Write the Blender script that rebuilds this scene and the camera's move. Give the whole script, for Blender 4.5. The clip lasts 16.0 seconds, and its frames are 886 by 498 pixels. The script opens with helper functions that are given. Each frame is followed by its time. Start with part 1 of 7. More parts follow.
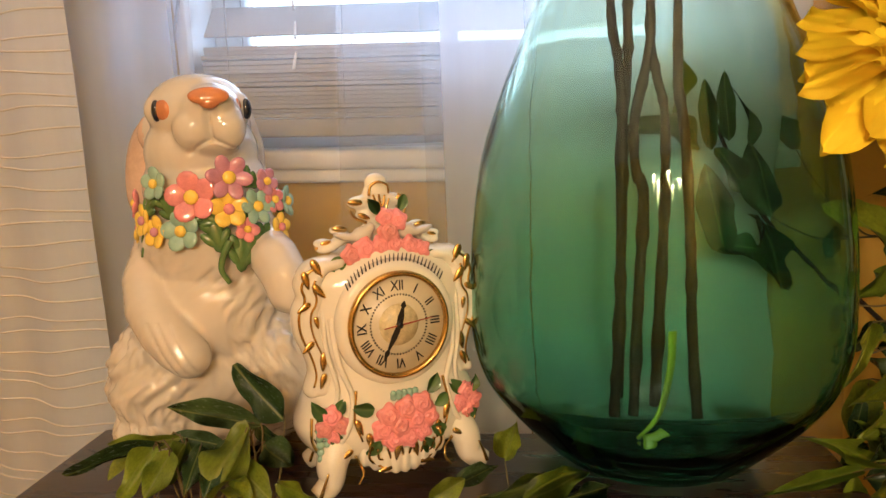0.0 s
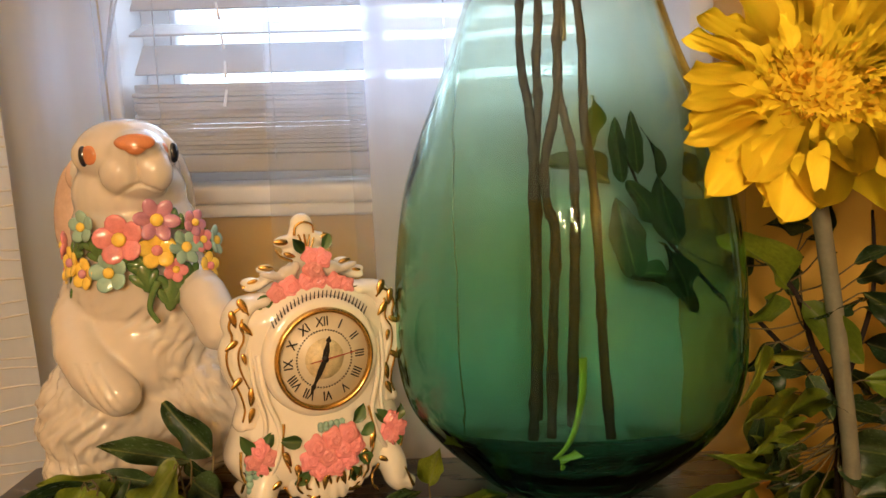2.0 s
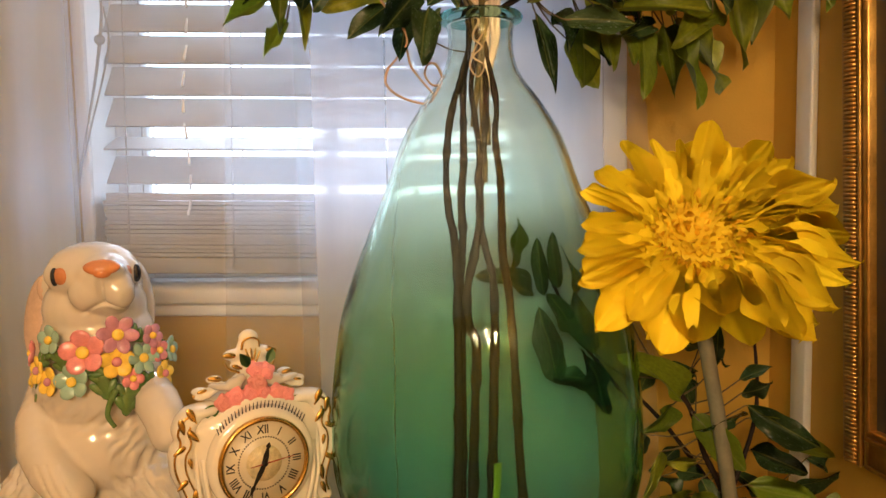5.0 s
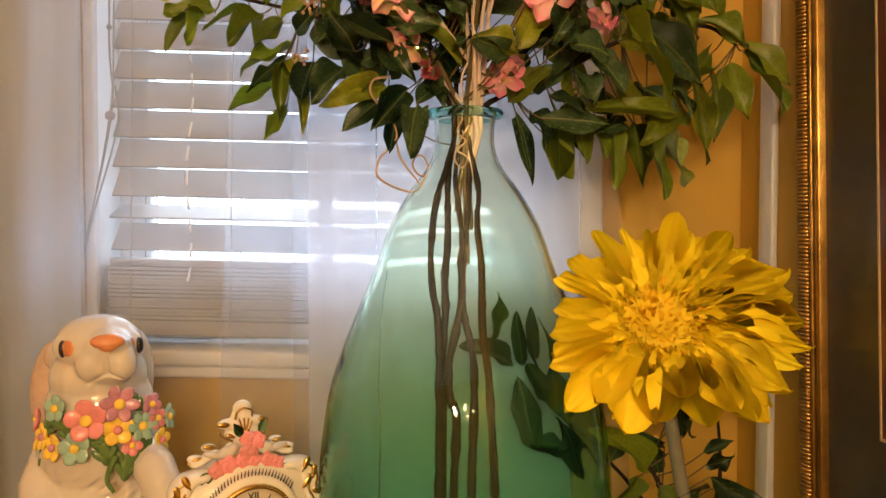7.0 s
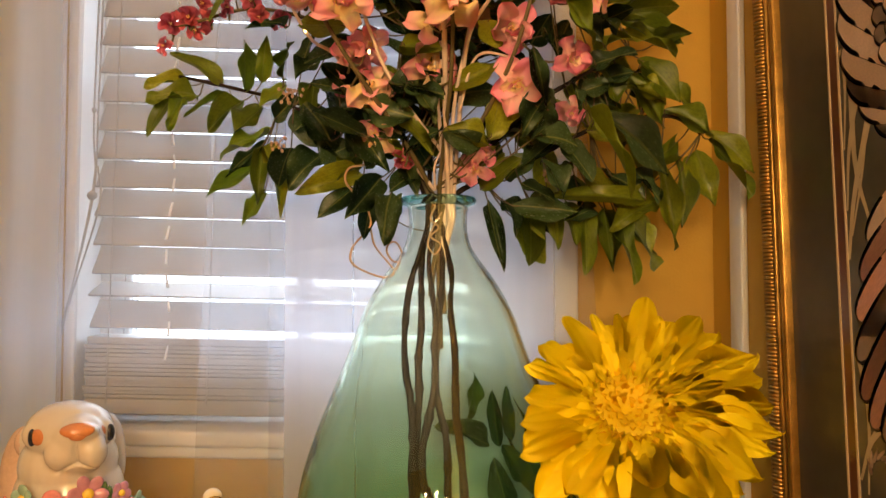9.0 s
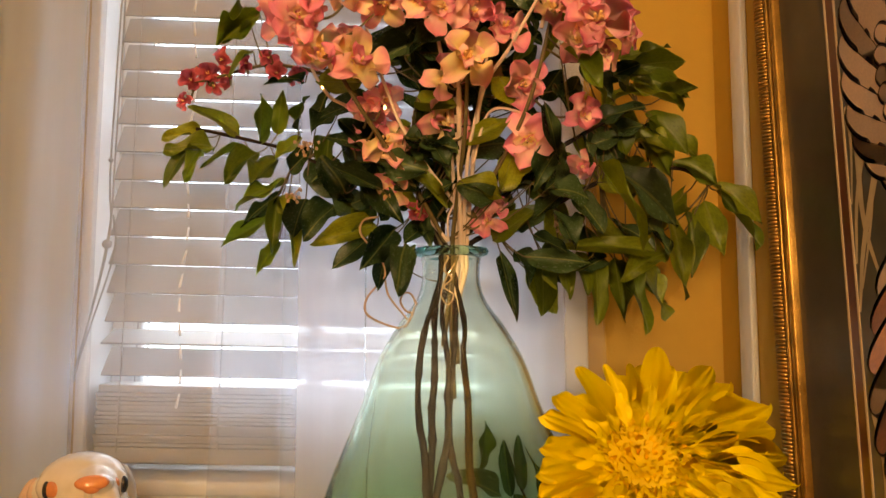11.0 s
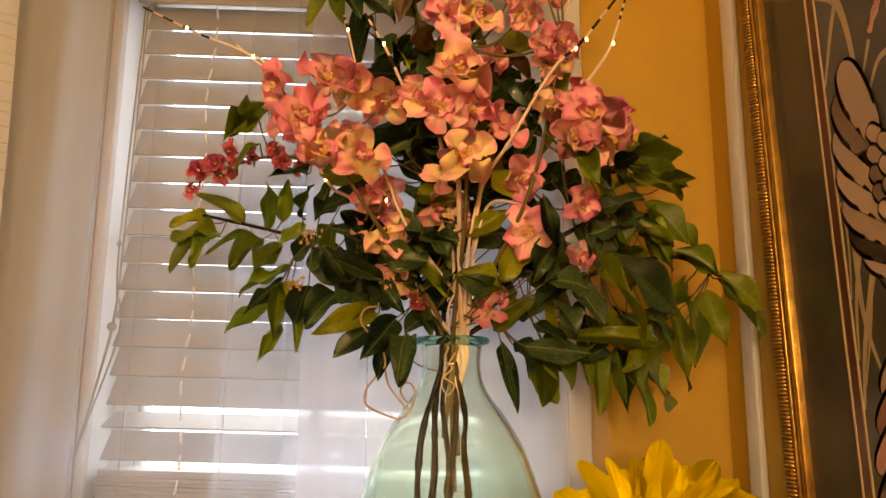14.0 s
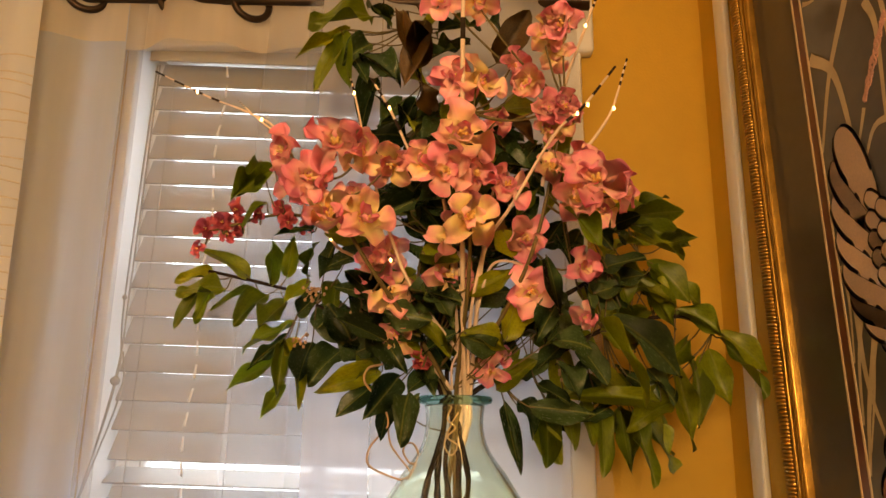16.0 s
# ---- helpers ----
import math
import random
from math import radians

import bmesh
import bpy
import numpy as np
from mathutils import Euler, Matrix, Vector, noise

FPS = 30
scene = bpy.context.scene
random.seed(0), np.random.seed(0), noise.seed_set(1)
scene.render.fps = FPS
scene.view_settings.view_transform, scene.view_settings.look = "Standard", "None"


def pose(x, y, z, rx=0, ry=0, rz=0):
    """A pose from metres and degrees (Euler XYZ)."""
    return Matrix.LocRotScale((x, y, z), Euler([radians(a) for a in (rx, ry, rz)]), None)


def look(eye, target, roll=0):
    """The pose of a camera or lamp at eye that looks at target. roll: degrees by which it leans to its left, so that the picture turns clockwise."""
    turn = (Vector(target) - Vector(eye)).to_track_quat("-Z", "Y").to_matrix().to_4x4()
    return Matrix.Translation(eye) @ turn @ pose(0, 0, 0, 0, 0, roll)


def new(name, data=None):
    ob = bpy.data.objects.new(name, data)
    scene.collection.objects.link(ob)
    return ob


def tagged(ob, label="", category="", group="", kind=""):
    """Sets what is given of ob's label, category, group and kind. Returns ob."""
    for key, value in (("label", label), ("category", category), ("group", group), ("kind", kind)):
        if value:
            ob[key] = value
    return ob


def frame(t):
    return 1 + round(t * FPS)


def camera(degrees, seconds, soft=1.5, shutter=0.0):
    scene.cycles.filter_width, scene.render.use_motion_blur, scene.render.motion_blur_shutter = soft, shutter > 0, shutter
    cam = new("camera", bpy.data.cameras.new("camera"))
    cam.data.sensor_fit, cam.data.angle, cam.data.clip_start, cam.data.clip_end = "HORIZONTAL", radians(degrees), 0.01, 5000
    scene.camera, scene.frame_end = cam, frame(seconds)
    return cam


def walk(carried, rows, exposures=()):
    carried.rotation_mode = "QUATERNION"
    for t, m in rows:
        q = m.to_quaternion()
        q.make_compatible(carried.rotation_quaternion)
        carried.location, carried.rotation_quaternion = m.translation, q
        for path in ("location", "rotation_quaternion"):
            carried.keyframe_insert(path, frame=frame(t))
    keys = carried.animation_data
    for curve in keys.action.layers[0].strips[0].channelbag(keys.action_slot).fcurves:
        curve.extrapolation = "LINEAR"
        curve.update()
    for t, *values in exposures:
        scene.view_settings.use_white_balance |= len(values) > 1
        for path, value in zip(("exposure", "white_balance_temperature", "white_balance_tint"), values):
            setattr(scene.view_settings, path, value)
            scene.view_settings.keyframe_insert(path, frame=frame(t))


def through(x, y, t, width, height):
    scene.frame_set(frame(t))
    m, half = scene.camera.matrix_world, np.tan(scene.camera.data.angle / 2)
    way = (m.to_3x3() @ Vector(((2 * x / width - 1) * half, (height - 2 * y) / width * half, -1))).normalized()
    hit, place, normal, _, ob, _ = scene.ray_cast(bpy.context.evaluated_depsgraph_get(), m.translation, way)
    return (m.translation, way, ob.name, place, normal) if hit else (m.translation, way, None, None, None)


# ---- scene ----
cam = camera(62.7, 16.0)
PATH = [
    (0, (0.009, 0.009, 0.997), (0.018, 1.979, 0.652), -2.3),
    (0.5, (0.021, 0.012, 0.995), (0.058, 1.982, 0.648), -2.4),
    (1, (0.032, 0.011, 0.998), (0.11, 1.979, 0.649), -2.5),
    (1.5, (0.033, -0.001, 1.007), (0.144, 1.967, 0.67), -2.7),
    (2, (0.034, -0.022, 1.021), (0.182, 1.948, 0.708), -2.6),
    (2.5, (0.041, -0.037, 1.032), (0.215, 1.934, 0.746), -2.4),
    (3, (0.049, -0.052, 1.048), (0.25, 1.921, 0.791), -2.3),
    (3.5, (0.058, -0.067, 1.065), (0.275, 1.908, 0.834), -2.0),
    (4, (0.067, -0.079, 1.075), (0.292, 1.898, 0.872), -1.7),
    (6.5, (0.073, -0.151, 1.132), (0.311, 1.832, 1.029), -0.2),
    (7, (0.075, -0.162, 1.147), (0.323, 1.821, 1.078), 0.0),
    (7.5, (0.077, -0.17, 1.163), (0.329, 1.814, 1.127), -0.0),
    (8, (0.081, -0.175, 1.173), (0.342, 1.808, 1.182), -0.0),
    (8.5, (0.087, -0.176, 1.179), (0.352, 1.806, 1.225), -0.0),
    (9, (0.095, -0.176, 1.185), (0.364, 1.804, 1.258), 0.0),
    (11.3, (0.078, -0.188, 1.203), (0.343, 1.784, 1.396), -0.0),
    (11.5, (0.079, -0.19, 1.206), (0.34, 1.782, 1.41), 0.0),
    (12, (0.075, -0.193, 1.211), (0.332, 1.777, 1.443), 0.2),
    (12.5, (0.07, -0.198, 1.217), (0.319, 1.769, 1.481), 0.4),
    (13, (0.072, -0.199, 1.221), (0.314, 1.764, 1.517), 0.5),
    (13.5, (0.076, -0.196, 1.228), (0.314, 1.764, 1.548), 0.5),
    (14, (0.089, -0.195, 1.229), (0.324, 1.761, 1.577), 0.3),
    (14.5, (0.097, -0.197, 1.233), (0.328, 1.754, 1.608), 0.2),
    (15, (0.094, -0.201, 1.238), (0.325, 1.744, 1.641), 0.2),
    (15.5, (0.094, -0.202, 1.243), (0.323, 1.738, 1.674), 0.4),
    (16, (0.087, -0.206, 1.248), (0.31, 1.728, 1.707), 0.6),
]
BALANCE = [(0, 0.30, 5700, 8), (4, 0.16, 6150, 9), (6.5, 0.16, 6400, 9), (9, 0.13, 6800, 10), (12.5, 0.07, 7500, 11), (16, 0.02, 7950, 11)]
walk(cam, [(t, look(eye, target, roll)) for t, eye, target, roll in PATH], BALANCE)


# ---- light ----
world = bpy.data.worlds.new("world")
scene.world = world
world.use_nodes = True
wn = world.node_tree
sky = wn.nodes.new("ShaderNodeTexSky")
sky.sky_type = "NISHITA"
sky.sun_disc = False
sky.sun_elevation, sky.sun_rotation = radians(38), radians(20)
wn.nodes["Background"].inputs["Strength"].default_value = 0.05
wn.links.new(sky.outputs[0], wn.nodes["Background"].inputs["Color"])

sun = new("sun", bpy.data.lights.new("sun", "SUN"))
sun.data.energy, sun.data.angle, sun.data.color = 0.8, radians(0.6), (1.0, 0.95, 0.88)
sun.matrix_world = look((0, 8, 6), (0, 0, 0))


def area(name, m, sx, sy, watts, colour):
    lamp = new(name, bpy.data.lights.new(name, "AREA"))
    lamp.data.shape, lamp.data.size, lamp.data.size_y = "RECTANGLE", sx, sy
    lamp.data.energy, lamp.data.color = watts, colour
    lamp.matrix_world = m
    return lamp


# sky light entering through the window's opening, and the lit chandelier behind the camera
area("window_skylight", pose(0.63, 0.825, 0, 0, 0, -6.0) @ pose(-0.66, 0.36, 1.46, -62, 0, 0), 1.10, 1.10, 16.5, (0.72, 0.84, 1.0))
area("far_window_skylight", pose(0.63, 0.825, 0, 0, 0, -6.0) @ pose(-2.2, 0.10, 1.22, -90, 0, 0), 0.40, 1.2, 21.0, (0.66, 0.82, 1.0))
for k in range(5):
    a = 2 * math.pi * k / 5
    bulb = new("chandelier_bulb", bpy.data.lights.new("chandelier_bulb", "POINT"))
    bulb.data.energy, bulb.data.color, bulb.data.shadow_soft_size = 14.0, (1.0, 0.70, 0.40), 0.028
    bulb.location = (-0.10 + 0.26 * math.cos(a), -1.15 + 0.26 * math.sin(a), 1.445)

# ---- materials ----
def nodes_of(name):
    m = bpy.data.materials.new(name)
    m.use_nodes = True
    return m, m.node_tree.nodes, m.node_tree.links


def surface(name, base, rough=0.5, vary=0.12, scale=20.0, bump=0.0, bscale=120.0, metal=0.0, coat=0.0, second=None,
            sheen=0.0, stretch=(1, 1, 1), per_object=0.0, through=0.0, specular=0.5, vein=0.0):
    """A node material: base colour broken by two scales of noise, roughness wear, fine relief."""
    m, n, l = nodes_of(name)
    p = n["Principled BSDF"]
    tc = n.new("ShaderNodeTexCoord")
    mp = n.new("ShaderNodeMapping")
    mp.inputs["Scale"].default_value = stretch
    l.new(tc.outputs["Object"], mp.inputs["Vector"])
    big, fine = n.new("ShaderNodeTexNoise"), n.new("ShaderNodeTexNoise")
    big.inputs["Scale"].default_value, big.inputs["Detail"].default_value = scale, 4
    fine.inputs["Scale"].default_value, fine.inputs["Detail"].default_value = scale * 7, 3
    for t in (big, fine):
        l.new(mp.outputs[0], t.inputs["Vector"])
    add = n.new("ShaderNodeMath")
    add.operation = "MULTIPLY_ADD"
    add.inputs[1].default_value = 0.35
    l.new(fine.outputs["Fac"], add.inputs[0])
    l.new(big.outputs["Fac"], add.inputs[2])
    ramp = n.new("ShaderNodeMapRange")
    ramp.inputs[1].default_value, ramp.inputs[2].default_value = 0.4, 0.95
    l.new(add.outputs[0], ramp.inputs[0])
    mix = n.new("ShaderNodeMix")
    mix.data_type = "RGBA"
    dark = second or tuple(c * (1 - vary) for c in base)
    light = base if second else tuple(min(1, c * (1 + vary)) for c in base)
    mix.inputs["A"].default_value, mix.inputs["B"].default_value = (*dark, 1), (*light, 1)
    l.new(ramp.outputs[0], mix.inputs["Factor"])
    colour = mix.outputs["Result"]
    if per_object:
        info, hsv = n.new("ShaderNodeObjectInfo"), n.new("ShaderNodeHueSaturation")
        val, hue = n.new("ShaderNodeMapRange"), n.new("ShaderNodeMapRange")
        val.inputs[3].default_value, val.inputs[4].default_value = 1 - per_object, 1 + per_object
        hue.inputs[3].default_value, hue.inputs[4].default_value = 0.5 + per_object * 0.05, 0.5 - per_object * 0.05
        for v, s in ((val, "Value"), (hue, "Hue")):
            l.new(info.outputs["Random"], v.inputs[0])
            l.new(v.outputs[0], hsv.inputs[s])
        l.new(colour, hsv.inputs["Color"])
        colour = hsv.outputs[0]
    if vein:
        sep, ab, edge, vm = n.new("ShaderNodeSeparateXYZ"), n.new("ShaderNodeMath"), n.new("ShaderNodeMapRange"), n.new("ShaderNodeMix")
        l.new(tc.outputs["Object"], sep.inputs[0])
        ab.operation = "ABSOLUTE"
        l.new(sep.outputs["X"], ab.inputs[0])
        l.new(ab.outputs[0], edge.inputs[0])
        edge.inputs[1].default_value, edge.inputs[2].default_value = 0.012, 0.035
        edge.inputs[3].default_value, edge.inputs[4].default_value = vein, 0.0
        vm.data_type = "RGBA"
        l.new(edge.outputs[0], vm.inputs["Factor"])
        l.new(colour, vm.inputs["A"])
        vm.inputs["B"].default_value = (0.30, 0.34, 0.09, 1)
        colour = vm.outputs["Result"]
    l.new(colour, p.inputs["Base Color"])
    rr = n.new("ShaderNodeMapRange")
    rr.inputs[3].default_value, rr.inputs[4].default_value = max(0.02, rough * 0.8), min(1, rough * 1.2)
    l.new(big.outputs["Fac"], rr.inputs[0])
    l.new(rr.outputs[0], p.inputs["Roughness"])
    p.inputs["Metallic"].default_value = metal
    p.inputs["Coat Weight"].default_value = coat
    p.inputs["Coat Roughness"].default_value = 0.06
    p.inputs["Sheen Weight"].default_value = sheen
    p.inputs["Specular IOR Level"].default_value = specular
    if bump:
        bn, b = n.new("ShaderNodeTexNoise"), n.new("ShaderNodeBump")
        bn.inputs["Scale"].default_value, bn.inputs["Detail"].default_value = bscale, 4
        l.new(mp.outputs[0], bn.inputs["Vector"])
        b.inputs["Strength"].default_value, b.inputs["Distance"].default_value = bump, 0.002
        l.new(bn.outputs["Fac"], b.inputs["Height"])
        l.new(b.outputs[0], p.inputs["Normal"])
    if through:
        tr, ms = n.new("ShaderNodeBsdfTranslucent"), n.new("ShaderNodeMixShader")
        l.new(colour, tr.inputs["Color"])
        ms.inputs[0].default_value = through
        l.new(p.outputs[0], ms.inputs[1])
        l.new(tr.outputs[0], ms.inputs[2])
        l.new(ms.outputs[0], n["Material Output"].inputs["Surface"])
    return m


def sheer_cloth(name, colour, cover, passing=0.72):
    """Thin cloth: part hole, part thread that scatters light back and, by `passing`, through."""
    m, n, l = nodes_of(name)
    n.remove(n["Principled BSDF"])
    tc = n.new("ShaderNodeTexCoord")
    dif, tra, hole = n.new("ShaderNodeBsdfDiffuse"), n.new("ShaderNodeBsdfTranslucent"), n.new("ShaderNodeBsdfTransparent")
    dif.inputs["Color"].default_value = tra.inputs["Color"].default_value = (*colour, 1)
    cloth, out = n.new("ShaderNodeMixShader"), n.new("ShaderNodeMixShader")
    cloth.inputs[0].default_value = passing
    l.new(dif.outputs[0], cloth.inputs[1])
    l.new(tra.outputs[0], cloth.inputs[2])
    no = n.new("ShaderNodeTexNoise")
    no.inputs["Scale"].default_value, no.inputs["Detail"].default_value = 16, 3
    mp = n.new("ShaderNodeMapping")
    mp.inputs["Scale"].default_value = (2.5, 2.5, 0.15)
    l.new(tc.outputs["Object"], mp.inputs[0])
    l.new(mp.outputs[0], no.inputs["Vector"])
    mr = n.new("ShaderNodeMapRange")
    mr.inputs[3].default_value, mr.inputs[4].default_value = cover * 0.9, min(1, cover * 1.1)
    l.new(no.outputs["Fac"], mr.inputs[0])
    l.new(mr.outputs[0], out.inputs[0])
    l.new(hole.outputs[0], out.inputs[1])
    l.new(cloth.outputs[0], out.inputs[2])
    l.new(out.outputs[0], n["Material Output"].inputs["Surface"])
    return m


def glow(name, colour, strength):
    m, n, l = nodes_of(name)
    p = n["Principled BSDF"]
    p.inputs["Base Color"].default_value = (*colour, 1)
    p.inputs["Emission Color"].default_value = (*colour, 1)
    p.inputs["Emission Strength"].default_value = strength
    return m


def vase_glass(name="green ombre glass", rim=False):
    """Green glass, pale at the neck and deep teal towards the base; its thick lip is deeper again."""
    m, n, l = nodes_of(name)
    n.remove(n["Principled BSDF"])
    tc, sep, mr, ramp = n.new("ShaderNodeTexCoord"), n.new("ShaderNodeSeparateXYZ"), n.new("ShaderNodeMapRange"), n.new("ShaderNodeValToRGB")
    l.new(tc.outputs["Object"], sep.inputs[0])
    mr.inputs[1].default_value, mr.inputs[2].default_value = 0.0, 0.58
    l.new(sep.outputs["Z"], mr.inputs[0])
    l.new(mr.outputs[0], ramp.inputs[0])
    e = ramp.color_ramp.elements
    e[0].position, e[0].color = 0.0, (0.60, 0.82, 0.765, 1)
    e[1].position, e[1].color = 1.0, (0.955, 0.982, 0.935, 1)
    for at, c in ((0.28, (0.645, 0.86, 0.78, 1)), (0.5, (0.80, 0.925, 0.85, 1)), (0.68, (0.905, 0.968, 0.90, 1)), (0.85, (0.955, 0.985, 0.925, 1))):
        x = e.new(at)
        x.color = c
    if rim:
        for x in e:
            x.color = (0.62, 0.81, 0.77, 1)
    g = n.new("ShaderNodeBsdfGlass")
    g.inputs["Roughness"].default_value, g.inputs["IOR"].default_value = 0.0, 1.42
    l.new(ramp.outputs[0], g.inputs["Color"])
    no, b = n.new("ShaderNodeTexNoise"), n.new("ShaderNodeBump")
    no.inputs["Scale"].default_value = 11
    l.new(tc.outputs["Object"], no.inputs["Vector"])
    b.inputs["Strength"].default_value, b.inputs["Distance"].default_value = 0.40, 0.006
    l.new(no.outputs["Fac"], b.inputs["Height"])
    l.new(b.outputs[0], g.inputs["Normal"])
    l.new(g.outputs[0], n["Material Output"].inputs["Surface"])
    return m


def clear_glass():
    m, n, l = nodes_of("window glass")
    p = n["Principled BSDF"]
    p.inputs["Base Color"].default_value = (1, 1, 1, 1)
    p.inputs["Transmission Weight"].default_value, p.inputs["Roughness"].default_value, p.inputs["IOR"].default_value = 1.0, 0.0, 1.1
    return m


OCHRE = surface("ochre wall paint", (0.55, 0.33, 0.042), 0.6, 0.08, 6, 0.25, 260)
WHITE = surface("white trim paint", (0.77, 0.78, 0.79), 0.35, 0.05, 12, 0.1, 200)
CEIL = surface("ceiling paint", (0.75, 0.72, 0.66), 0.8, 0.05, 6, 0.2, 200)
FLOORM = surface("brown floor boards", (0.20, 0.11, 0.06), 0.4, 0.25, 8, 0.1, 80, stretch=(1, 8, 1))
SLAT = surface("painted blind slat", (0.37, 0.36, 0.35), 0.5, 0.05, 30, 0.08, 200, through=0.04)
CORD = surface("blind cord", (0.34, 0.33, 0.31), 0.8, 0.1, 80)
DARKWOOD = surface("dark mahogany", (0.026, 0.012, 0.012), 0.28, 0.3, 14, 0.06, 90, coat=0.3, stretch=(1, 6, 6))
# voile and ribbed cloth: blue daylight is mixed into their white and cream; HEM is plain
SHEER = sheer_cloth("white sheer voile, daylight tint", (0.71, 0.775, 0.91), 0.24, 0.74)
SHEER2 = sheer_cloth("folded sheer voile, daylight tint", (0.58, 0.69, 0.90), 0.82, 0.62)
SHEER3 = sheer_cloth("doubled sheer voile, daylight tint", (0.75, 0.775, 0.84), 0.74, 0.68)
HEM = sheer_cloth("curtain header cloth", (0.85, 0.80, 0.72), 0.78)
RIBBED = sheer_cloth("ribbed cream curtain, daylight tint", (0.76, 0.83, 0.95), 0.96, 0.5)
RIB = surface("curtain rib thread", (0.66, 0.66, 0.67), 0.8, 0.05, 60, through=0.3)
BRONZE = surface("dark bronze metal", (0.045, 0.03, 0.022), 0.4, 0.2, 30, metal=0.7)
GLASS = vase_glass()
RIMGLASS = vase_glass("teal glass lip", True)
PANE = clear_glass()
PORCELAIN = surface("white glazed ceramic", (0.60, 0.55, 0.475), 0.10, 0.04, 18, 0.10, 70, coat=0.6)
CREAM = surface("cream glazed porcelain", (0.76, 0.71, 0.60), 0.09, 0.04, 30, 0.0, coat=0.6)
GOLD = surface("gold leaf", (0.70, 0.46, 0.14), 0.24, 0.25, 60, 0.2, 150, metal=0.95)
GILT = surface("gilt frame", (0.42, 0.24, 0.055), 0.34, 0.35, 40, 0.25, 120, metal=0.85)
DIAL = surface("ivory dial", (0.64, 0.56, 0.40), 0.35, 0.06, 60)
DIALGOLD = surface("gilt dial centre", (0.62, 0.52, 0.30), 0.4, 0.25, 260, 0.2, 400)
INK = surface("black paint", (0.015, 0.013, 0.012), 0.35, 0.2, 60)
RED = surface("red pointer", (0.35, 0.06, 0.03), 0.4, 0.1, 60)
ROSE = surface("pink ceramic rose", (0.78, 0.27, 0.27), 0.2, 0.2, 160, coat=0.4, per_object=0.12)
GREEN_C = surface("green ceramic", (0.09, 0.17, 0.05), 0.18, 0.3, 80, coat=0.5)
PINK_C = surface("pink ceramic", (0.72, 0.26, 0.27), 0.16, 0.2, 90, coat=0.5)
MAUVE_C = surface("mauve ceramic", (0.52, 0.24, 0.33), 0.16, 0.2, 90, coat=0.5)
YELLOW_C = surface("yellow ceramic", (0.86, 0.60, 0.09), 0.16, 0.15, 90, coat=0.5)
AQUA_C = surface("aqua ceramic", (0.30, 0.47, 0.38), 0.16, 0.15, 90, coat=0.5)
ORANGE_C = surface("orange ceramic", (0.58, 0.22, 0.09), 0.14, 0.15, 60, coat=0.5)
BLUSH_C = surface("blush tinted ceramic", (0.58, 0.42, 0.33), 0.14, 0.2, 40, coat=0.5)
BLACK_C = surface("black ceramic", (0.012, 0.016, 0.03), 0.06, 0.1, 60, coat=0.6)
LEAFM = surface("dark green leaf", (0.20, 0.25, 0.018), 0.34, 0.28, 16, 0.15, 160, per_object=0.45, through=0.22, vein=0.45)
LEAFD = surface("blue green leaf", (0.056, 0.100, 0.036), 0.26, 0.25, 16, 0.15, 160, per_object=0.3, through=0.12, vein=0.45)
LEAFL = surface("yellow green leaf", (0.22, 0.30, 0.022), 0.36, 0.22, 16, 0.15, 160, per_object=0.25, through=0.3, vein=0.45)
LEAFB = surface("brown magnolia leaf", (0.13, 0.065, 0.018), 0.4, 0.35, 25, 0.2, 140, per_object=0.2, through=0.1)
STEMM = surface("brown stem bark", (0.020, 0.012, 0.008), 0.8, 0.5, 40, 0.3, 60, specular=0.25)
TWIGG = surface("green brown twig", (0.12, 0.09, 0.03), 0.6, 0.3, 60, 0.2, 150)
GSTEM = surface("grey green flower stem", (0.19, 0.18, 0.12), 0.55, 0.2, 40, 0.2, 120)
TWIGW = surface("pale birch twig", (0.72, 0.58, 0.46), 0.6, 0.15, 70, 0.3, 160)
VINE = surface("tan raffia", (0.45, 0.30, 0.17), 0.6, 0.2, 60)
BULB = glow("warm twig light", (1.0, 0.64, 0.24), 9.0)
PETALY = surface("yellow petal", (1.0, 0.77, 0.006), 0.7, 0.05, 18, 0.12, 90, per_object=0.04, through=0.12, stretch=(5, 0.6, 1))
DISCY = surface("orange yellow floret", (1.0, 0.66, 0.010), 0.7, 0.10, 60, per_object=0.08, through=0.15)


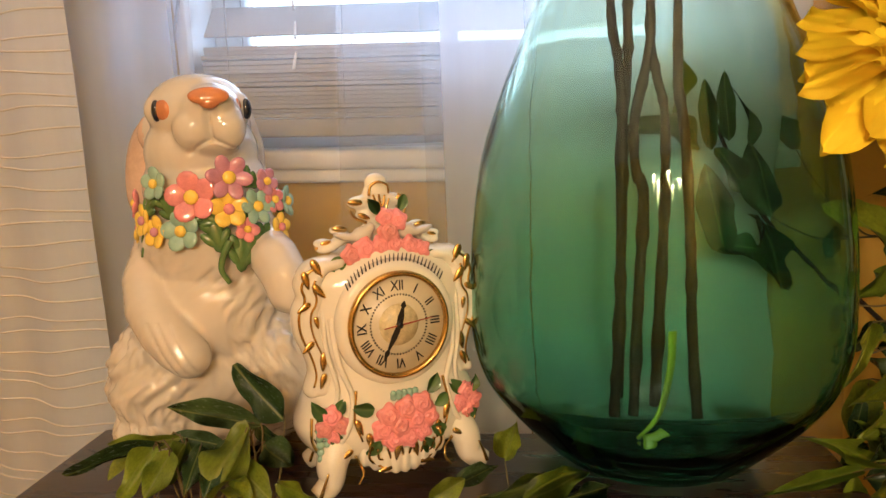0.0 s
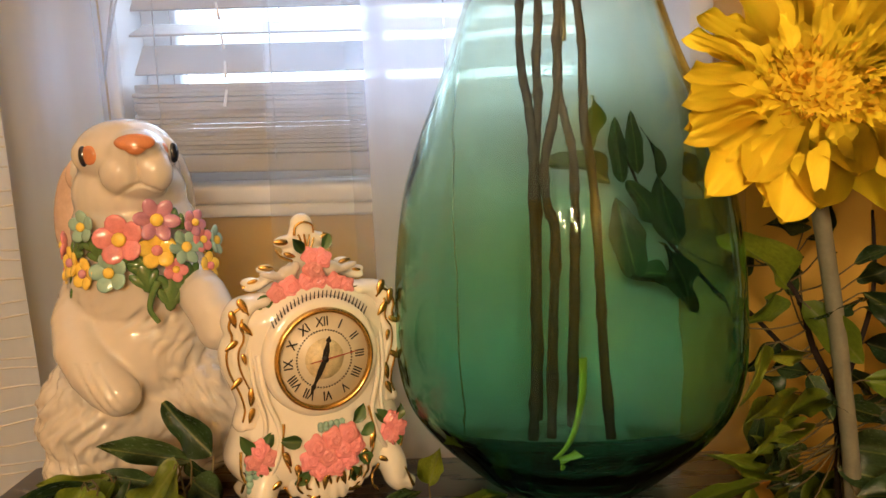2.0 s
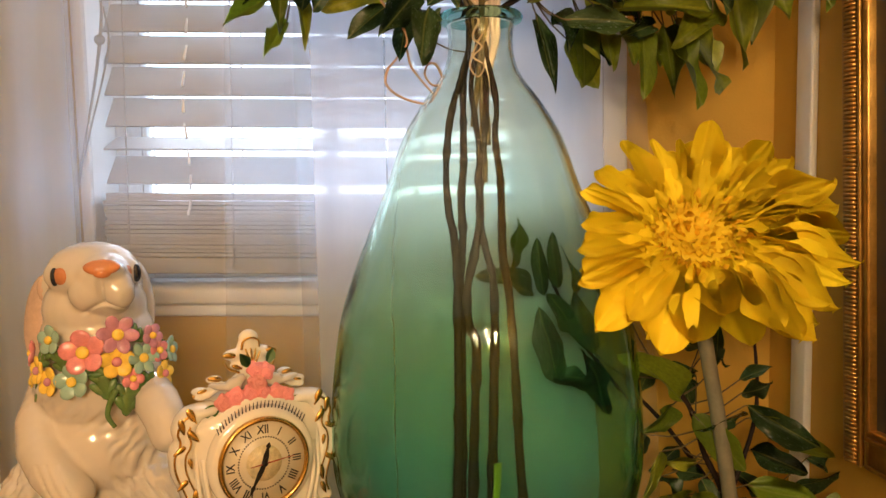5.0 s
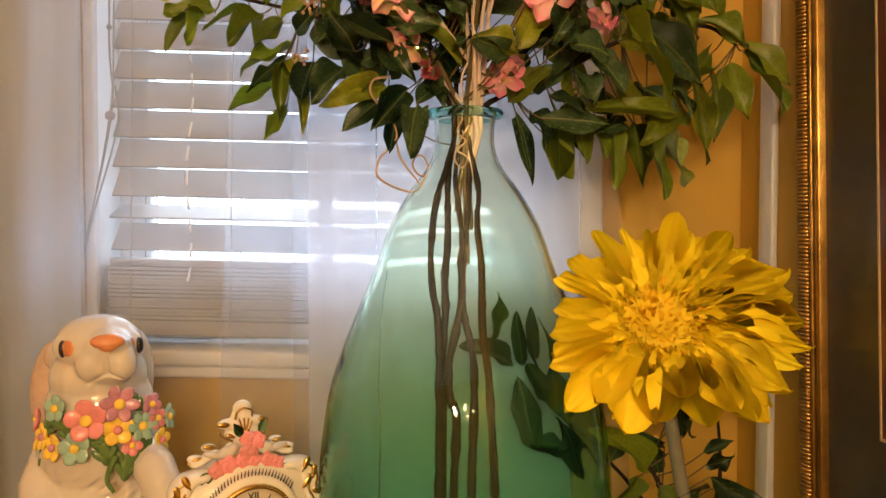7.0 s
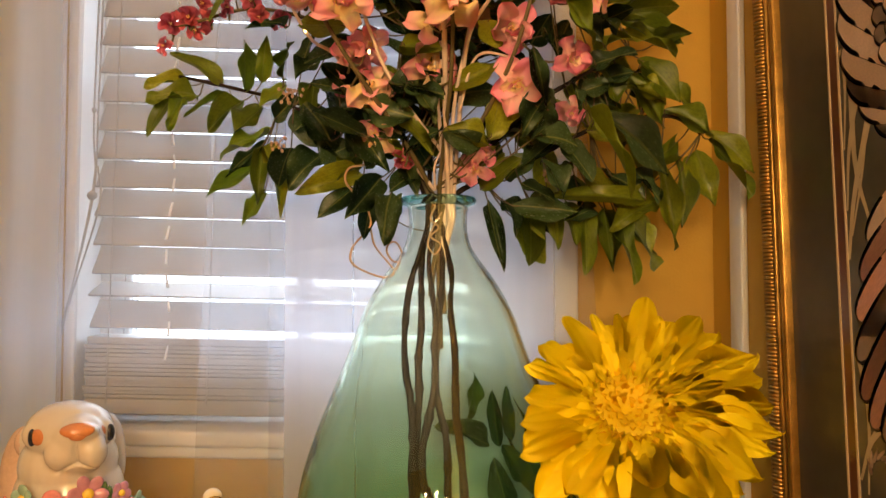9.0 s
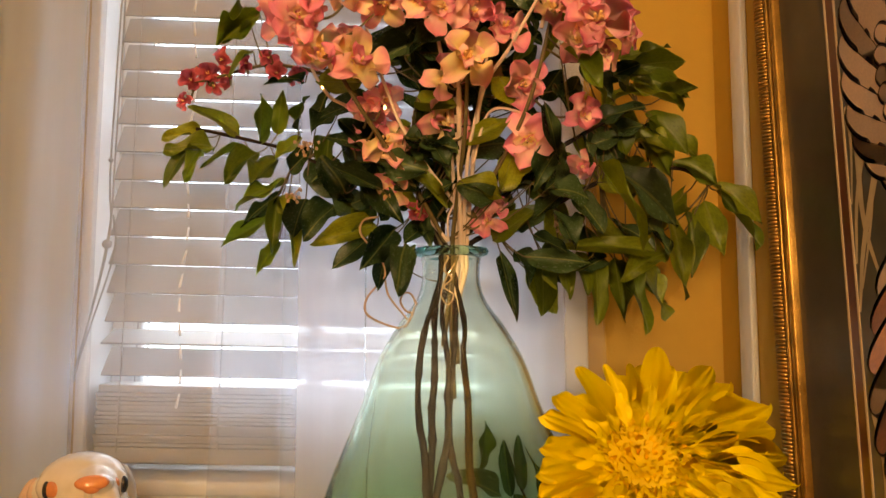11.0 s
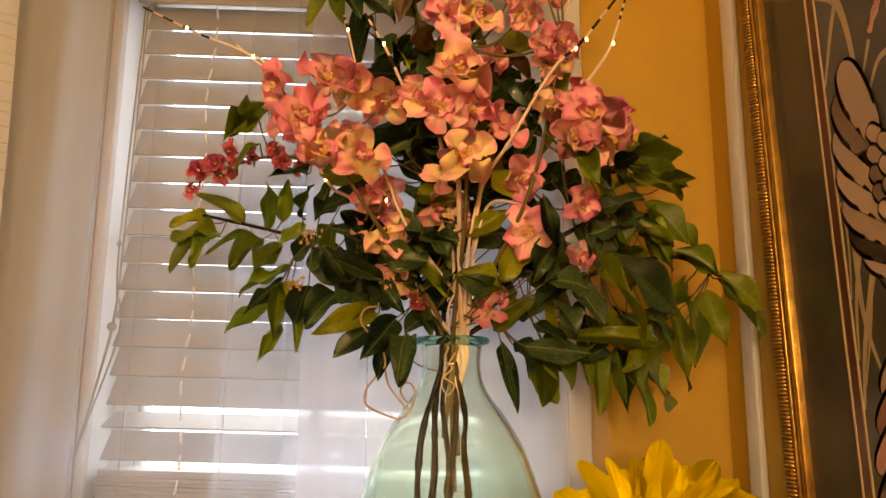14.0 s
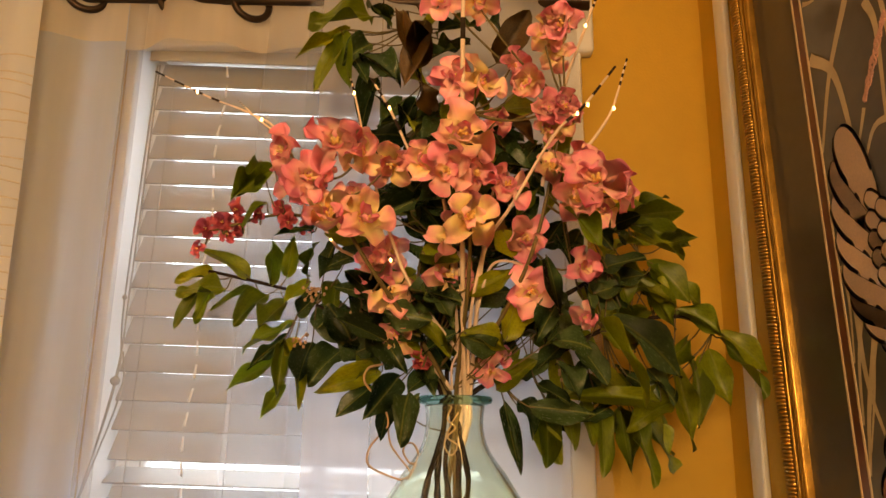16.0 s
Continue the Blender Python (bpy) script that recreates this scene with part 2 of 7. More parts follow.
def petal_material(name, tip, mid, heart, through=0.3):
    """Silk petal: heart colour at its foot, then mid, then tip, with long veins."""
    m, n, l = nodes_of(name)
    p = n["Principled BSDF"]
    tc, sep = n.new("ShaderNodeTexCoord"), n.new("ShaderNodeSeparateXYZ")
    l.new(tc.outputs["Object"], sep.inputs[0])
    no, add, ramp = n.new("ShaderNodeTexNoise"), n.new("ShaderNodeMath"), n.new("ShaderNodeValToRGB")
    no.inputs["Scale"].default_value = 3.0
    info, off = n.new("ShaderNodeObjectInfo"), n.new("ShaderNodeMath")
    off.operation = "MULTIPLY_ADD"
    off.inputs[1].default_value, off.inputs[2].default_value = 0.5, -0.42
    l.new(info.outputs["Random"], off.inputs[0])
    l.new(tc.outputs["Object"], no.inputs["Vector"])
    add.operation = "MULTIPLY_ADD"
    add.inputs[1].default_value = 0.5
    l.new(no.outputs["Fac"], add.inputs[0])
    l.new(sep.outputs["Y"], add.inputs[2])
    add2 = n.new("ShaderNodeMath")
    l.new(add.outputs[0], add2.inputs[0])
    l.new(off.outputs[0], add2.inputs[1])
    l.new(add2.outputs[0], ramp.inputs[0])
    e = ramp.color_ramp.elements
    e[0].position, e[0].color = 0.08, (*heart, 1)
    e[1].position, e[1].color = 1.0, (*tip, 1)
    x = e.new(0.42)
    x.color = (*mid, 1)
    l.new(ramp.outputs[0], p.inputs["Base Color"])
    p.inputs["Roughness"].default_value = 0.55
    tr, ms = n.new("ShaderNodeBsdfTranslucent"), n.new("ShaderNodeMixShader")
    l.new(ramp.outputs[0], tr.inputs["Color"])
    ms.inputs[0].default_value = through
    l.new(p.outputs[0], ms.inputs[1])
    l.new(tr.outputs[0], ms.inputs[2])
    l.new(ms.outputs[0], n["Material Output"].inputs["Surface"])
    return m


ORCHID = petal_material("pink peach silk petal", (0.93, 0.36, 0.50), (0.98, 0.68, 0.60), (0.90, 0.30, 0.40), 0.24)
PEACH = petal_material("peach yellow silk petal", (0.95, 0.48, 0.54), (0.99, 0.86, 0.48), (0.98, 0.66, 0.26), 0.26)
REDP = petal_material("small crimson petal", (0.74, 0.20, 0.24), (0.64, 0.13, 0.17), (0.42, 0.05, 0.08))


# ---- mesh helpers ----
def mesh_of(bm, material, smooth=True):
    bmesh.ops.recalc_face_normals(bm, faces=bm.faces[:])
    me = bpy.data.meshes.new("mesh")
    bm.to_mesh(me)
    bm.free()
    for m in material if isinstance(material, (list, tuple)) else [material]:
        me.materials.append(m)
    if smooth:
        me.polygons.foreach_set("use_smooth", [True] * len(me.polygons))
    me.update()
    return me


def thing(name, label, category, group="", kind="", m=None):
    ob = new(name)
    ob.empty_display_size = 0.02
    if m is not None:
        ob.matrix_world = m
    return tagged(ob, label, category, group, kind)


def part(name, bm, material, parent=None, label="", smooth=True, m=None, flat=False):
    me = bm if isinstance(bm, bpy.types.Mesh) else mesh_of(bm, material, smooth and not flat)
    ob = new(name, me)
    if parent is not None:
        ob.parent = parent
    if m is not None:
        ob.matrix_basis = m
    return tagged(ob, label)


def box(bm, x0, x1, y0, y1, z0, z1, bevel=0.0, seg=2):
    v = bmesh.ops.create_cube(bm, size=1.0, matrix=Matrix.LocRotScale(((x0 + x1) / 2, (y0 + y1) / 2, (z0 + z1) / 2), None, (x1 - x0, y1 - y0, z1 - z0)))["verts"]
    if bevel:
        es = list({e for a in v for e in a.link_edges})
        bmesh.ops.bevel(bm, geom=es, offset=bevel, segments=seg, affect="EDGES", profile=0.5)
    return bm


def boxed(*a, **k):
    return box(bmesh.new(), *a, **k)


def lathe(profile, n=64, closed=False):
    """Turns a profile of (radius, height) round z."""
    bm = bmesh.new()
    rings = []
    for r, z in profile:
        if r < 1e-5:
            rings.append([bm.verts.new((0, 0, z))])
        else:
            rings.append([bm.verts.new((r * math.cos(2 * math.pi * k / n), r * math.sin(2 * math.pi * k / n), z)) for k in range(n)])
    pairs = list(zip(rings, rings[1:])) + ([(rings[-1], rings[0])] if closed else [])
    for a, b in pairs:
        for k in range(n):
            q = [a[k % len(a)], a[(k + 1) % len(a)], b[(k + 1) % len(b)], b[k % len(b)]]
            q = list(dict.fromkeys(q))
            if len(q) > 2:
                bm.faces.new(q)
    return bm


def smooth_line(pts, n):
    """A Catmull-Rom line through the points."""
    p = [Vector(a) for a in pts]
    if len(p) < 3:
        return [p[0].lerp(p[-1], k / n) for k in range(n + 1)]
    p = [2 * p[0] - p[1], *p, 2 * p[-1] - p[-2]]
    out = []
    for k in range(n + 1):
        s = k / n * (len(p) - 3)
        i = min(int(s), len(p) - 4)
        t = s - i
        a, b, c, d = p[i : i + 4]
        out.append(0.5 * ((2 * b) + (c - a) * t + (2 * a - 5 * b + 4 * c - d) * t * t + (3 * b - a - 3 * c + d) * t**3))
    return out


def tube(bm, pts, r0, r1=None, n=24, sides=8, knots=0.0, flat=1.0):
    """A round rod along a smooth line, from radius r0 to r1, with knots if given."""
    r1 = r0 if r1 is None else r1
    line = smooth_line(pts, n)
    prev, rings = None, []
    for k, c in enumerate(line):
        d = (line[min(k + 1, n)] - line[max(k - 1, 0)]).normalized()
        side = (prev - prev.project(d)).normalized() if prev is not None else d.orthogonal().normalized()
        prev = side
        up = d.cross(side)
        r = r0 + (r1 - r0) * k / n
        r *= 1 + knots * (noise.noise(c * 60) + (1.2 if k % 7 == 3 else 0))
        rings.append([bm.verts.new(c + r * (math.cos(a) * side + flat * math.sin(a) * up)) for a in (2 * math.pi * i / sides for i in range(sides))])
    for a, b in zip(rings, rings[1:]):
        for i in range(sides):
            bm.faces.new((a[i], a[(i + 1) % sides], b[(i + 1) % sides], b[i]))
    bm.faces.new(rings[0][::-1])
    bm.faces.new(rings[-1])
    return bm


def ball(bm, c, r, seg=20, rings=12, turn=None):
    r = (r, r, r) if not isinstance(r, (tuple, list)) else r
    return bmesh.ops.create_uvsphere(bm, u_segments=seg, v_segments=rings, radius=1.0, matrix=Matrix.LocRotScale(c, turn, r))["verts"]


def fuse(bm, voxel, passes=4):
    """One closed skin round the overlapping lumps of a bmesh."""
    me = bpy.data.meshes.new("lumps")
    bm.to_mesh(me)
    bm.free()
    tmp = new("lumps", me)
    for mod, kind in (("fuse", "REMESH"), ("relax", "SMOOTH")):
        tmp.modifiers.new(mod, kind)
    tmp.modifiers["fuse"].mode, tmp.modifiers["fuse"].voxel_size = "VOXEL", voxel
    tmp.modifiers["relax"].factor, tmp.modifiers["relax"].iterations = 0.5, passes
    bpy.context.view_layer.update()
    fused = bpy.data.meshes.new_from_object(tmp.evaluated_get(bpy.context.evaluated_depsgraph_get()))
    bpy.data.objects.remove(tmp)
    bm = bmesh.new()
    bm.from_mesh(fused)
    bm.normal_update()
    return bm


def blade(length=1.0, width=0.4, fold=0.12, arch=0.25, wave=0.0, point=1.0, blunt=0.0, nu=10, nv=4, seed=0, thick=0.006, twist=0.0, rib=0.0, lance=0.0, bend=0.0):
    """A leaf or petal along +y with its face up (+z): folded along the middle, arched down, with a wavy edge."""
    bm = bmesh.new()
    grid = []
    for i in range(nu + 1):
        t = i / nu
        w = math.sin(math.pi * min(1, t ** 0.92)) ** 0.72
        if point and t > 0.5 and not blunt:
            w = w * (1 - 0.10 * (t - 0.5) * 2 * point)
        if blunt:
            t = 1 - (1 - t) ** 1.6
            w = (0.30 + 0.70 * min(1, t / 0.62) ** 0.9) * math.sqrt(max(0.0, 1 - max(0, (t - 0.62) / 0.38) ** (3.6 if blunt == 1 else blunt)))
        if lance:
            w = math.sin(math.pi * t ** 0.86) ** lance * (1 + 0.07 * math.sin(13 * t + seed * 2))
        w = max(w, 0.015)
        row = []
        for j in range(-nv, nv + 1):
            s = j / nv
            x = s * w * width / 2 * (1 + 0.06 * noise.noise(Vector((seed, t * 5, s))))
            z = -arch * t * t * length + fold * abs(s) * w * width + wave * width * abs(s) ** 2 * math.sin(t * 9 + seed + (2 if s > 0 else 0))
            z += rib * width * math.cos(s * 9.4) * (1 - abs(s)) * min(1, t * 3)
            x += bend * width * math.sin(math.pi * t)
            a = twist * t
            row.append(bm.verts.new((x * math.cos(a) - z * 0 * math.sin(a), t * length * (1 - 0.18 * abs(arch) * t), z + x * math.sin(a))))
        grid.append(row)
    for a, b in zip(grid, grid[1:]):
        for k in range(2 * nv):
            bm.faces.new((a[k], a[k + 1], b[k + 1], b[k]))
    up = bmesh.ops.solidify(bm, geom=bm.faces[:], thickness=thick)
    return bm


def span(base, tip, face=(0, -1, 0.3), width=0.03, length=None):
    """The pose that lays a unit blade from base to tip with its face towards `face`."""
    base, tip = Vector(base), Vector(tip)
    y = tip - base
    size = y.length if length is None else length
    y.normalize()
    z = Vector(face)
    z = (z - z.project(y)).normalized()
    x = y.cross(z)
    turn = Matrix((x, y, z)).transposed().to_4x4()
    return Matrix.Translation(base) @ turn @ Matrix.Diagonal((width, size, size, 1))


# ---- the room, turned with its window wall ----
ROOM = pose(0.63, 0.825, 0, 0, 0, -6.0)
SLOPE = ROOM @ pose(-0.8, 0, 1.2) @ pose(0, 0, 0, 0, 1.3, 0) @ pose(0.8, 0, -1.2)


def room(name, bm, material, label, category, kind="structure", smooth=False, m=None):
    ob = part(name, bm, material, smooth=smooth)
    ob.matrix_world = ROOM if m is None else m
    return tagged(ob, label, category, "", kind)


UL, UR, WB, WT = -0.935, -0.283, 0.955, 1.90     # the window's opening: left, right, bottom, top
T = 0.14                                          # wall thickness
bm = bmesh.new()
box(bm, -3.6, -2.42, 0, T, 0, 2.5)
box(bm, -2.42, -1.98, 0, T, 0, 0.60)
box(bm, -2.42, -1.98, 0, T, 1.84, 2.5)
box(bm, -1.98, UL, 0, T, 0, 2.5)
box(bm, UR, 0.12, 0, T, 0, 2.5)
box(bm, UL, UR, 0, T, 0, WB)
box(bm, UL, UR, 0, T, WT, 2.5)
room("wall_north", bm, OCHRE, "ochre painted wall round its two windows", "wall")
room("wall_east", boxed(0, 0.12, -3.4, 0, 0, 2.5), OCHRE, "ochre painted side wall behind the framed print", "wall")
room("wall_west", boxed(-3.6, -3.48, -3.4, 0, 0, 2.5), OCHRE, "ochre painted wall", "wall")
room("wall_south", boxed(-3.6, 0.12, -3.52, -3.4, 0, 2.5), OCHRE, "ochre painted wall", "wall")
room("ceiling", boxed(-3.6, 0.12, -3.52, T, 2.5, 2.6), CEIL, "off-white painted ceiling", "ceiling")
room("floor", boxed(-3.6, 0.12, -3.52, T, -0.1, 0), FLOORM, "brown wooden floor", "floor")
room("ground", boxed(-200, 200, -200, 200, -0.7, -0.6), surface("pale gravel ground", (0.42, 0.41, 0.38), 0.9, 0.2, 1.5), "pale open ground outside the window", "ground")

# white cable cover up the side wall
room("trim", boxed(-0.010, 0.0, -0.115, -0.078, 0.0, 2.45, 0.003), WHITE, "white painted vertical cable cover on the wall", "trim", smooth=True)

# ---- window ----
window = thing("window_1", "white wooden window with lowered blind behind sheer curtains", "window", kind="structure", m=ROOM)
for u0, u1, z0, z1, name in (
    (UL - 0.065, UL, WB - 0.01, WT, "side_casing"),
    (UR, UR + 0.080, WB - 0.01, WT, "side_casing"),
):
    part(name, boxed(u0, u1, -0.02, 0.0, z0, z1, 0.004), WHITE, window)
part("head_casing", boxed(UL - 0.09, UR + 0.10, -0.028, 0.0, WT - 0.075, WT + 0.07, 0.005), WHITE, window)
part("window_sill", boxed(UL - 0.09, UR + 0.09, -0.0235, 0.1, WB - 0.008, WB + 0.015, 0.006), WHITE, window, m=ROOM.inverted() @ SLOPE)
part("apron", boxed(UL - 0.06, UR + 0.06, -0.018, 0.0, WB - 0.024, WB - 0.008, 0.004), WHITE, window, m=ROOM.inverted() @ SLOPE)
part("jamb", boxed(UL - 0.001, UL + 0.014, 0.002, T, WB + 0.015, WT, 0.002), WHITE, window)
part("jamb", boxed(UR - 0.014, UR + 0.001, 0.002, T, WB + 0.015, WT, 0.002), WHITE, window)
sash = bmesh.new()
for u0, u1, z0, z1 in ((UL + 0.014, UL + 0.06, WB + 0.015, WT), (UR - 0.06, UR - 0.014, WB + 0.015, WT), (UL + 0.06, UR - 0.06, WB + 0.015, WB + 0.07),
                       (UL + 0.06, UR - 0.06, 1.42, 1.47), (UL + 0.06, UR - 0.06, WT - 0.05, WT), (-0.62, -0.60, WB + 0.07, 1.42), (-0.62, -0.60, 1.47, WT - 0.05)):
    box(sash, u0, u1, 0.085, 0.12, z0, z1, 0.003, 1)
part("window_frame", sash, WHITE, window)
pane = part("pane", boxed(UL + 0.06, UR - 0.06, 0.100, 0.104, WB + 0.07, WT - 0.05), PANE, window, smooth=False)
pane.visible_shadow = False

# ---- blind ----
BL, BR, BV = UL + 0.030, UR - 0.016, 0.034       # left end, right end, depth of the slats' middle
blind = thing("window_blind", "white faux-wood venetian blind, lowered and nearly closed", "blind", m=SLOPE)
part("headrail", boxed(BL, BR, BV - 0.028, BV + 0.028, 1.828, 1.875, 0.003), SLAT, blind)
part("valance", boxed(BL - 0.006, BR + 0.006, BV - 0.040, BV - 0.034, 1.806, 1.885, 0.002), SLAT, blind)


def slat_mesh():
    bm = bmesh.new()
    box(bm, BL, BR, -0.025, 0.025, -0.0014, 0.0014)
    for v in bm.verts:
        v.co.z -= 0.06 * abs(v.co.y)
    return mesh_of(bm, SLAT, False)


SLATM = slat_mesh()
STACKM = mesh_of(boxed(BL, BR, -0.025, 0.025, -0.0026, 0.0026, 0.0007, 1), SLAT, False)
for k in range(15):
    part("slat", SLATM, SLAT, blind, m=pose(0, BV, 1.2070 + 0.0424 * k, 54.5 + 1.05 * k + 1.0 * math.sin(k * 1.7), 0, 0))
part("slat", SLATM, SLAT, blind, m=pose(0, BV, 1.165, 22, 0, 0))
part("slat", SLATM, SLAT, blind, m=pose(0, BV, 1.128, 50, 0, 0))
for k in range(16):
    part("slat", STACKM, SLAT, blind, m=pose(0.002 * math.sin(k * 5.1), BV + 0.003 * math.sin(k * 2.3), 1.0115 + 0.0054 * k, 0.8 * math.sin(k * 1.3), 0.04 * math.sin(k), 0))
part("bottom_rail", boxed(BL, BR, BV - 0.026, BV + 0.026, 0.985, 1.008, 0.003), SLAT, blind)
for u in (-0.872, -0.730, -0.49, -0.35):
    bm = bmesh.new()
    for dv in (-0.027, 0.027):
        tube(bm, [(u, BV + dv, 1.0), (u, BV + dv, 1.4), (u, BV + dv, 1.80)], 0.0009, n=4, sides=5)
    part("ladder_cord", bm, CORD, blind)
bm = bmesh.new()
for k in range(22):
    z = 1.80 - 0.034 * k
    tube(bm, [(-0.786 + 0.004 * math.sin(k), BV - 0.04, z), (-0.786 + 0.004 * math.sin(k + 1), BV - 0.042, z - 0.02)], 0.0016, 0.0022, n=3, sides=6)
part("tilt_wand", bm, WHITE, blind, "clear glossy tilt wand")
bm = bmesh.new()
tube(bm, [(BL + 0.006, BV - 0.035, 1.80), (BL + 0.004, BV - 0.036, 1.42), (BL + 0.008, BV - 0.036, 1.30), (BL - 0.03, BV - 0.038, 1.10)], 0.0014, n=30, sides=6)
tube(bm, [(BL + 0.010, BV - 0.035, 1.80), (BL + 0.010, BV - 0.036, 1.44), (BL + 0.006, BV - 0.036, 1.30), (BL - 0.028, BV - 0.038, 1.10)], 0.0014, n=30, sides=6)
tube(bm, [(BL + 0.012, BV - 0.035, 1.34), (BL + 0.016, BV - 0.036, 1.28), (BL - 0.02, BV - 0.038, 1.14)], 0.0014, n=20, sides=6)
ball(bm, (BL + 0.006, BV - 0.036, 1.297), 0.007, 10, 6)
ball(bm, (BL + 0.004, BV - 0.036, 1.42), 0.004, 8, 5)
part("pull_cord", bm, CORD, blind, "knotted pull cord")

# ---- curtains ----
curtain_group = "curtains on the rod"


def pressed(u, v, z):
    """The cloth gives way where the vase stands against it."""
    h = z - 0.683
    if h < -0.02 or h > 0.50:
        return v
    r = 0.177
    for (h0, r0), (h1, r1) in zip(((-0.02, 0.10), (0.0, 0.10), (0.05, 0.15), (0.10, 0.174), (0.20, 0.174), (0.28, 0.163), (0.37, 0.131), (0.46, 0.096)), ((0.0, 0.10), (0.05, 0.15), (0.10, 0.174), (0.20, 0.174), (0.28, 0.163), (0.37, 0.131), (0.46, 0.096), (0.50, 0.0))):
        if h0 <= h <= h1:
            r = r0 + (r1 - r0) * (h - h0) / (h1 - h0)
    off = abs(u + 0.408)
    r += 0.045 * min(1, max(0, (u + 0.408) / 0.04))
    if off >= r:
        return v
    back = -0.206 + math.sqrt(r * r - off * off)
    return min(-0.0245 + 0.15 * (v + 0.062), max(v, back + 0.1 * (v + 0.074)))


def cloth(u0, u1, z0, z1, v, depth, flare=0.0, rows=60, seed=0.0, pitch=0.234):
    """A hanging cloth: folds that run down it from the rings, deepest at the top."""
    bm = bmesh.new()
    grid = []
    n = max(16, int((u1 - u0) / 0.006))
    for i in range(rows + 1):
        t = i / rows
        z = z1 + (z0 - z1) * t
        row = []
        for k in range(n + 1):
            u = u0 + (u1 - u0) * k / n + flare * t * (k / n - 0.5)
            fall = (ROD - z) / ROD
            a = 2 * math.pi * (u + 0.814) / pitch
            fold = -depth * (1 - 0.5 * min(1, 3 * fall)) * math.cos(a) + 0.25 * depth * math.sin(2.7 * a + 3 * fall + seed)
            row.append(bm.verts.new((u, pressed(u, v + fold + 0.004 * noise.noise(Vector((u * 9, z * 5, seed))), z), z)))
        grid.append(row)
    for a, b in zip(grid, grid[1:]):
        for k in range(n):
            bm.faces.new((a[k], a[k + 1], b[k + 1], b[k]))
    return bm


ROD = 1.876
rod = thing("curtain_rod", "dark bronze metal curtain rod over the window", "curtain rod", m=ROOM)
bm = bmesh.new()
tube(bm, [(-1.5, -0.075, ROD), (-0.8, -0.075, ROD), (-0.20, -0.075, ROD)], 0.008, n=8, sides=12)
part("rod", bm, BRONZE, rod)
for u in (-1.1, -0.22):
    bm = bmesh.new()
    tube(bm, [(u, -0.075, ROD - 0.008), (u, -0.04, ROD - 0.014), (u, -0.0285, ROD - 0.01)], 0.005, n=8, sides=8)
    part("bracket", bm, BRONZE, rod)


def curtain(label, u0, u1, v, material, depth, seed, rings=(), z0=0.05, hem=True, flare=0.0, pitch=0.234):
    ob = thing("curtain", label, "curtain", curtain_group, m=ROOM)
    part("panel", cloth(u0, u1, z0, ROD + 0.03, v, depth, flare, seed=seed, pitch=pitch), material, ob)
    if hem:
        part("header", cloth(u0, u1, ROD - 0.072, ROD + 0.032, v - 0.003, depth, 0, rows=5, seed=seed, pitch=pitch), HEM, ob, "doubled cream header band")
    for u in rings:
        bm = bmesh.new()
        tube(bm, [(u + 0.024 * math.cos(a), v + 0.014 * math.cos(a), ROD + 0.002 + 0.026 * math.sin(a)) for a in (2 * math.pi * i / 12 for i in range(13))], 0.0055, n=24, sides=8)
        part("grommet", bm, BRONZE, ob, "dark bronze ring")
    return ob


# white and cream cloths, their blue daylight cast set in the material colours
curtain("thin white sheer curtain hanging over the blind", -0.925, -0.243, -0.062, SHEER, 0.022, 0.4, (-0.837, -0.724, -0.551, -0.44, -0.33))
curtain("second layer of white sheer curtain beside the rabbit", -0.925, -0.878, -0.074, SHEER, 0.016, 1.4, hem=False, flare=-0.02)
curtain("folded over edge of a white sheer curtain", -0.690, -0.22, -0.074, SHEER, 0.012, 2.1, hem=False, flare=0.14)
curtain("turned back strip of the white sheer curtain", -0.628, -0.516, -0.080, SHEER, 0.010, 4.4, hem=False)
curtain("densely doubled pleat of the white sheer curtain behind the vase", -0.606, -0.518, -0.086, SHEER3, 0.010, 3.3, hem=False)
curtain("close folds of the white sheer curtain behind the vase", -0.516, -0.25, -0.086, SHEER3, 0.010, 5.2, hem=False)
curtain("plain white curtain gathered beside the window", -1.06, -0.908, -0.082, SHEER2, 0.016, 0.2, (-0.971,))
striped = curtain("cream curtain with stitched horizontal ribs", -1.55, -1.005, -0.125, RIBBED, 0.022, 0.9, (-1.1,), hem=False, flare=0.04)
bm = bmesh.new()
for k in range(64):
    z = 0.45 + 0.0205 * k + 0.004 * math.sin(k * 2.1)
    row = []
    for i in range(61):
        s = i / 60
        u = -1.55 + (1.55 - 1.005) * s + 0.04 * (ROD + 0.03 - z) / (ROD - 0.02) * (s - 0.5)
        fall = (ROD - z) / ROD
        a = 2 * math.pi * (u + 0.814) / 0.234
        v = -0.125 - 0.022 * (1 - 0.5 * min(1, 3 * fall)) * math.cos(a) + 0.25 * 0.022 * math.sin(2.7 * a + 3 * fall + 0.9) + 0.004 * noise.noise(Vector((u * 9, z * 5, 0.9)))
        dz = 0.003 * math.sin(a * 1.3 + k)
        row.append([bm.verts.new((u, v - 0.0006, z + dz + h)) for h in (-0.0011, 0.0011)] + [bm.verts.new((u, v - 0.0022, z + dz))])
    for a, b in zip(row, row[1:]):
        bm.faces.new((a[0], b[0], b[2], a[2]))
        bm.faces.new((a[2], b[2], b[1], a[1]))
tagged(part("rib", bm, RIB, striped), kind="stuff")

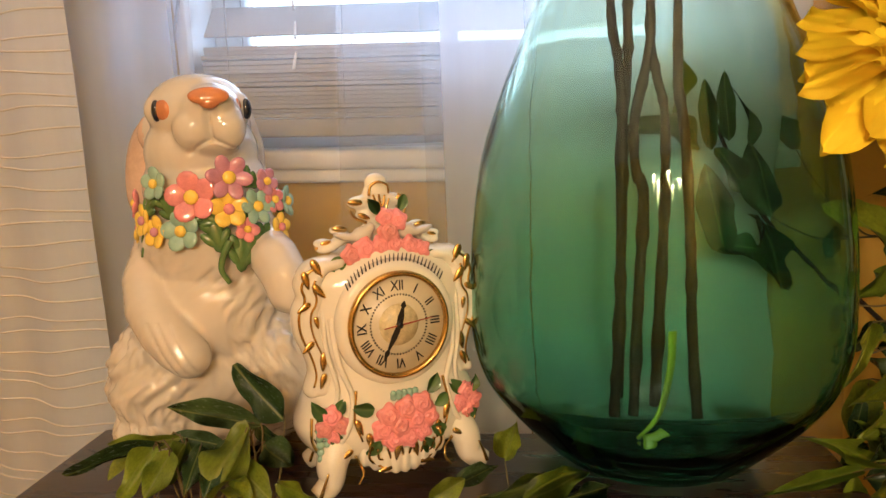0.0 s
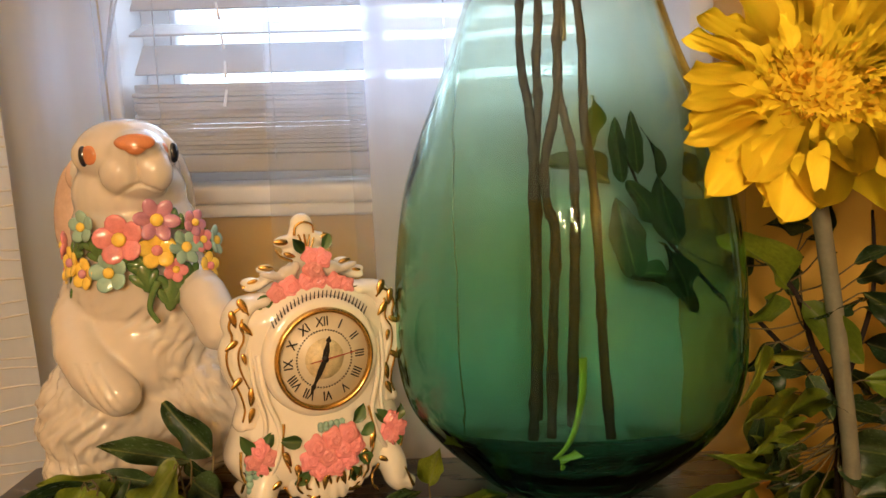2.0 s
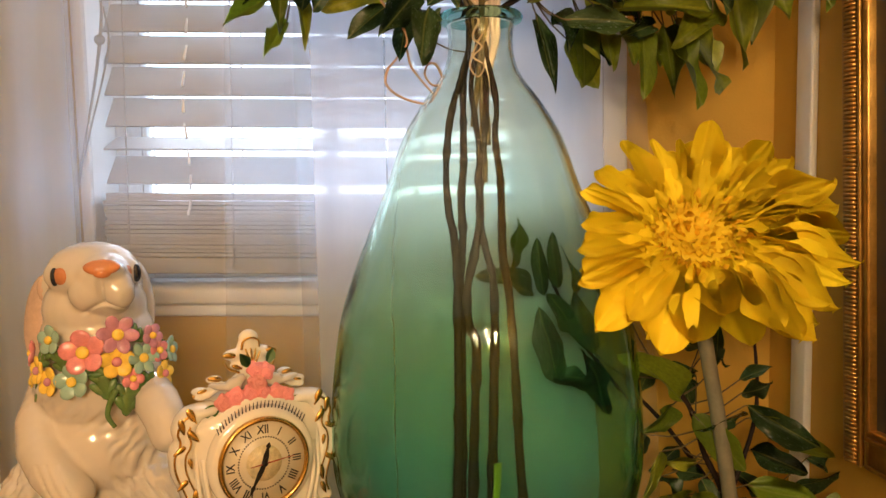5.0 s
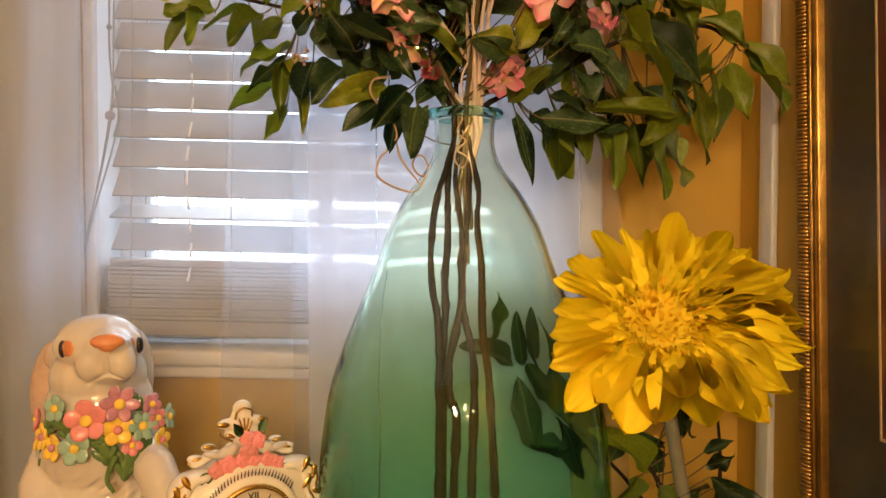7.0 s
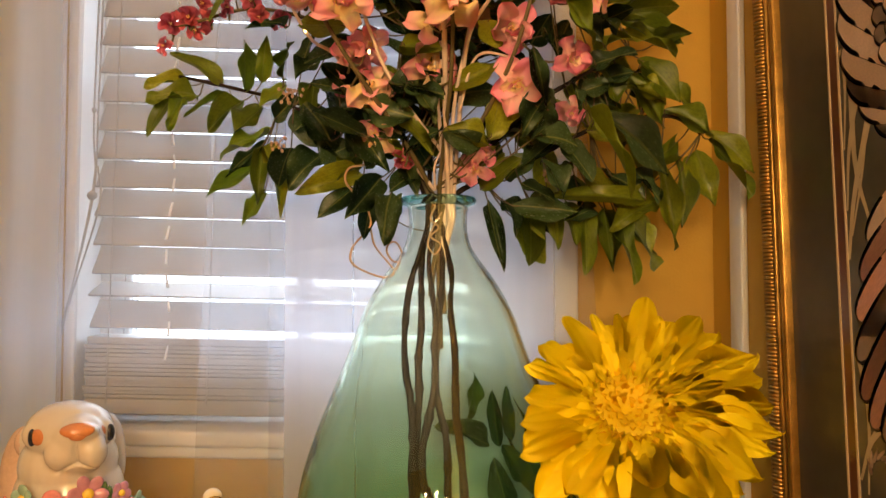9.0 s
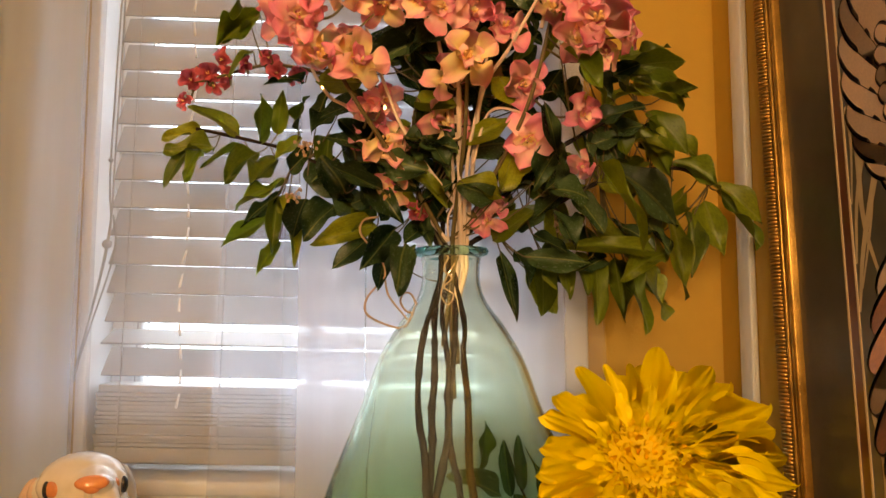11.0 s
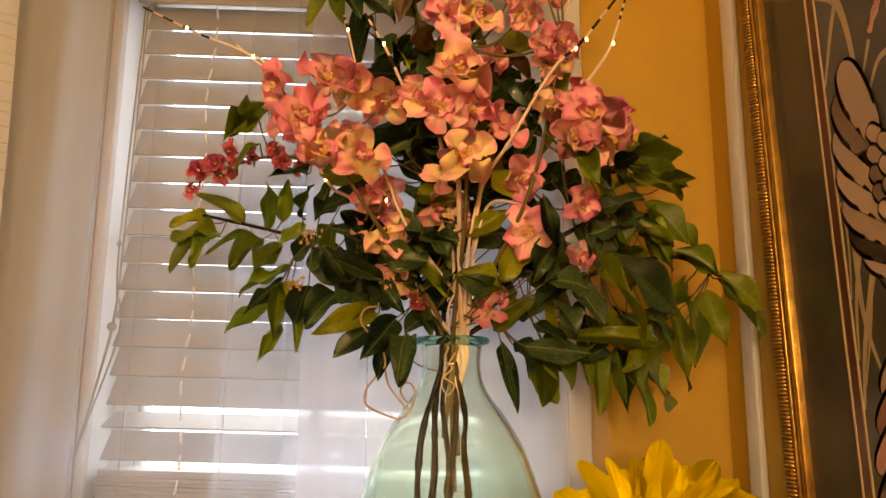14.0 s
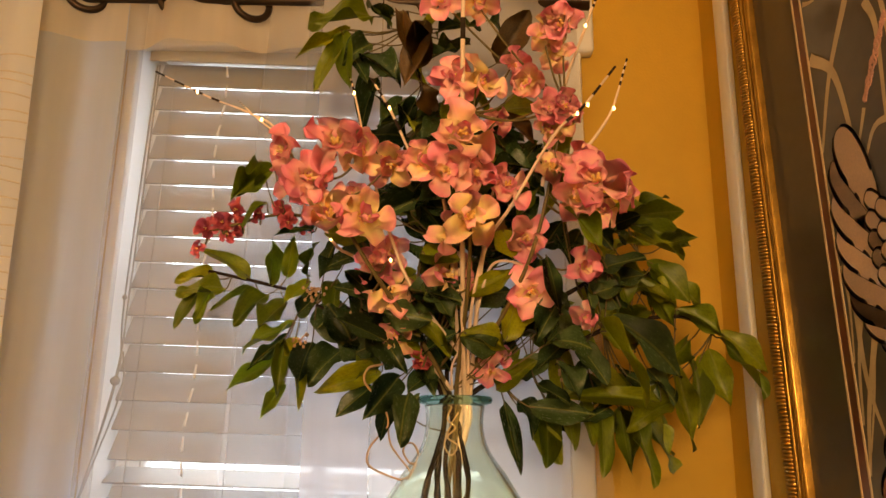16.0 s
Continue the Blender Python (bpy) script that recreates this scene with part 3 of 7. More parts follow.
# ---- table ----
table = thing("side_table", "dark mahogany side table against the window wall", "table", m=pose(-0.364, 0.763, 0, 0, 0, -7))
part("tabletop", boxed(0, 0.74, -0.42, 0, 0.654, 0.682, 0.006, 3), DARKWOOD, table)
part("apron", boxed(0.03, 0.71, -0.39, -0.03, 0.57, 0.654, 0.003), DARKWOOD, table)
for x, y in ((0.03, -0.07), (0.67, -0.07), (0.03, -0.39), (0.67, -0.39)):
    part("leg", boxed(x, x + 0.04, y, y + 0.04, 0, 0.57, 0.004), DARKWOOD, table)

# ---- vase ----
VX, VY, VZ = 0.203, 0.663, 0.683
OUT = [(0.0, 0.0), (0.06, 0.0), (0.082, 0.001), (0.092, 0.006), (0.105, 0.018), (0.121, 0.034), (0.135, 0.049), (0.147, 0.064), (0.157, 0.080), (0.1635, 0.100), (0.1672, 0.128), (0.1665, 0.178), (0.163, 0.221),
       (0.154, 0.278), (0.139, 0.325), (0.122, 0.367), (0.103, 0.413), (0.085, 0.463), (0.063, 0.501), (0.048, 0.521), (0.039, 0.536), (0.0345, 0.553),
       (0.034, 0.570), (0.0355, 0.5805), (0.0345, 0.5825)]
INN = [(0.0318, 0.5825), (0.0310, 0.578), (0.0300, 0.558), (0.0345, 0.536), (0.044, 0.519), (0.059, 0.498), (0.081, 0.460), (0.099, 0.410), (0.118, 0.364),
       (0.135, 0.322), (0.150, 0.275), (0.159, 0.219), (0.1625, 0.178), (0.1632, 0.130), (0.1592, 0.102), (0.1525, 0.083), (0.142, 0.068), (0.130, 0.054), (0.115, 0.040), (0.098, 0.027), (0.08, 0.019), (0.05, 0.014), (0.0, 0.013)]


def rounded(profile, n):
    return [(max(0.0, p.x), p.y) for p in smooth_line([(r, z, 0) for r, z in profile], n)]


vase = thing("glass_vase", "large green ombre glass demijohn vase on the table", "vase", m=pose(VX, VY, VZ))
for name, bm in (("body", lathe(rounded(OUT, 90) + rounded(INN, 80), 96)),
                 ("rim", lathe([(0.0318, 0.5828), (0.0330, 0.590), (0.0375, 0.5935), (0.0430, 0.5925), (0.0450, 0.589), (0.0432, 0.585), (0.0370, 0.5828)], 72, True))):
    part(name, bm, RIMGLASS if name == "rim" else GLASS, vase).visible_shadow = False

# ---- lamp that lights the room, hung behind the camera ----
lamp = thing("chandelier", "brass chandelier with warm candle bulbs hanging from the ceiling", "chandelier", m=pose(-0.10, -1.15, -0.50))
bm = bmesh.new()
tube(bm, [(0, 0, 3.0), (0, 0, 2.4), (0, 0, 1.85)], 0.008, n=6, sides=8)
ball(bm, (0, 0, 1.83), 0.05)
part("stem", bm, GOLD, lamp)
BULBM = glow("warm bulb", (1.0, 0.66, 0.34), 60.0)
for k in range(5):
    a = 2 * math.pi * k / 5
    x, y = 0.26 * math.cos(a), 0.26 * math.sin(a)
    bm = bmesh.new()
    tube(bm, [(0, 0, 1.83), (x * 0.5, y * 0.5, 1.76), (x, y, 1.84)], 0.006, n=12, sides=8)
    arm = part("arm", bm, GOLD, lamp)
    bm = bmesh.new()
    ball(bm, (x, y, 1.885), (0.022, 0.022, 0.036), 16, 10)
    part("bulb", bm, BULBM, arm, "lit warm bulb")


# ---- framed print on the side wall, hanging a little askew ----
picture = thing("framed_print", "large gilt framed print with dark mat and pale plume shapes", "picture", m=ROOM @ pose(-0.002, -0.231, 0.80, -3.0, 0, 0))
PW, PH, FW = 0.86, 1.16, 0.040
MATB = surface("brown black mat board", (0.038, 0.036, 0.030), 0.5, 0.4, 9, coat=0.5)
MATR = surface("dark red mat edge", (0.085, 0.018, 0.010), 0.5, 0.2, 30, coat=0.9)
CREAML = surface("cream bevel line", (0.50, 0.38, 0.24), 0.5, 0.1, 40)
ARTBG = surface("charcoal print paper", (0.055, 0.050, 0.044), 0.5, 0.5, 8, coat=0.6)
PLUME = surface("pale plume ink", (0.62, 0.47, 0.37), 0.45, 0.12, 30)
ROSYP = surface("rosy plume ink", (0.50, 0.27, 0.22), 0.45, 0.2, 14)
REED = surface("straw reed ink", (0.42, 0.34, 0.22), 0.45, 0.15, 30)
for p0, p1, q0, q1 in ((0, FW, 0, PH), (PW - FW, PW, 0, PH), (FW, PW - FW, 0, FW), (FW, PW - FW, PH - FW, PH)):
    upright = p1 - p0 < q1 - q0
    side = part("frame_side", boxed(-0.022, 0, -p1, -p0, q0, q1, 0.003), GILT, picture)
    for k, (a, b, d) in enumerate(((0.0, 0.005, 0.0245), (0.029, 0.034, 0.0262), (0.036, 0.040, 0.0238))):
        out = p0 < 0.1 if upright else q0 < 0.1
        if upright:
            s0, s1 = (p0 + a, p0 + b) if out else (p1 - b, p1 - a)
            part("bead_moulding", boxed(-d, -0.0215, -s1, -s0, q0, q1, 0.0015), GILT, side)
        else:
            s0, s1 = (q0 + a, q0 + b) if out else (q1 - b, q1 - a)
            part("bead_moulding", boxed(-d, -0.0215, -p1, -p0, s0, s1, 0.0015), GILT, side)
    bm = bmesh.new()
    if upright:
        s0, s1 = (p0 + 0.008, p0 + 0.027) if p0 < 0.1 else (p1 - 0.027, p1 - 0.008)
        for k in range(int((q1 - q0) / 0.0044)):
            z = q0 + 0.003 + 0.0044 * k
            tube(bm, [(-0.0235, -s0, z), (-0.0310, -(s0 + s1) / 2, z + 0.0008), (-0.0255, -s1 - 0.001, z)], 0.0022, n=4, sides=6)
        tagged(part("rope_moulding", bm, GILT, side), kind="stuff")
part("mat_board", boxed(-0.012, -0.002, -(PW - FW), -FW, FW, PH - FW), MATB, picture, smooth=False)
for (inset, wide, mt, lift, nm) in ((0.132, 0.003, CREAML, 0.0135, "mat_line"), (0.135, 0.014, MATR, 0.0128, "mat_band"), (0.149, 0.003, CREAML, 0.0135, "mat_line")):
    bm = bmesh.new()
    i, j = inset, inset + wide
    for p0, p1, q0, q1 in ((i, j, i, PH - i), (PW - j, PW - i, i, PH - i), (j, PW - j, i, j), (j, PW - j, PH - j, PH - i)):
        box(bm, -lift, -0.0121, -p1, -p0, q0, q1)
    part(nm, bm, mt, picture, smooth=False)
part("print_sheet", boxed(-0.0128, -0.0121, -(PW - 0.152), -0.152, 0.152, PH - 0.152), ARTBG, picture, smooth=False)
PLUMEB = mesh_of(blade(1, 1, 0.0, 0.0, 0, 1, blunt=1, nu=12, nv=3, thick=0.004), PLUME)
ROSYB = mesh_of(blade(1, 1, 0.0, 0.0, 0, 1, blunt=1, nu=12, nv=3, thick=0.004), ROSYP)
SEPIA = surface("sepia outline ink", (0.055, 0.036, 0.024), 0.5, 0.2, 30)
INKB = mesh_of(blade(1, 1, 0.0, 0.0, 0, 1, blunt=1, nu=12, nv=3, thick=0.004), SEPIA)


def stroke(mesh, p0, q0, p1, q1, wide, lift, name="plume"):
    """A flat printed shape from (p0, q0) to (p1, q1) on the print."""
    lift *= 0.35
    m = span((-0.01295 - lift, -p0, q0), (-0.01295 - lift, -p1, q1), (-1, 0, 0), wide)
    m = m @ Matrix.Diagonal((1, 1, 0.15, 1))
    part(name, mesh, None, picture, m=m)


# the spread wing: long overlapping plumes from a shoulder off to one side, short coverts over their roots, and the reeds behind
WING = (((0.186, 0.737), (0.238, 0.618), 0.044), ((0.168, 0.708), (0.244, 0.596), 0.045), ((0.160, 0.671), (0.248, 0.573), 0.045), ((0.159, 0.634), (0.250, 0.552), 0.044),
        ((0.161, 0.598), (0.252, 0.532), 0.042), ((0.168, 0.570), (0.255, 0.516), 0.040), ((0.184, 0.545), (0.260, 0.503), 0.038), ((0.205, 0.523), (0.268, 0.494), 0.036))
for k, (tip, root, wide) in enumerate(WING):
    lift = 0.0006 * (len(WING) - k)
    stroke(INKB, *root, tip[0] - 0.0016, tip[1] + 0.0014, wide + 0.0028, lift, "plume_line")
    stroke(PLUMEB, *root, *tip, wide, lift + 0.0003)
for k, (p, q) in enumerate(((0.216, 0.654), (0.213, 0.634), (0.213, 0.614), (0.215, 0.596), (0.220, 0.578), (0.232, 0.640), (0.230, 0.618), (0.231, 0.598), (0.235, 0.580))):
    stroke(INKB, p + 0.032, q - 0.026, p - 0.001, q + 0.001, 0.0215, 0.0056 + 0.0004 * k, "plume_line")
    stroke(PLUMEB, p + 0.032, q - 0.026, p, q, 0.0185, 0.0058 + 0.0004 * k)
for k, (p, q) in enumerate(((0.186, 0.405), (0.172, 0.372), (0.163, 0.336), (0.160, 0.298), (0.165, 0.262), (0.177, 0.238), (0.196, 0.228))):
    root = (0.238 + 0.004 * k, 0.462 - 0.022 * k)
    stroke(INKB, *root, p - 0.001, q - 0.002, 0.034, 0.0006 + 0.0006 * k, "plume_line")
    stroke(ROSYB if k % 3 else PLUMEB, *root, p, q, 0.029, 0.0008 + 0.0006 * k)
for k in range(6):
    a = 0.5 + 0.42 * k
    stroke(PLUMEB, 0.186 + 0.024 * math.cos(a), 0.196 + 0.024 * math.sin(a), 0.186 + 0.015 * math.cos(a + 0.7), 0.196 + 0.015 * math.sin(a + 0.7), 0.005, 0.0004)
REEDS = (((0.154, 0.840, 0.195, 0.795, 0.212, 0.684), 0.014), ((0.232, 0.863, 0.185, 0.801, 0.152, 0.727), 0.011), ((0.261, 0.842, 0.271, 0.805, 0.264, 0.716), 0.011), ((0.234, 0.739, 0.222, 0.717, 0.213, 0.700), 0.006),
         ((0.170, 0.580, 0.170, 0.485, 0.188, 0.424), 0.010), ((0.196, 0.526, 0.166, 0.452, 0.153, 0.393), 0.010), ((0.183, 0.559, 0.162, 0.500, 0.154, 0.440), 0.008), ((0.198, 0.560, 0.182, 0.480, 0.160, 0.415), 0.006),
         ((0.194, 0.243, 0.172, 0.223, 0.154, 0.186), 0.009), ((0.155, 0.910, 0.167, 0.904, 0.179, 0.900), 0.006), ((0.300, 0.700, 0.250, 0.715, 0.224, 0.690), 0.009), ((0.157, 0.310, 0.170, 0.250, 0.165, 0.175), 0.007),
         ((0.156, 0.600, 0.160, 0.560, 0.154, 0.500), 0.006), ((0.270, 0.900, 0.284, 0.830, 0.290, 0.700), 0.010))
for k, (pts, w) in enumerate(REEDS):
    for mat, wide, lift, name in ((SEPIA, w + 0.0035, 0.01284, "reed_line"), (REED, w, 0.01288, "reed")):
        bm = bmesh.new()
        line = smooth_line([(-lift - 0.000004 * k, -pts[i], pts[i + 1]) for i in (0, 2, 4)], 14)
        vs = []
        for i, c in enumerate(line):
            d = (line[min(i + 1, 14)] - line[max(i - 1, 0)]).normalized()
            e = Vector((1, 0, 0)).cross(d) * wide * 0.5 * (1 - 0.6 * i / 14)
            vs.append((bm.verts.new(c + e), bm.verts.new(c - e)))
        for a, b in zip(vs, vs[1:]):
            bm.faces.new((a[0], a[1], b[1], b[0]))
        part(name, bm, mat, picture, smooth=False)
bm = bmesh.new()
for i in range(150):
    t = i / 149
    ball(bm, (-0.0133, -(0.237 + 0.050 * t + 0.0052 * math.sin(i * 2.4) * math.sin(math.pi * (0.12 + 0.8 * t))), 0.745 + 0.066 * t + 0.002 * math.sin(i * 3.7)), (0.0006, 0.0019, 0.0019), 6, 4)
tagged(part("seed_head", bm, ROSYP, picture), kind="stuff")


# ---- rabbit figurine: one mesh ----
def rabbit():
    bm = bmesh.new()
    for c, r in (
        ((-0.213, 0.712, 0.716), (0.090, 0.052, 0.034)), ((-0.208, 0.704, 0.775), (0.084, 0.060, 0.062)), ((-0.267, 0.694, 0.760), (0.051, 0.054, 0.062)), ((-0.270, 0.690, 0.715), (0.046, 0.050, 0.030)),
        ((-0.155, 0.694, 0.768), (0.050, 0.052, 0.064)), ((-0.206, 0.694, 0.835), (0.066, 0.058, 0.072)), ((-0.207, 0.692, 0.895), (0.065, 0.058, 0.055)),
        ((-0.206, 0.690, 0.945), (0.057, 0.054, 0.050)), ((-0.2065, 0.688, 0.978), (0.051, 0.050, 0.044)), ((-0.2025, 0.676, 1.015), (0.0455, 0.042, 0.033)),
        ((-0.186, 0.655, 1.012), (0.028, 0.030, 0.026)), ((-0.1965, 0.6410, 0.9995), (0.0185, 0.0165, 0.0195)), ((-0.1685, 0.6430, 0.9990), (0.0158, 0.0155, 0.0185)), ((-0.1810, 0.6450, 1.006), (0.0262, 0.0180, 0.0200)), ((-0.1655, 0.667, 1.016), (0.0125, 0.0130, 0.0150)), ((-0.2280, 0.656, 1.016), (0.0150, 0.0140, 0.0155)),
        ((-0.188, 0.656, 0.994), (0.026, 0.025, 0.021)), ((-0.178, 0.637, 1.021), (0.019, 0.014, 0.010)), ((-0.182, 0.653, 0.984), (0.020, 0.015, 0.010)),
        ((-0.202, 0.672, 1.032), (0.032, 0.028, 0.0155)),
    ):
        ball(bm, c, r, 28, 18)
    # ears laid back
    ball(bm, (-0.279, 0.730, 0.962), (0.021, 0.012, 0.049), 20, 14, Euler((radians(-8), radians(4), radians(-25))))
    ball(bm, (-0.252, 0.712, 0.996), (0.022, 0.014, 0.022), 20, 12)
    ball(bm, (-0.176, 0.742, 0.978), (0.014, 0.012, 0.044), 20, 14, Euler((radians(-8), radians(-4), radians(25))))
    ball(bm, (-0.180, 0.716, 1.000), (0.014, 0.014, 0.020), 20, 12)
    # forelegs, each a tapering limb that ends in a blunt paw
    for limb in (((-0.258, 0.694, 0.888, 0.024), (-0.260, 0.672, 0.862, 0.0255), (-0.253, 0.652, 0.840, 0.0245), (-0.239, 0.637, 0.822, 0.0225), (-0.225, 0.629, 0.810, 0.0215), (-0.215, 0.626, 0.802, 0.0195)),
                 ((-0.152, 0.672, 0.890, 0.022), (-0.139, 0.652, 0.882, 0.0225), (-0.129, 0.640, 0.869, 0.0210), (-0.125, 0.636, 0.854, 0.0190))):
        for (x0, y0, z0, r0), (x1, y1, z1, r1) in zip(limb, limb[1:]):
            for i in range(4):
                t = i / 3
                ball(bm, (x0 + (x1 - x0) * t, y0 + (y1 - y0) * t, z0 + (z1 - z0) * t), r0 + (r1 - r0) * t, 18, 12)
    bm = fuse(bm, 0.0022, 7)
    # carved fur: locks that run down the coat below the collar, none on face, arms and paws
    for v in bm.verts:
        c = v.co
        low = max(0.0, min(1.0, (0.905 - c.z) / 0.03))
        paw = sum(max(0, 1.4 - ((c - Vector(p)) * 26).length) for p in ((-0.258, 0.655, 0.855), (-0.245, 0.636, 0.832), (-0.224, 0.618, 0.812), (-0.212, 0.612, 0.803), (-0.133, 0.634, 0.876), (-0.126, 0.622, 0.858)))
        q = Vector((c.x * 128 + 2.2 * math.sin(c.z * 52 + c.x * 20), c.y * 70, c.z * 48))
        lock = noise.noise(q) + 0.55 * noise.noise(q * 1.9)
        patch = 0.35 + 0.65 * max(0.0, min(1.0, 0.5 + 1.6 * noise.noise(Vector((c.x * 17, c.y * 17, c.z * 17 + 4)))))
        v.co += v.normal * 0.0064 * low * patch * (1 - min(1, paw)) * min(0.45, lock)
    for f in bm.faces:
        c = f.calc_center_median()
        f.material_index = 8 if c.x < -0.264 and c.z > 0.905 and c.y > 0.70 else 0
        f.smooth = True
    # mouth and toe grooves
    for v in bm.verts:
        c = v.co
        if c.y < 0.642 and 0.970 < c.z < 1.016 and c.x < -0.14:
            off = c.x + 0.1800
            v.co.y += 0.0055 * max(0, 1 - abs(off) / 0.0032) * (1 if c.z > 0.989 else 0)
            v.co.y += 0.0045 * max(0, 1 - abs(c.z - 0.9895 + 0.0105 * min(1, abs(off) / 0.020) ** 1.4) / 0.0026) * max(0, 1 - max(0, abs(off) - 0.018) / 0.006)
        c = v.co
        if c.y < 0.628 and 0.79 < c.z < 0.835 and -0.25 < c.x < -0.195:
            for toe in (-0.228, -0.219, -0.210):
                v.co.y += 0.0022 * max(0, 1 - abs(c.x - toe + 0.55 * (c.z - 0.8)) / 0.0022)

    coat, bm = bm, bmesh.new()

    def add(made, index):
        for v in made:
            for f in v.link_faces:
                f.material_index, f.smooth = index, True

    def bloom(ang, z, r, index, heart, petals=5, push=0.0):
        a = radians(ang)
        n = Vector((math.cos(a), math.sin(a), 0.12)).normalized()
        c = Vector((-0.2 + (0.0675 + push) * math.cos(a), 0.69 + (0.061 + push) * math.sin(a), z))
        turn = n.to_track_quat("Z", "Y").to_matrix()
        for k in range(petals):
            b = 2 * math.pi * k / petals + ang
            off = turn @ Vector((math.cos(b) * r * 0.56, math.sin(b) * r * 0.56, 0.0012))
            add(ball(bm, c + off, (r * 0.50, r * (0.46 if petals == 5 else 0.34), 0.0024), 12, 8, (turn @ Matrix.Rotation(b, 3, "Z") @ Matrix.Rotation(-0.30, 3, "Y")).to_quaternion()), index)
            streak = {3: 4, 4: 3, 5: 1, 6: 7}[index]
            for side in (-0.14, 0.14):
                out = turn @ Vector((math.cos(b + side) * r * 0.56, math.sin(b + side) * r * 0.56, 0.0034 - 0.0012 * abs(side) / 0.16))
                add(ball(bm, c + out, (r * 0.20, r * 0.024, 0.0005), 6, 4, (turn @ Matrix.Rotation(b + side, 3, "Z") @ Matrix.Rotation(-0.30, 3, "Y")).to_quaternion()), streak)
        add(ball(bm, c + n * 0.003, (r * 0.30, r * 0.30, 0.0030), 10, 8, turn.to_quaternion()), heart)

    for ang, z, r, index, heart, petals in (
        (-90, 0.942, 0.021, 3, 5, 5), (-63, 0.957, 0.019, 4, 5, 6), (-65, 0.930, 0.016, 5, 3, 5), (-43, 0.930, 0.016, 6, 5, 6), (-53, 0.911, 0.011, 3, 5, 5),
        (-100, 0.913, 0.017, 6, 5, 5), (-119, 0.954, 0.014, 6, 5, 5), (-139, 0.921, 0.014, 5, 4, 5), (-123, 0.912, 0.014, 5, 4, 5), (-33, 0.951, 0.012, 4, 5, 5),
        (-26, 0.934, 0.012, 3, 5, 5), (-20, 0.908, 0.013, 5, 3, 5), (-160, 0.935, 0.013, 3, 5, 5), (-170, 0.91, 0.014, 5, 3, 5), (-5, 0.93, 0.014, 6, 5, 5),
    ):
        bloom(ang, z, r * 1.04, index, heart, petals)
    for ang, z, r, lean in ((-110, 0.934, 0.016, 30), (-76, 0.910, 0.018, 10), (-57, 0.892, 0.019, -10), (-38, 0.900, 0.017, 15), (-48, 0.955, 0.012, 40), (-157, 0.895, 0.018, 0),
                            (-82, 0.925, 0.014, 60), (-130, 0.935, 0.014, -30), (-15, 0.93, 0.014, 0), (-52, 0.918, 0.012, 50)):
        a = radians(ang)
        n = Vector((math.cos(a), math.sin(a), 0.1)).normalized()
        turn = n.to_track_quat("Z", "Y").to_matrix() @ Matrix.Rotation(radians(lean), 3, "Z")
        add(ball(bm, Vector((-0.2 + 0.066 * math.cos(a), 0.69 + 0.0595 * math.sin(a), z)), (r * 0.40, r, 0.0032), 12, 8, turn.to_quaternion()), 7)
        for side in (-1, 1):
            for along, size in ((0.35, 0.50), (-0.30, 0.55)):
                lobe = turn @ Matrix.Rotation(radians(-40 * side), 3, "Z")
                add(ball(bm, Vector((-0.2 + 0.066 * math.cos(a), 0.69 + 0.0595 * math.sin(a), z)) + turn @ Vector((side * r * 0.34, r * along, 0.0003)), (r * 0.24, r * size, 0.0026), 10, 7, lobe.to_quaternion()), 7)
    vine = bmesh.new()
    tube(vine, [(-0.172, 0.632, 0.903), (-0.178, 0.629, 0.890), (-0.180, 0.627, 0.878), (-0.174, 0.628, 0.866)], 0.0035, 0.0022, n=14, sides=8)
    tm = bpy.data.meshes.new("vine")
    vine.to_mesh(tm)
    vine.free()
    old = len(bm.faces)
    bm.from_mesh(tm)
    bm.faces.ensure_lookup_table()
    for f in bm.faces[old:]:
        f.material_index, f.smooth = 7, True
    # nose, eyes
    add(ball(bm, (-0.1765, 0.6235, 1.0255), (0.0168, 0.0050, 0.0080), 18, 12, Euler((radians(-28), 0, radians(12)))), 1)
    add(ball(bm, (-0.1762, 0.6228, 1.0215), (0.0090, 0.0048, 0.0068), 16, 12, Euler((radians(-22), 0, radians(12)))), 1)
    for c, index, r, turn in (((-0.2215, 0.6405, 1.0160), 1, (0.0092, 0.0044, 0.0086), -24), ((-0.2275, 0.6418, 1.0155), 2, (0.0042, 0.0040, 0.0092), -38),
                              ((-0.1625, 0.6535, 1.0160), 1, (0.0042, 0.0070, 0.0085), -10), ((-0.1560, 0.6620, 1.0150), 2, (0.0046, 0.0052, 0.0092), -8)):
        add(ball(bm, c, r, 16, 12, Euler((0, 0, radians(turn)))), index)
    trim = bpy.data.meshes.new("trim")
    bm.to_mesh(trim)
    bm.free()
    coat.from_mesh(trim)
    me = bpy.data.meshes.new("rabbit")
    coat.to_mesh(me)
    coat.free()
    for m in (PORCELAIN, ORANGE_C, BLACK_C, PINK_C, MAUVE_C, YELLOW_C, AQUA_C, GREEN_C, BLUSH_C):
        me.materials.append(m)
    ob = new("rabbit_figurine", me)
    return tagged(ob, "white glazed ceramic rabbit figurine with painted flower collar", "figurine")


rabbit()


# ---- mantel clock ----
clock = thing("mantel_clock", "cream porcelain mantel clock with pink roses and gilt scrolls", "clock", m=pose(-0.045, 0.646, 0.6825, 0, 0, 22) @ Matrix.Diagonal((1, 1, 1.04, 1)))


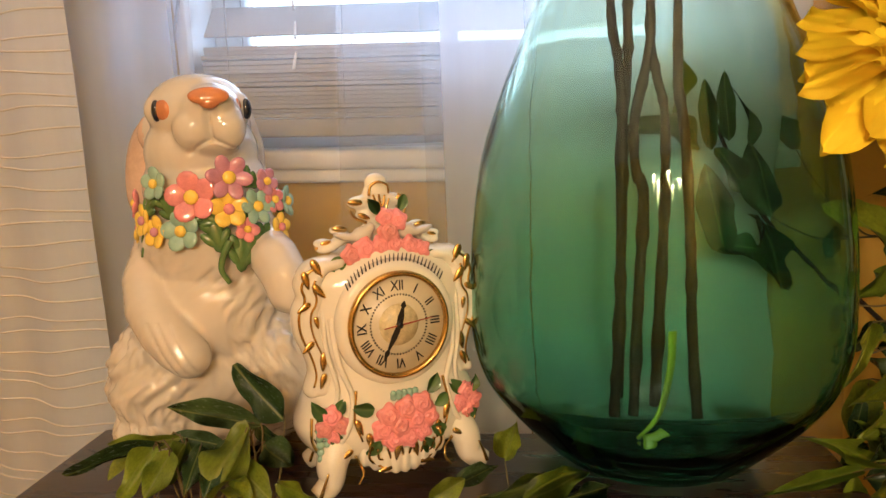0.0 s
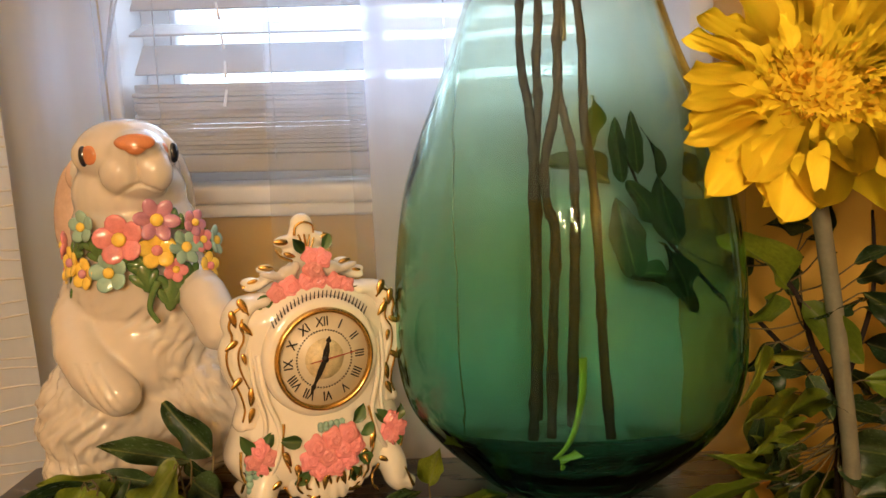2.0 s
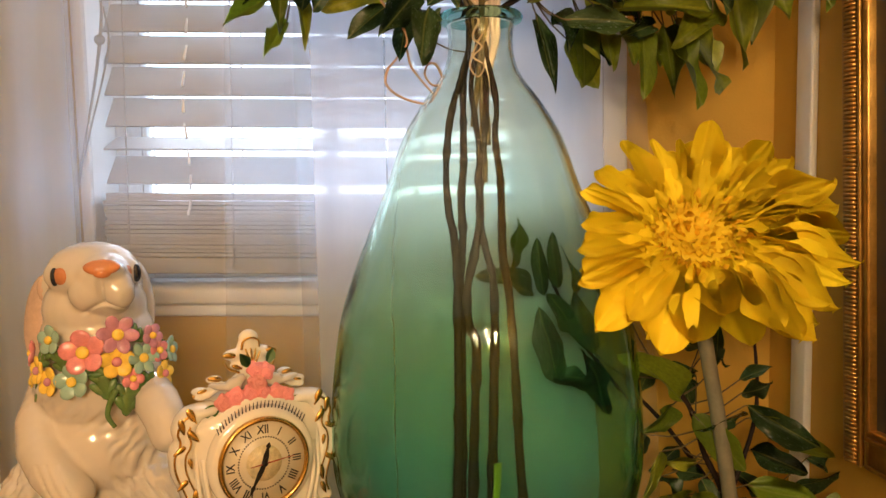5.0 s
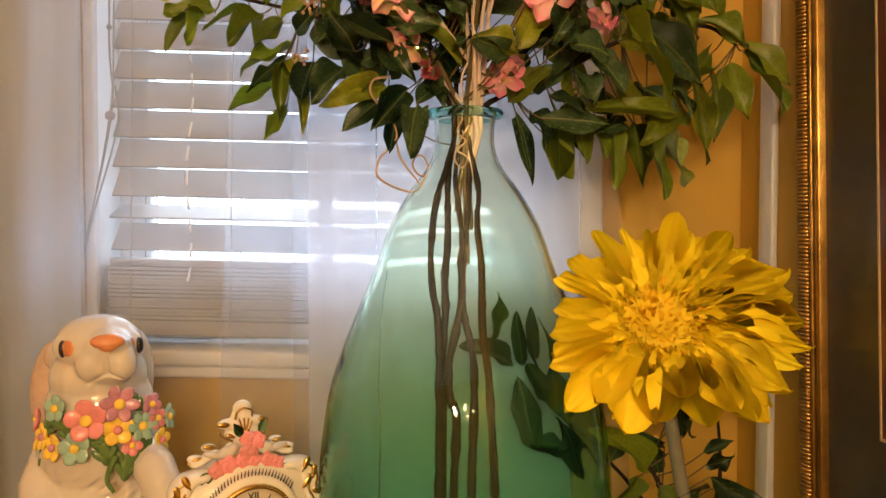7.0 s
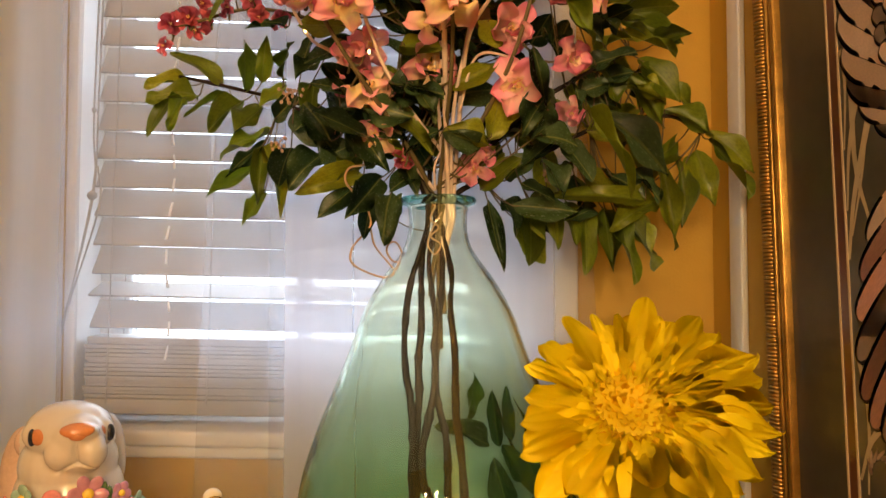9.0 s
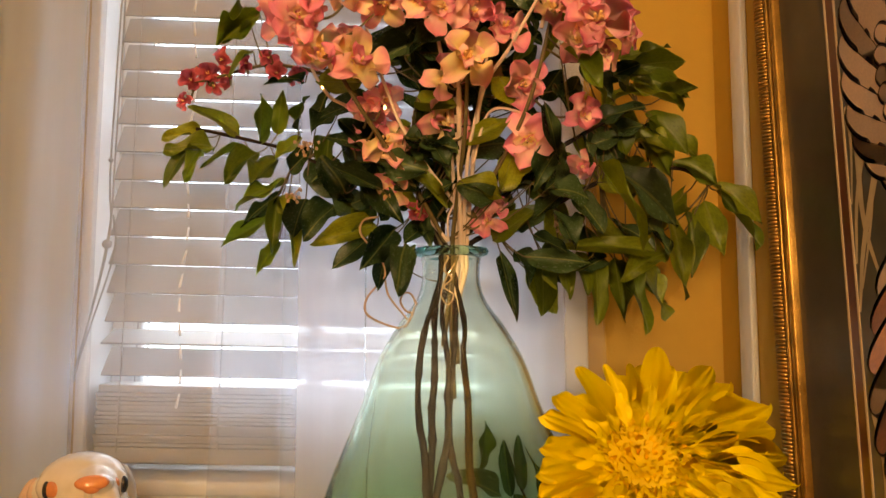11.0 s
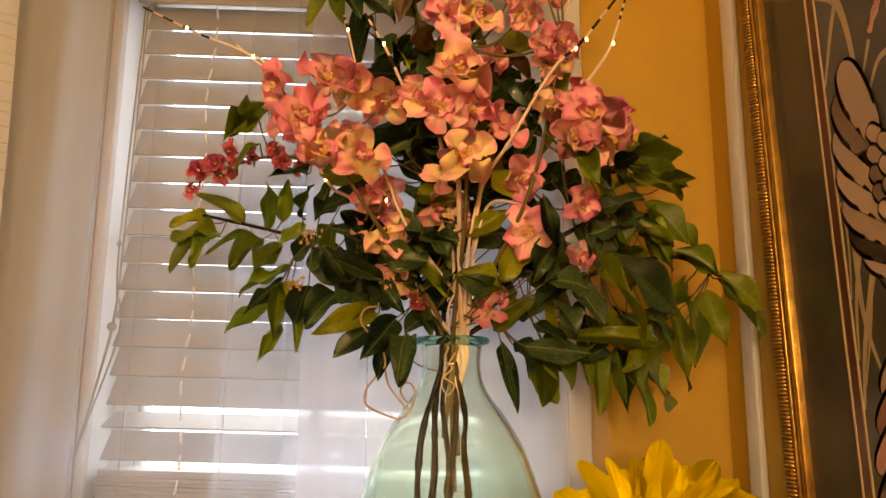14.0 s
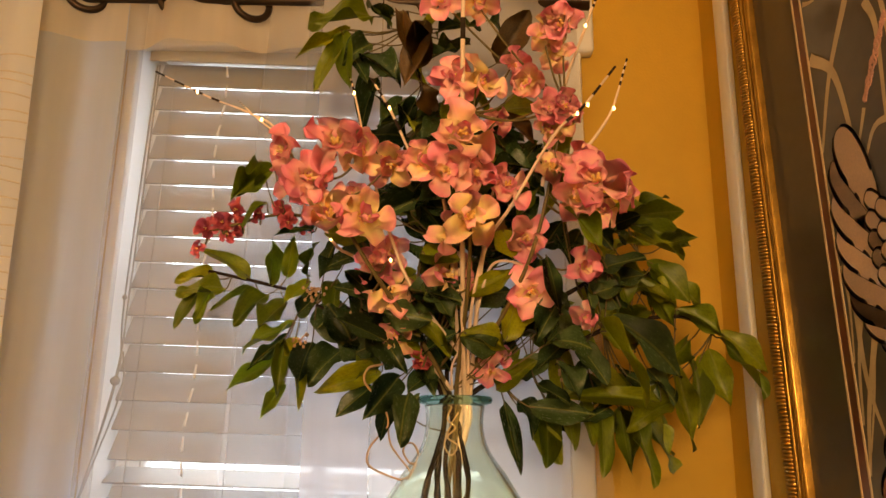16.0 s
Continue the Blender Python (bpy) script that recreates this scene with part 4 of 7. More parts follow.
def loft(sections, n=40, power=2.6):
    """Rounded-rectangle sections (z, half width, half depth, y shift) joined into a body."""
    bm = bmesh.new()
    rings = []
    for z, w, d, dy in sections:
        ring = []
        for k in range(n):
            a = 2 * math.pi * k / n
            c, s = math.cos(a), math.sin(a)
            ring.append(bm.verts.new((w * math.copysign(abs(c) ** (2 / power), c), dy + d * math.copysign(abs(s) ** (2 / power), s), z)))
        rings.append(ring)
    for a, b in zip(rings, rings[1:]):
        for k in range(n):
            bm.faces.new((a[k], a[(k + 1) % n], b[(k + 1) % n], b[k]))
    bm.faces.new(rings[0][::-1])
    bm.faces.new(rings[-1])
    return bm


def sections(pts, n):
    return [tuple(p) for p in [(q.x, q.y, q.z, 0.0) for q in smooth_line(pts, n)]]


body = part("body", loft(sections([(0.026, 0.058, 0.036), (0.033, 0.075, 0.042), (0.052, 0.087, 0.046), (0.072, 0.081, 0.044), (0.094, 0.070, 0.041), (0.115, 0.069, 0.039),
                                   (0.140, 0.075, 0.038), (0.165, 0.076, 0.037), (0.180, 0.067, 0.036), (0.192, 0.051, 0.032), (0.202, 0.030, 0.026), (0.206, 0.007, 0.012)], 60)), CREAM, clock)
# raised round front that holds the dial
bm = lathe([(0.0, -0.006), (0.0515, -0.006), (0.0535, 0.000), (0.0515, 0.0075), (0.047, 0.0095), (0.0, 0.0095)], 64)
part("dial_surround", bm, CREAM, clock, m=pose(0, -0.0335, 0.1415, 90, 0, 0))
for s in (-1, 1):
    bm = bmesh.new()
    tube(bm, [(s * 0.055, -0.030, 0.150), (s * 0.052, -0.036, 0.115), (s * 0.043, -0.040, 0.085), (s * 0.048, -0.042, 0.060), (s * 0.060, -0.037, 0.040)], 0.0026, 0.0022, n=30, sides=10)
    tube(bm, [(s * 0.060, -0.024, 0.170), (s * 0.060, -0.030, 0.125), (s * 0.054, -0.035, 0.092), (s * 0.060, -0.034, 0.066)], 0.0024, 0.0020, n=30, sides=10)
    part("ridge", bm, CREAM, clock)
FY = -0.0435
bm = lathe([(0.0405, 0.0), (0.0445, 0.0), (0.0450, 0.003), (0.0442, 0.0056), (0.0425, 0.0064), (0.0405, 0.0050)], 72, True)
part("bezel", bm, GOLD, clock, "polished brass bezel", m=pose(0, FY, 0.1415, 90, 0, 0))
dial = part("dial", lathe([(0, 0.0), (0.0415, 0.0), (0.0415, 0.0015), (0, 0.0015)], 64), DIAL, clock, m=pose(0, FY, 0.1415, 90, 0, 0))
part("dial_centre", lathe([(0, 0.0015), (0.0175, 0.0015), (0.0175, 0.0019), (0, 0.0019)], 48), DIALGOLD, dial)
bm = bmesh.new()
for k in range(60):
    a = 2 * math.pi * k / 60
    box(bm, -0.0006, 0.0006, 0.0243, 0.0258, 0.0016, 0.0020)
    for v in bm.verts[-8:]:
        v.co.xy = Matrix.Rotation(a, 2) @ v.co.xy
part("minute_track", bm, INK, dial, smooth=False)
for k, word in enumerate(("XII", "I", "II", "III", "IIII", "V", "VI", "VII", "VIII", "IX", "X", "XI")):
    cu = bpy.data.curves.new("numeral", "FONT")
    cu.body, cu.size, cu.align_x, cu.align_y, cu.extrude, cu.offset = word, 0.0118, "CENTER", "CENTER", 0.0002, 0.00012
    tmp = new("numeral", cu)
    bpy.context.view_layer.update()
    me = bpy.data.meshes.new_from_object(tmp.evaluated_get(bpy.context.evaluated_depsgraph_get()))
    bpy.data.objects.remove(tmp)
    me.materials.clear()
    me.materials.append(INK)
    part("numeral", me, INK, dial, m=pose(0, 0, 0.0021, 0, 0, -30 * k) @ pose(0, 0.0322, 0) @ Matrix.Diagonal((0.82, 1.0, 1, 1)))


def pointer(name, ang, length, wide, tail, z, material):
    bm = bmesh.new()
    prof = [(-tail, wide * 0.25), (0, wide * 0.5), (length * 0.35, wide * 0.55), (length * 0.72, wide * 0.22), (length * 0.8, wide * 0.5), (length, wide * 0.06)]
    rows = [(bm.verts.new((-w, y, z)), bm.verts.new((w, y, z)), bm.verts.new((w, y, z + 0.0006)), bm.verts.new((-w, y, z + 0.0006))) for y, w in prof]
    for a, b in zip(rows, rows[1:]):
        for i in range(4):
            bm.faces.new((a[i], a[(i + 1) % 4], b[(i + 1) % 4], b[i]))
    bm.faces.new(rows[0])
    bm.faces.new(rows[-1][::-1])
    part(name, bm, material, dial, smooth=False, m=pose(0, 0, 0, 0, 0, -ang))


pointer("hour_pointer", 16, 0.020, 0.0052, 0.005, 0.0026, INK)
pointer("minute_pointer", 209, 0.0315, 0.0046, 0.006, 0.0036, INK)
pointer("second_pointer", 84, 0.030, 0.0011, 0.014, 0.0046, RED)
part("hub", lathe([(0, 0.002), (0.0028, 0.002), (0.0028, 0.0056), (0, 0.006)], 16), INK, dial)
# gilt ticks over the dial
bm = bmesh.new()
for k in range(27):
    a = radians(-52 + 4 * k)
    x, z = 0.0515 * math.sin(a), 0.1415 + 0.0515 * math.cos(a)
    tube(bm, [(x, -0.0395, z), (x + 0.0015 + 0.004 * math.sin(a), -0.037, z + 0.006)], 0.00075, 0.0004, n=3, sides=6)
part("gilt_ticks", bm, INK, clock)
# feet
for x, y in ((-0.062, -0.030), (0.062, -0.030), (-0.056, 0.026), (0.056, 0.026)):
    s = 1 if x > 0 else -1
    bm = bmesh.new()
    tube(bm, [(x * 0.85, y * 0.8, 0.046), (x, y * 1.1, 0.030), (x * 1.06, y * 1.2, 0.014), (x * 1.2 + 0.004 * s, y * 1.3, 0.005)], 0.017, 0.0085, n=20, sides=14)
    for v in bm.verts:
        v.co.z = max(v.co.z, 0.0)
    foot = part("foot", bm, CREAM, clock)
    bm = bmesh.new()
    tube(bm, [(x * 1.07 + 0.003 * s, y * 1.2 - 0.0125, 0.028), (x * 1.12 + 0.004 * s, y * 1.28 - 0.0105, 0.018), (x * 1.18 + 0.004 * s, y * 1.3 - 0.0085, 0.008)], 0.0008, 0.0018, n=8, sides=6)
    part("gilt_leaf", bm, GOLD, foot)
bm = bmesh.new()
for k in range(9):
    t = k / 8 * 2 - 1
    ball(bm, (t * 0.034, -0.042 + 0.006 * t * t, 0.034 - 0.010 * (1 - t * t)), (0.007, 0.007, 0.013), 12, 8)
part("skirt_shell", fuse(bm, 0.0013, 2), CREAM, clock, "fluted shell below the roses")


def scroll(name, pts, r0, r1, parent=clock, material=GOLD):
    bm = bmesh.new()
    tube(bm, pts, r0 * 1.05, r1 * 0.9, n=26, sides=8)
    ball(bm, pts[-1], r1 * 0.95, 10, 8)
    return part(name, bm, material, parent)


def front(x, z):
    """Depth of the body's front face at a place on it."""
    zs = [(0.0, 0.086, 0.043), (0.026, 0.066, 0.038), (0.033, 0.075, 0.042), (0.052, 0.087, 0.046), (0.072, 0.081, 0.044), (0.094, 0.070, 0.041), (0.115, 0.069, 0.039), (0.140, 0.075, 0.038), (0.165, 0.076, 0.037), (0.180, 0.067, 0.036), (0.21, 0.03, 0.026)]
    for (z0, w0, d0), (z1, w1, d1) in zip(zs, zs[1:]):
        if z <= z1:
            break
    t = min(1, max(0, (z - z0) / (z1 - z0)))
    w, d = w0 + (w1 - w0) * t, d0 + (d1 - d0) * t
    lift = 0.006 if z < 0.042 else 0.0022
    return -lift - max(0.0165, d * max(0.0, 1 - (abs(x) / w) ** 2.6) ** 0.385)


def gilt_line(pts, r0, r1, name="gilt_scroll", material=GOLD):
    bm = bmesh.new()
    tube(bm, [(p.x, front(p.x, p.y) - 0.0004, p.y) for p in smooth_line([(x, z, 0) for x, z in pts], 10)], r0, r1, n=28, sides=6)
    part(name, bm, material, clock)


def gilt_drop(x, z, ang, size):
    a = radians(ang)
    bm = bmesh.new()
    made = ball(bm, (0, 0, 0), (size * 0.55, size * 0.12, size * 0.20), 14, 10)
    for v in made:
        v.co.z *= 1 + 0.9 * v.co.x / size
    bm.transform(Matrix.Translation((x, front(x, z) - 0.0006, z)) @ Matrix.Rotation(-a, 4, "Y"))
    part("gilt_leaf", bm, GOLD, clock)


for s in (-1, 1):
    # side flange, waved along its edge, with a gilt stem and leaves that grow out of it
    edge = smooth_line([(s * 0.058, 0, 0.193), (s * 0.072, 0, 0.190), (s * 0.080, 0, 0.178), (s * 0.078, 0, 0.166), (s * 0.084, 0, 0.154), (s * 0.083, 0, 0.138), (s * 0.077, 0, 0.122), (s * 0.073, 0, 0.104), (s * 0.078, 0, 0.088)], 44)
    bm = bmesh.new()
    for k, c in enumerate(edge):
        ball(bm, (c.x - s * 0.006, -0.012, c.z), (0.0070, 0.0150, 0.0065), 12, 8)
        ball(bm, (c.x - s * 0.015, -0.012, c.z), (0.0090, 0.0170, 0.0065), 12, 8)
    part("side_flange", fuse(bm, 0.0020, 3), CREAM, clock)
    for shift, y, lo, hi, r in ((0.004, -0.0262, 3, 42, 0.0014), (0.013, -0.0300, 8, 34, 0.0011)):
        bm = bmesh.new()
        tube(bm, [(c.x - s * shift, y, c.z) for k, c in enumerate(edge) if lo <= k <= hi and k % 3 == 0], r, r * 0.7, n=50, sides=6)
        part("gilt_stem", bm, GOLD, clock)
    for k, shift, turn, size in ((4, 0.006, 62, 0.018), (9, 0.006, 78, 0.016), (13, 0.017, 50, 0.016), (19, 0.005, 150, 0.014), (24, 0.018, 80, 0.011), (31, 0.005, 140, 0.014), (35, 0.012, 100, 0.017), (40, 0.009, 110, 0.014)):
        c = edge[k]
        bm = bmesh.new()
        made = ball(bm, (0, 0, 0), (size * 0.5, size * 0.10, size * 0.19), 14, 10)
        for v in made:
            v.co.z *= 1 + 0.8 * v.co.x / size
        bm.transform(Matrix.Translation((c.x - s * shift, -0.0270 if shift < 0.008 else -0.0305, c.z)) @ Matrix.Rotation(radians(-turn if s > 0 else turn - 180), 4, "Y"))
        part("gilt_leaf", bm, GOLD, clock)
    # gilt scrolls round the flared foot and the apron
    for line in (((-0.088, 0.068), (-0.090, 0.050), (-0.082, 0.036), (-0.066, 0.033), (-0.058, 0.040)), ((-0.086, 0.058), (-0.082, 0.068), (-0.072, 0.074)),
                 ((-0.036, 0.048), (-0.038, 0.032), (-0.024, 0.022), (-0.010, 0.028), (-0.008, 0.040)), ((-0.030, 0.040), (-0.028, 0.030), (-0.018, 0.028)), ((-0.020, 0.040), (-0.016, 0.026), (-0.020, 0.020)),
                 ((-0.006, 0.040), (-0.003, 0.028), (-0.006, 0.018)), ((-0.052, 0.036), (-0.044, 0.020), (-0.050, 0.010)), ((-0.046, 0.090), (-0.050, 0.066), (-0.044, 0.048))):
        gilt_line([(-s * x * 0.86, z) for x, z in line], 0.0014, 0.0009)
    for x, z, ang, size in ((-0.078, 0.033, 200, 0.016), (-0.060, 0.038, 30, 0.012), (-0.036, 0.046, 100, 0.015), (-0.010, 0.034, 80, 0.014), (-0.022, 0.020, 10, 0.014), (-0.046, 0.060, 110, 0.014)):
        gilt_drop(-s * x * 0.86, z, ang if s < 0 else 180 - ang, size)
    for k in range(6):
        t = k / 5
        gilt_line([(s * (0.064 + 0.012 * t), 0.056 - 0.004 * t), (s * (0.056 + 0.011 * t), 0.036 - 0.003 * t)], 0.0006, 0.0006, "painted_rib", INK)
# crest: a tall lobed shield with gilt veins over a low scrolled bar
bm = bmesh.new()
for c, r in (((0, 0, 0.266), (0.0105, 0.007, 0.011)), ((0, 0, 0.256), (0.0125, 0.008, 0.012)), ((-0.014, 0, 0.247), (0.013, 0.008, 0.0075)), ((0.012, 0, 0.248), (0.013, 0.008, 0.0075)),
             ((0, 0, 0.241), (0.016, 0.009, 0.012)), ((0, 0, 0.229), (0.013, 0.009, 0.012)), ((-0.010, 0, 0.234), (0.010, 0.008, 0.006)), ((0.011, 0, 0.234), (0.009, 0.008, 0.006)), ((0, 0, 0.216), (0.020, 0.010, 0.010))):
    ball(bm, c, r, 16, 12)
for k in range(21):
    t = k / 10 - 1
    ball(bm, (t * 0.050, 0.0, 0.211 - 0.007 * t * t + 0.003 * math.cos(t * 10)), (0.007, 0.010, 0.0055 - 0.001 * abs(t)), 12, 8)
for x, z in ((-0.040, 0.220), (0.040, 0.219), (-0.056, 0.208), (0.055, 0.208)):
    ball(bm, (x * 0.9, 0.0, z), (0.0085, 0.007, 0.0050), 12, 8)
for v in bm.verts:
    v.co.z = 0.205 + 0.80 * (v.co.z - 0.205)
crest = part("crest", fuse(bm, 0.0014, 3), CREAM, clock)
for line in (((-0.009, 0.254), (-0.007, 0.264), (0.000, 0.268), (0.008, 0.264), (0.009, 0.256)), ((0.000, 0.226), (0.001, 0.240), (0.000, 0.254)), ((0.000, 0.228), (-0.005, 0.240), (-0.010, 0.248)), ((0.001, 0.228), (0.006, 0.240), (0.009, 0.249)),
             ((0.000, 0.236), (-0.003, 0.246), (-0.005, 0.254)), ((0.001, 0.236), (0.004, 0.246), (0.005, 0.253)), ((0.020, 0.243), (0.026, 0.249), (0.018, 0.254)), ((-0.058, 0.203), (-0.048, 0.206), (-0.038, 0.205)),
             ((-0.012, 0.226), (-0.022, 0.232), (-0.026, 0.240)), ((0.012, 0.226), (0.022, 0.232), (0.025, 0.240))):
    scroll("gilt_scroll", [(x, -0.0088 + 0.10 * abs(x), 0.205 + 0.80 * (z - 0.205)) for x, z in line], 0.0013, 0.0010)
for x, z, ang, size in ((-0.024, 0.248, 175, 0.015), (-0.016, 0.233, 160, 0.012), (-0.042, 0.222, 170, 0.015), (-0.057, 0.209, 190, 0.010), (0.024, 0.250, 5, 0.012), (0.043, 0.220, 10, 0.012), (0.056, 0.208, -10, 0.009)):
    bm = bmesh.new()
    ball(bm, (0, 0, 0), (size * 0.5, size * 0.16, size * 0.2), 14, 10)
    bm.transform(Matrix.Translation((x * 0.86, -0.0062, 0.205 + 0.80 * (z - 0.205))) @ Matrix.Rotation(-radians(ang), 4, "Y"))
    part("gilt_leaf", bm, GOLD, clock)
for s in (-1, 1):
    bm = bmesh.new()
    ball(bm, (s * 0.020, -0.018, 0.214), (0.009, 0.007, 0.007), 14, 10)
    ball(bm, (s * 0.032, -0.018, 0.213), (0.014, 0.006, 0.0035), 14, 10, Euler((0, radians(-14 * s), 0)))
    ball(bm, (s * 0.013, -0.019, 0.219), (0.0048, 0.0048, 0.0048), 10, 8)
    part("white_shape", fuse(bm, 0.0014, 2), PORCELAIN, crest)


def rose_mesh(seed):
    """A modelled rose: petals wound in a spiral on a low dome with a scalloped rim, one closed skin."""
    bm = bmesh.new()
    rings, n = 16, 34
    grid = []
    for i in range(rings + 1):
        r = i / rings
        row = []
        for k in range(n):
            a = 2 * math.pi * k / n
            wind = 3.1 * r - a / (2 * math.pi) + seed
            lip = abs(math.sin(math.pi * wind)) ** 0.6
            rim = 1 + 0.13 * r * r * math.cos(5 * a + seed * 9)
            z = 0.62 * (1 - r ** 2.2) + 0.24 * lip * min(1, r * 3) * (1 - 0.3 * r) + 0.10 * r * math.cos(5 * a + 2 + seed * 5)
            row.append(bm.verts.new((r * rim * math.cos(a), r * rim * math.sin(a), z)))
        grid.append(row)
    grid.append([bm.verts.new((0.8 * v.co.x, 0.8 * v.co.y, -0.3)) for v in grid[-1]])
    for a, b in zip(grid, grid[1:]):
        for k in range(n):
            bm.faces.new((a[k], b[k], b[(k + 1) % n], a[(k + 1) % n]))
    bm.faces.new(grid[-1][::-1])
    bmesh.ops.remove_doubles(bm, verts=bm.verts[:], dist=1e-5)
    bmesh.ops.recalc_face_normals(bm, faces=bm.faces[:])
    return mesh_of(bm, ROSE)


ROSEM = [rose_mesh(0.0), rose_mesh(0.37), rose_mesh(0.71)]
CLEAF = mesh_of(blade(1, 1, 0.25, 0.25, 0.06, 1, nu=8, nv=3, thick=0.05), GREEN_C)
rnd = random.Random(4)


def rose(x, y, z, r, n=(0, -1, 0.15)):
    m = Matrix.Translation((x, y, z)) @ Vector(n).to_track_quat("Z", "Y").to_matrix().to_4x4() @ pose(0, 0, 0, 0, 0, rnd.uniform(0, 360)) @ Matrix.Diagonal((r, r, r, 1))
    part("rose", rnd.choice(ROSEM), ROSE, clock, m=m @ Matrix.Diagonal((1.12, 1.12, 0.9, 1)))


def cleaf(x, y, z, ang, size, n=(0, -1, 0.1)):
    a = radians(ang)
    part("ceramic_leaf", CLEAF, GREEN_C, clock, m=span((x, y, z), (x + size * math.cos(a), y, z + size * math.sin(a)), n, size * 0.62))


for x, z, r in ((-0.014, 0.066, 0.0095), (0.002, 0.070, 0.0095), (0.016, 0.072, 0.009), (-0.020, 0.056, 0.009), (-0.005, 0.057, 0.010), (0.010, 0.060, 0.0095), (0.022, 0.060, 0.008),
                (-0.012, 0.046, 0.0085), (0.003, 0.046, 0.009), (0.015, 0.049, 0.008)):
    rose(x, -0.0475, z, r)
for x, z, ang, size in ((-0.026, 0.074, 170, 0.020), (0.022, 0.080, 50, 0.020), (0.028, 0.068, 30, 0.018), (-0.022, 0.046, 220, 0.018), (0.016, 0.042, -60, 0.020), (0.024, 0.050, -25, 0.019)):
    cleaf(x, -0.047, z, ang, size)
for s in (-1, 1):
    for dx, z, r in ((0.0, 0.072, 0.008), (0.007, 0.063, 0.008), (-0.006, 0.062, 0.007), (0.001, 0.055, 0.006)):
        rose(s * 0.062 + dx, -0.0385, z, r, (0.3 * s, -1, 0.1))
    for ang, size in ((130, 0.019), (55, 0.017), (-75, 0.018)):
        cleaf(s * 0.062 + 0.006 * math.cos(radians(ang)), -0.039, 0.066 + 0.006 * math.sin(radians(ang)), ang, size, (0.3 * s, -1, 0.1))
for x, z, r in ((-0.032, 0.199, 0.008), (-0.020, 0.203, 0.009), (-0.006, 0.204, 0.008), (0.006, 0.205, 0.008), (0.020, 0.202, 0.008), (0.031, 0.198, 0.007), (0.002, 0.216, 0.009), (0.010, 0.224, 0.008), (0.0, 0.227, 0.0075)):
    rose(x, -0.024, z, r)
for x, z, ang, size in ((-0.036, 0.196, 200, 0.020), (0.034, 0.194, -20, 0.016), (-0.006, 0.230, 120, 0.016), (0.012, 0.232, 60, 0.016)):
    cleaf(x, -0.023, z, ang, size)
for k in range(10):
    for c, r in (((-0.072 + 0.006 * (k % 2), -0.036, 0.036 + 0.006 * (k // 2)), 0.0036), ((0.004 + 0.005 * (k % 5) - 0.012, -0.0445, 0.080 + 0.003 * (k % 2)), 0.003)):
        bm = bmesh.new()
        ball(bm, c, r, 8, 6)
        part("tiny_bloom", bm, AQUA_C, clock)


# ---- big yellow gerbera ----
gerbera = thing("gerbera", "giant yellow artificial gerbera on a thick grey-green stem", "flower")
FC = Vector((0.397, 0.575, 1.044))
FN = Vector((-0.12, -0.70, 0.62)).normalized()
fturn = FN.to_track_quat("Z", "Y").to_matrix()
if (fturn @ Vector((0, 1, 0))).z < 0:
    fturn = fturn @ Matrix.Rotation(math.pi, 3, "Z")
ARCH = (0.12, 0.20, 0.30)
PETALS = [mesh_of(blade(1, 1, 0.05, a, 0.08, 1, blunt=2.4, nu=16, nv=5, seed=q, thick=0.006, rib=0.016), PETALY) for a, q in zip(ARCH, (1, 2.3, 4))]
rnd = random.Random(7)
head = part("flower_head", lathe([(0, -0.018), (0.02, -0.016), (0.036, -0.006), (0.044, 0.002), (0.036, 0.008), (0.020, 0.004), (0.008, -0.002), (0, -0.003)], 32), DISCY, gerbera,
            "orange yellow disc", m=Matrix.Translation(FC) @ fturn.to_4x4())
UNTURN = fturn.transposed()


def petal(offset, wide, kind, r=0.030, h=0.0, reach=1.0):
    """A petal from the disc's rim to a tip given as an offset in the world; it arches as its kind does."""
    tip = UNTURN @ Vector(offset)
    d = Vector((tip.x, tip.y, 0)).normalized()
    base = d * r + Vector((0, 0, h))
    way = base.lerp(tip, reach) - base
    size = way.length
    way.normalize()
    n = Vector((0, 0, 1)) * 0.9 + d * 0.25
    n = (n - n.project(way)).normalized()
    a = ARCH[kind]
    phi = math.atan2(a, 1 - 0.18 * a)
    y, z = way * math.cos(phi) + n * math.sin(phi), n * math.cos(phi) - way * math.sin(phi)
    part("petal", PETALS[kind], PETALY, head, m=span(base, base + y * size / math.hypot(a, 1 - 0.18 * a), z, wide))


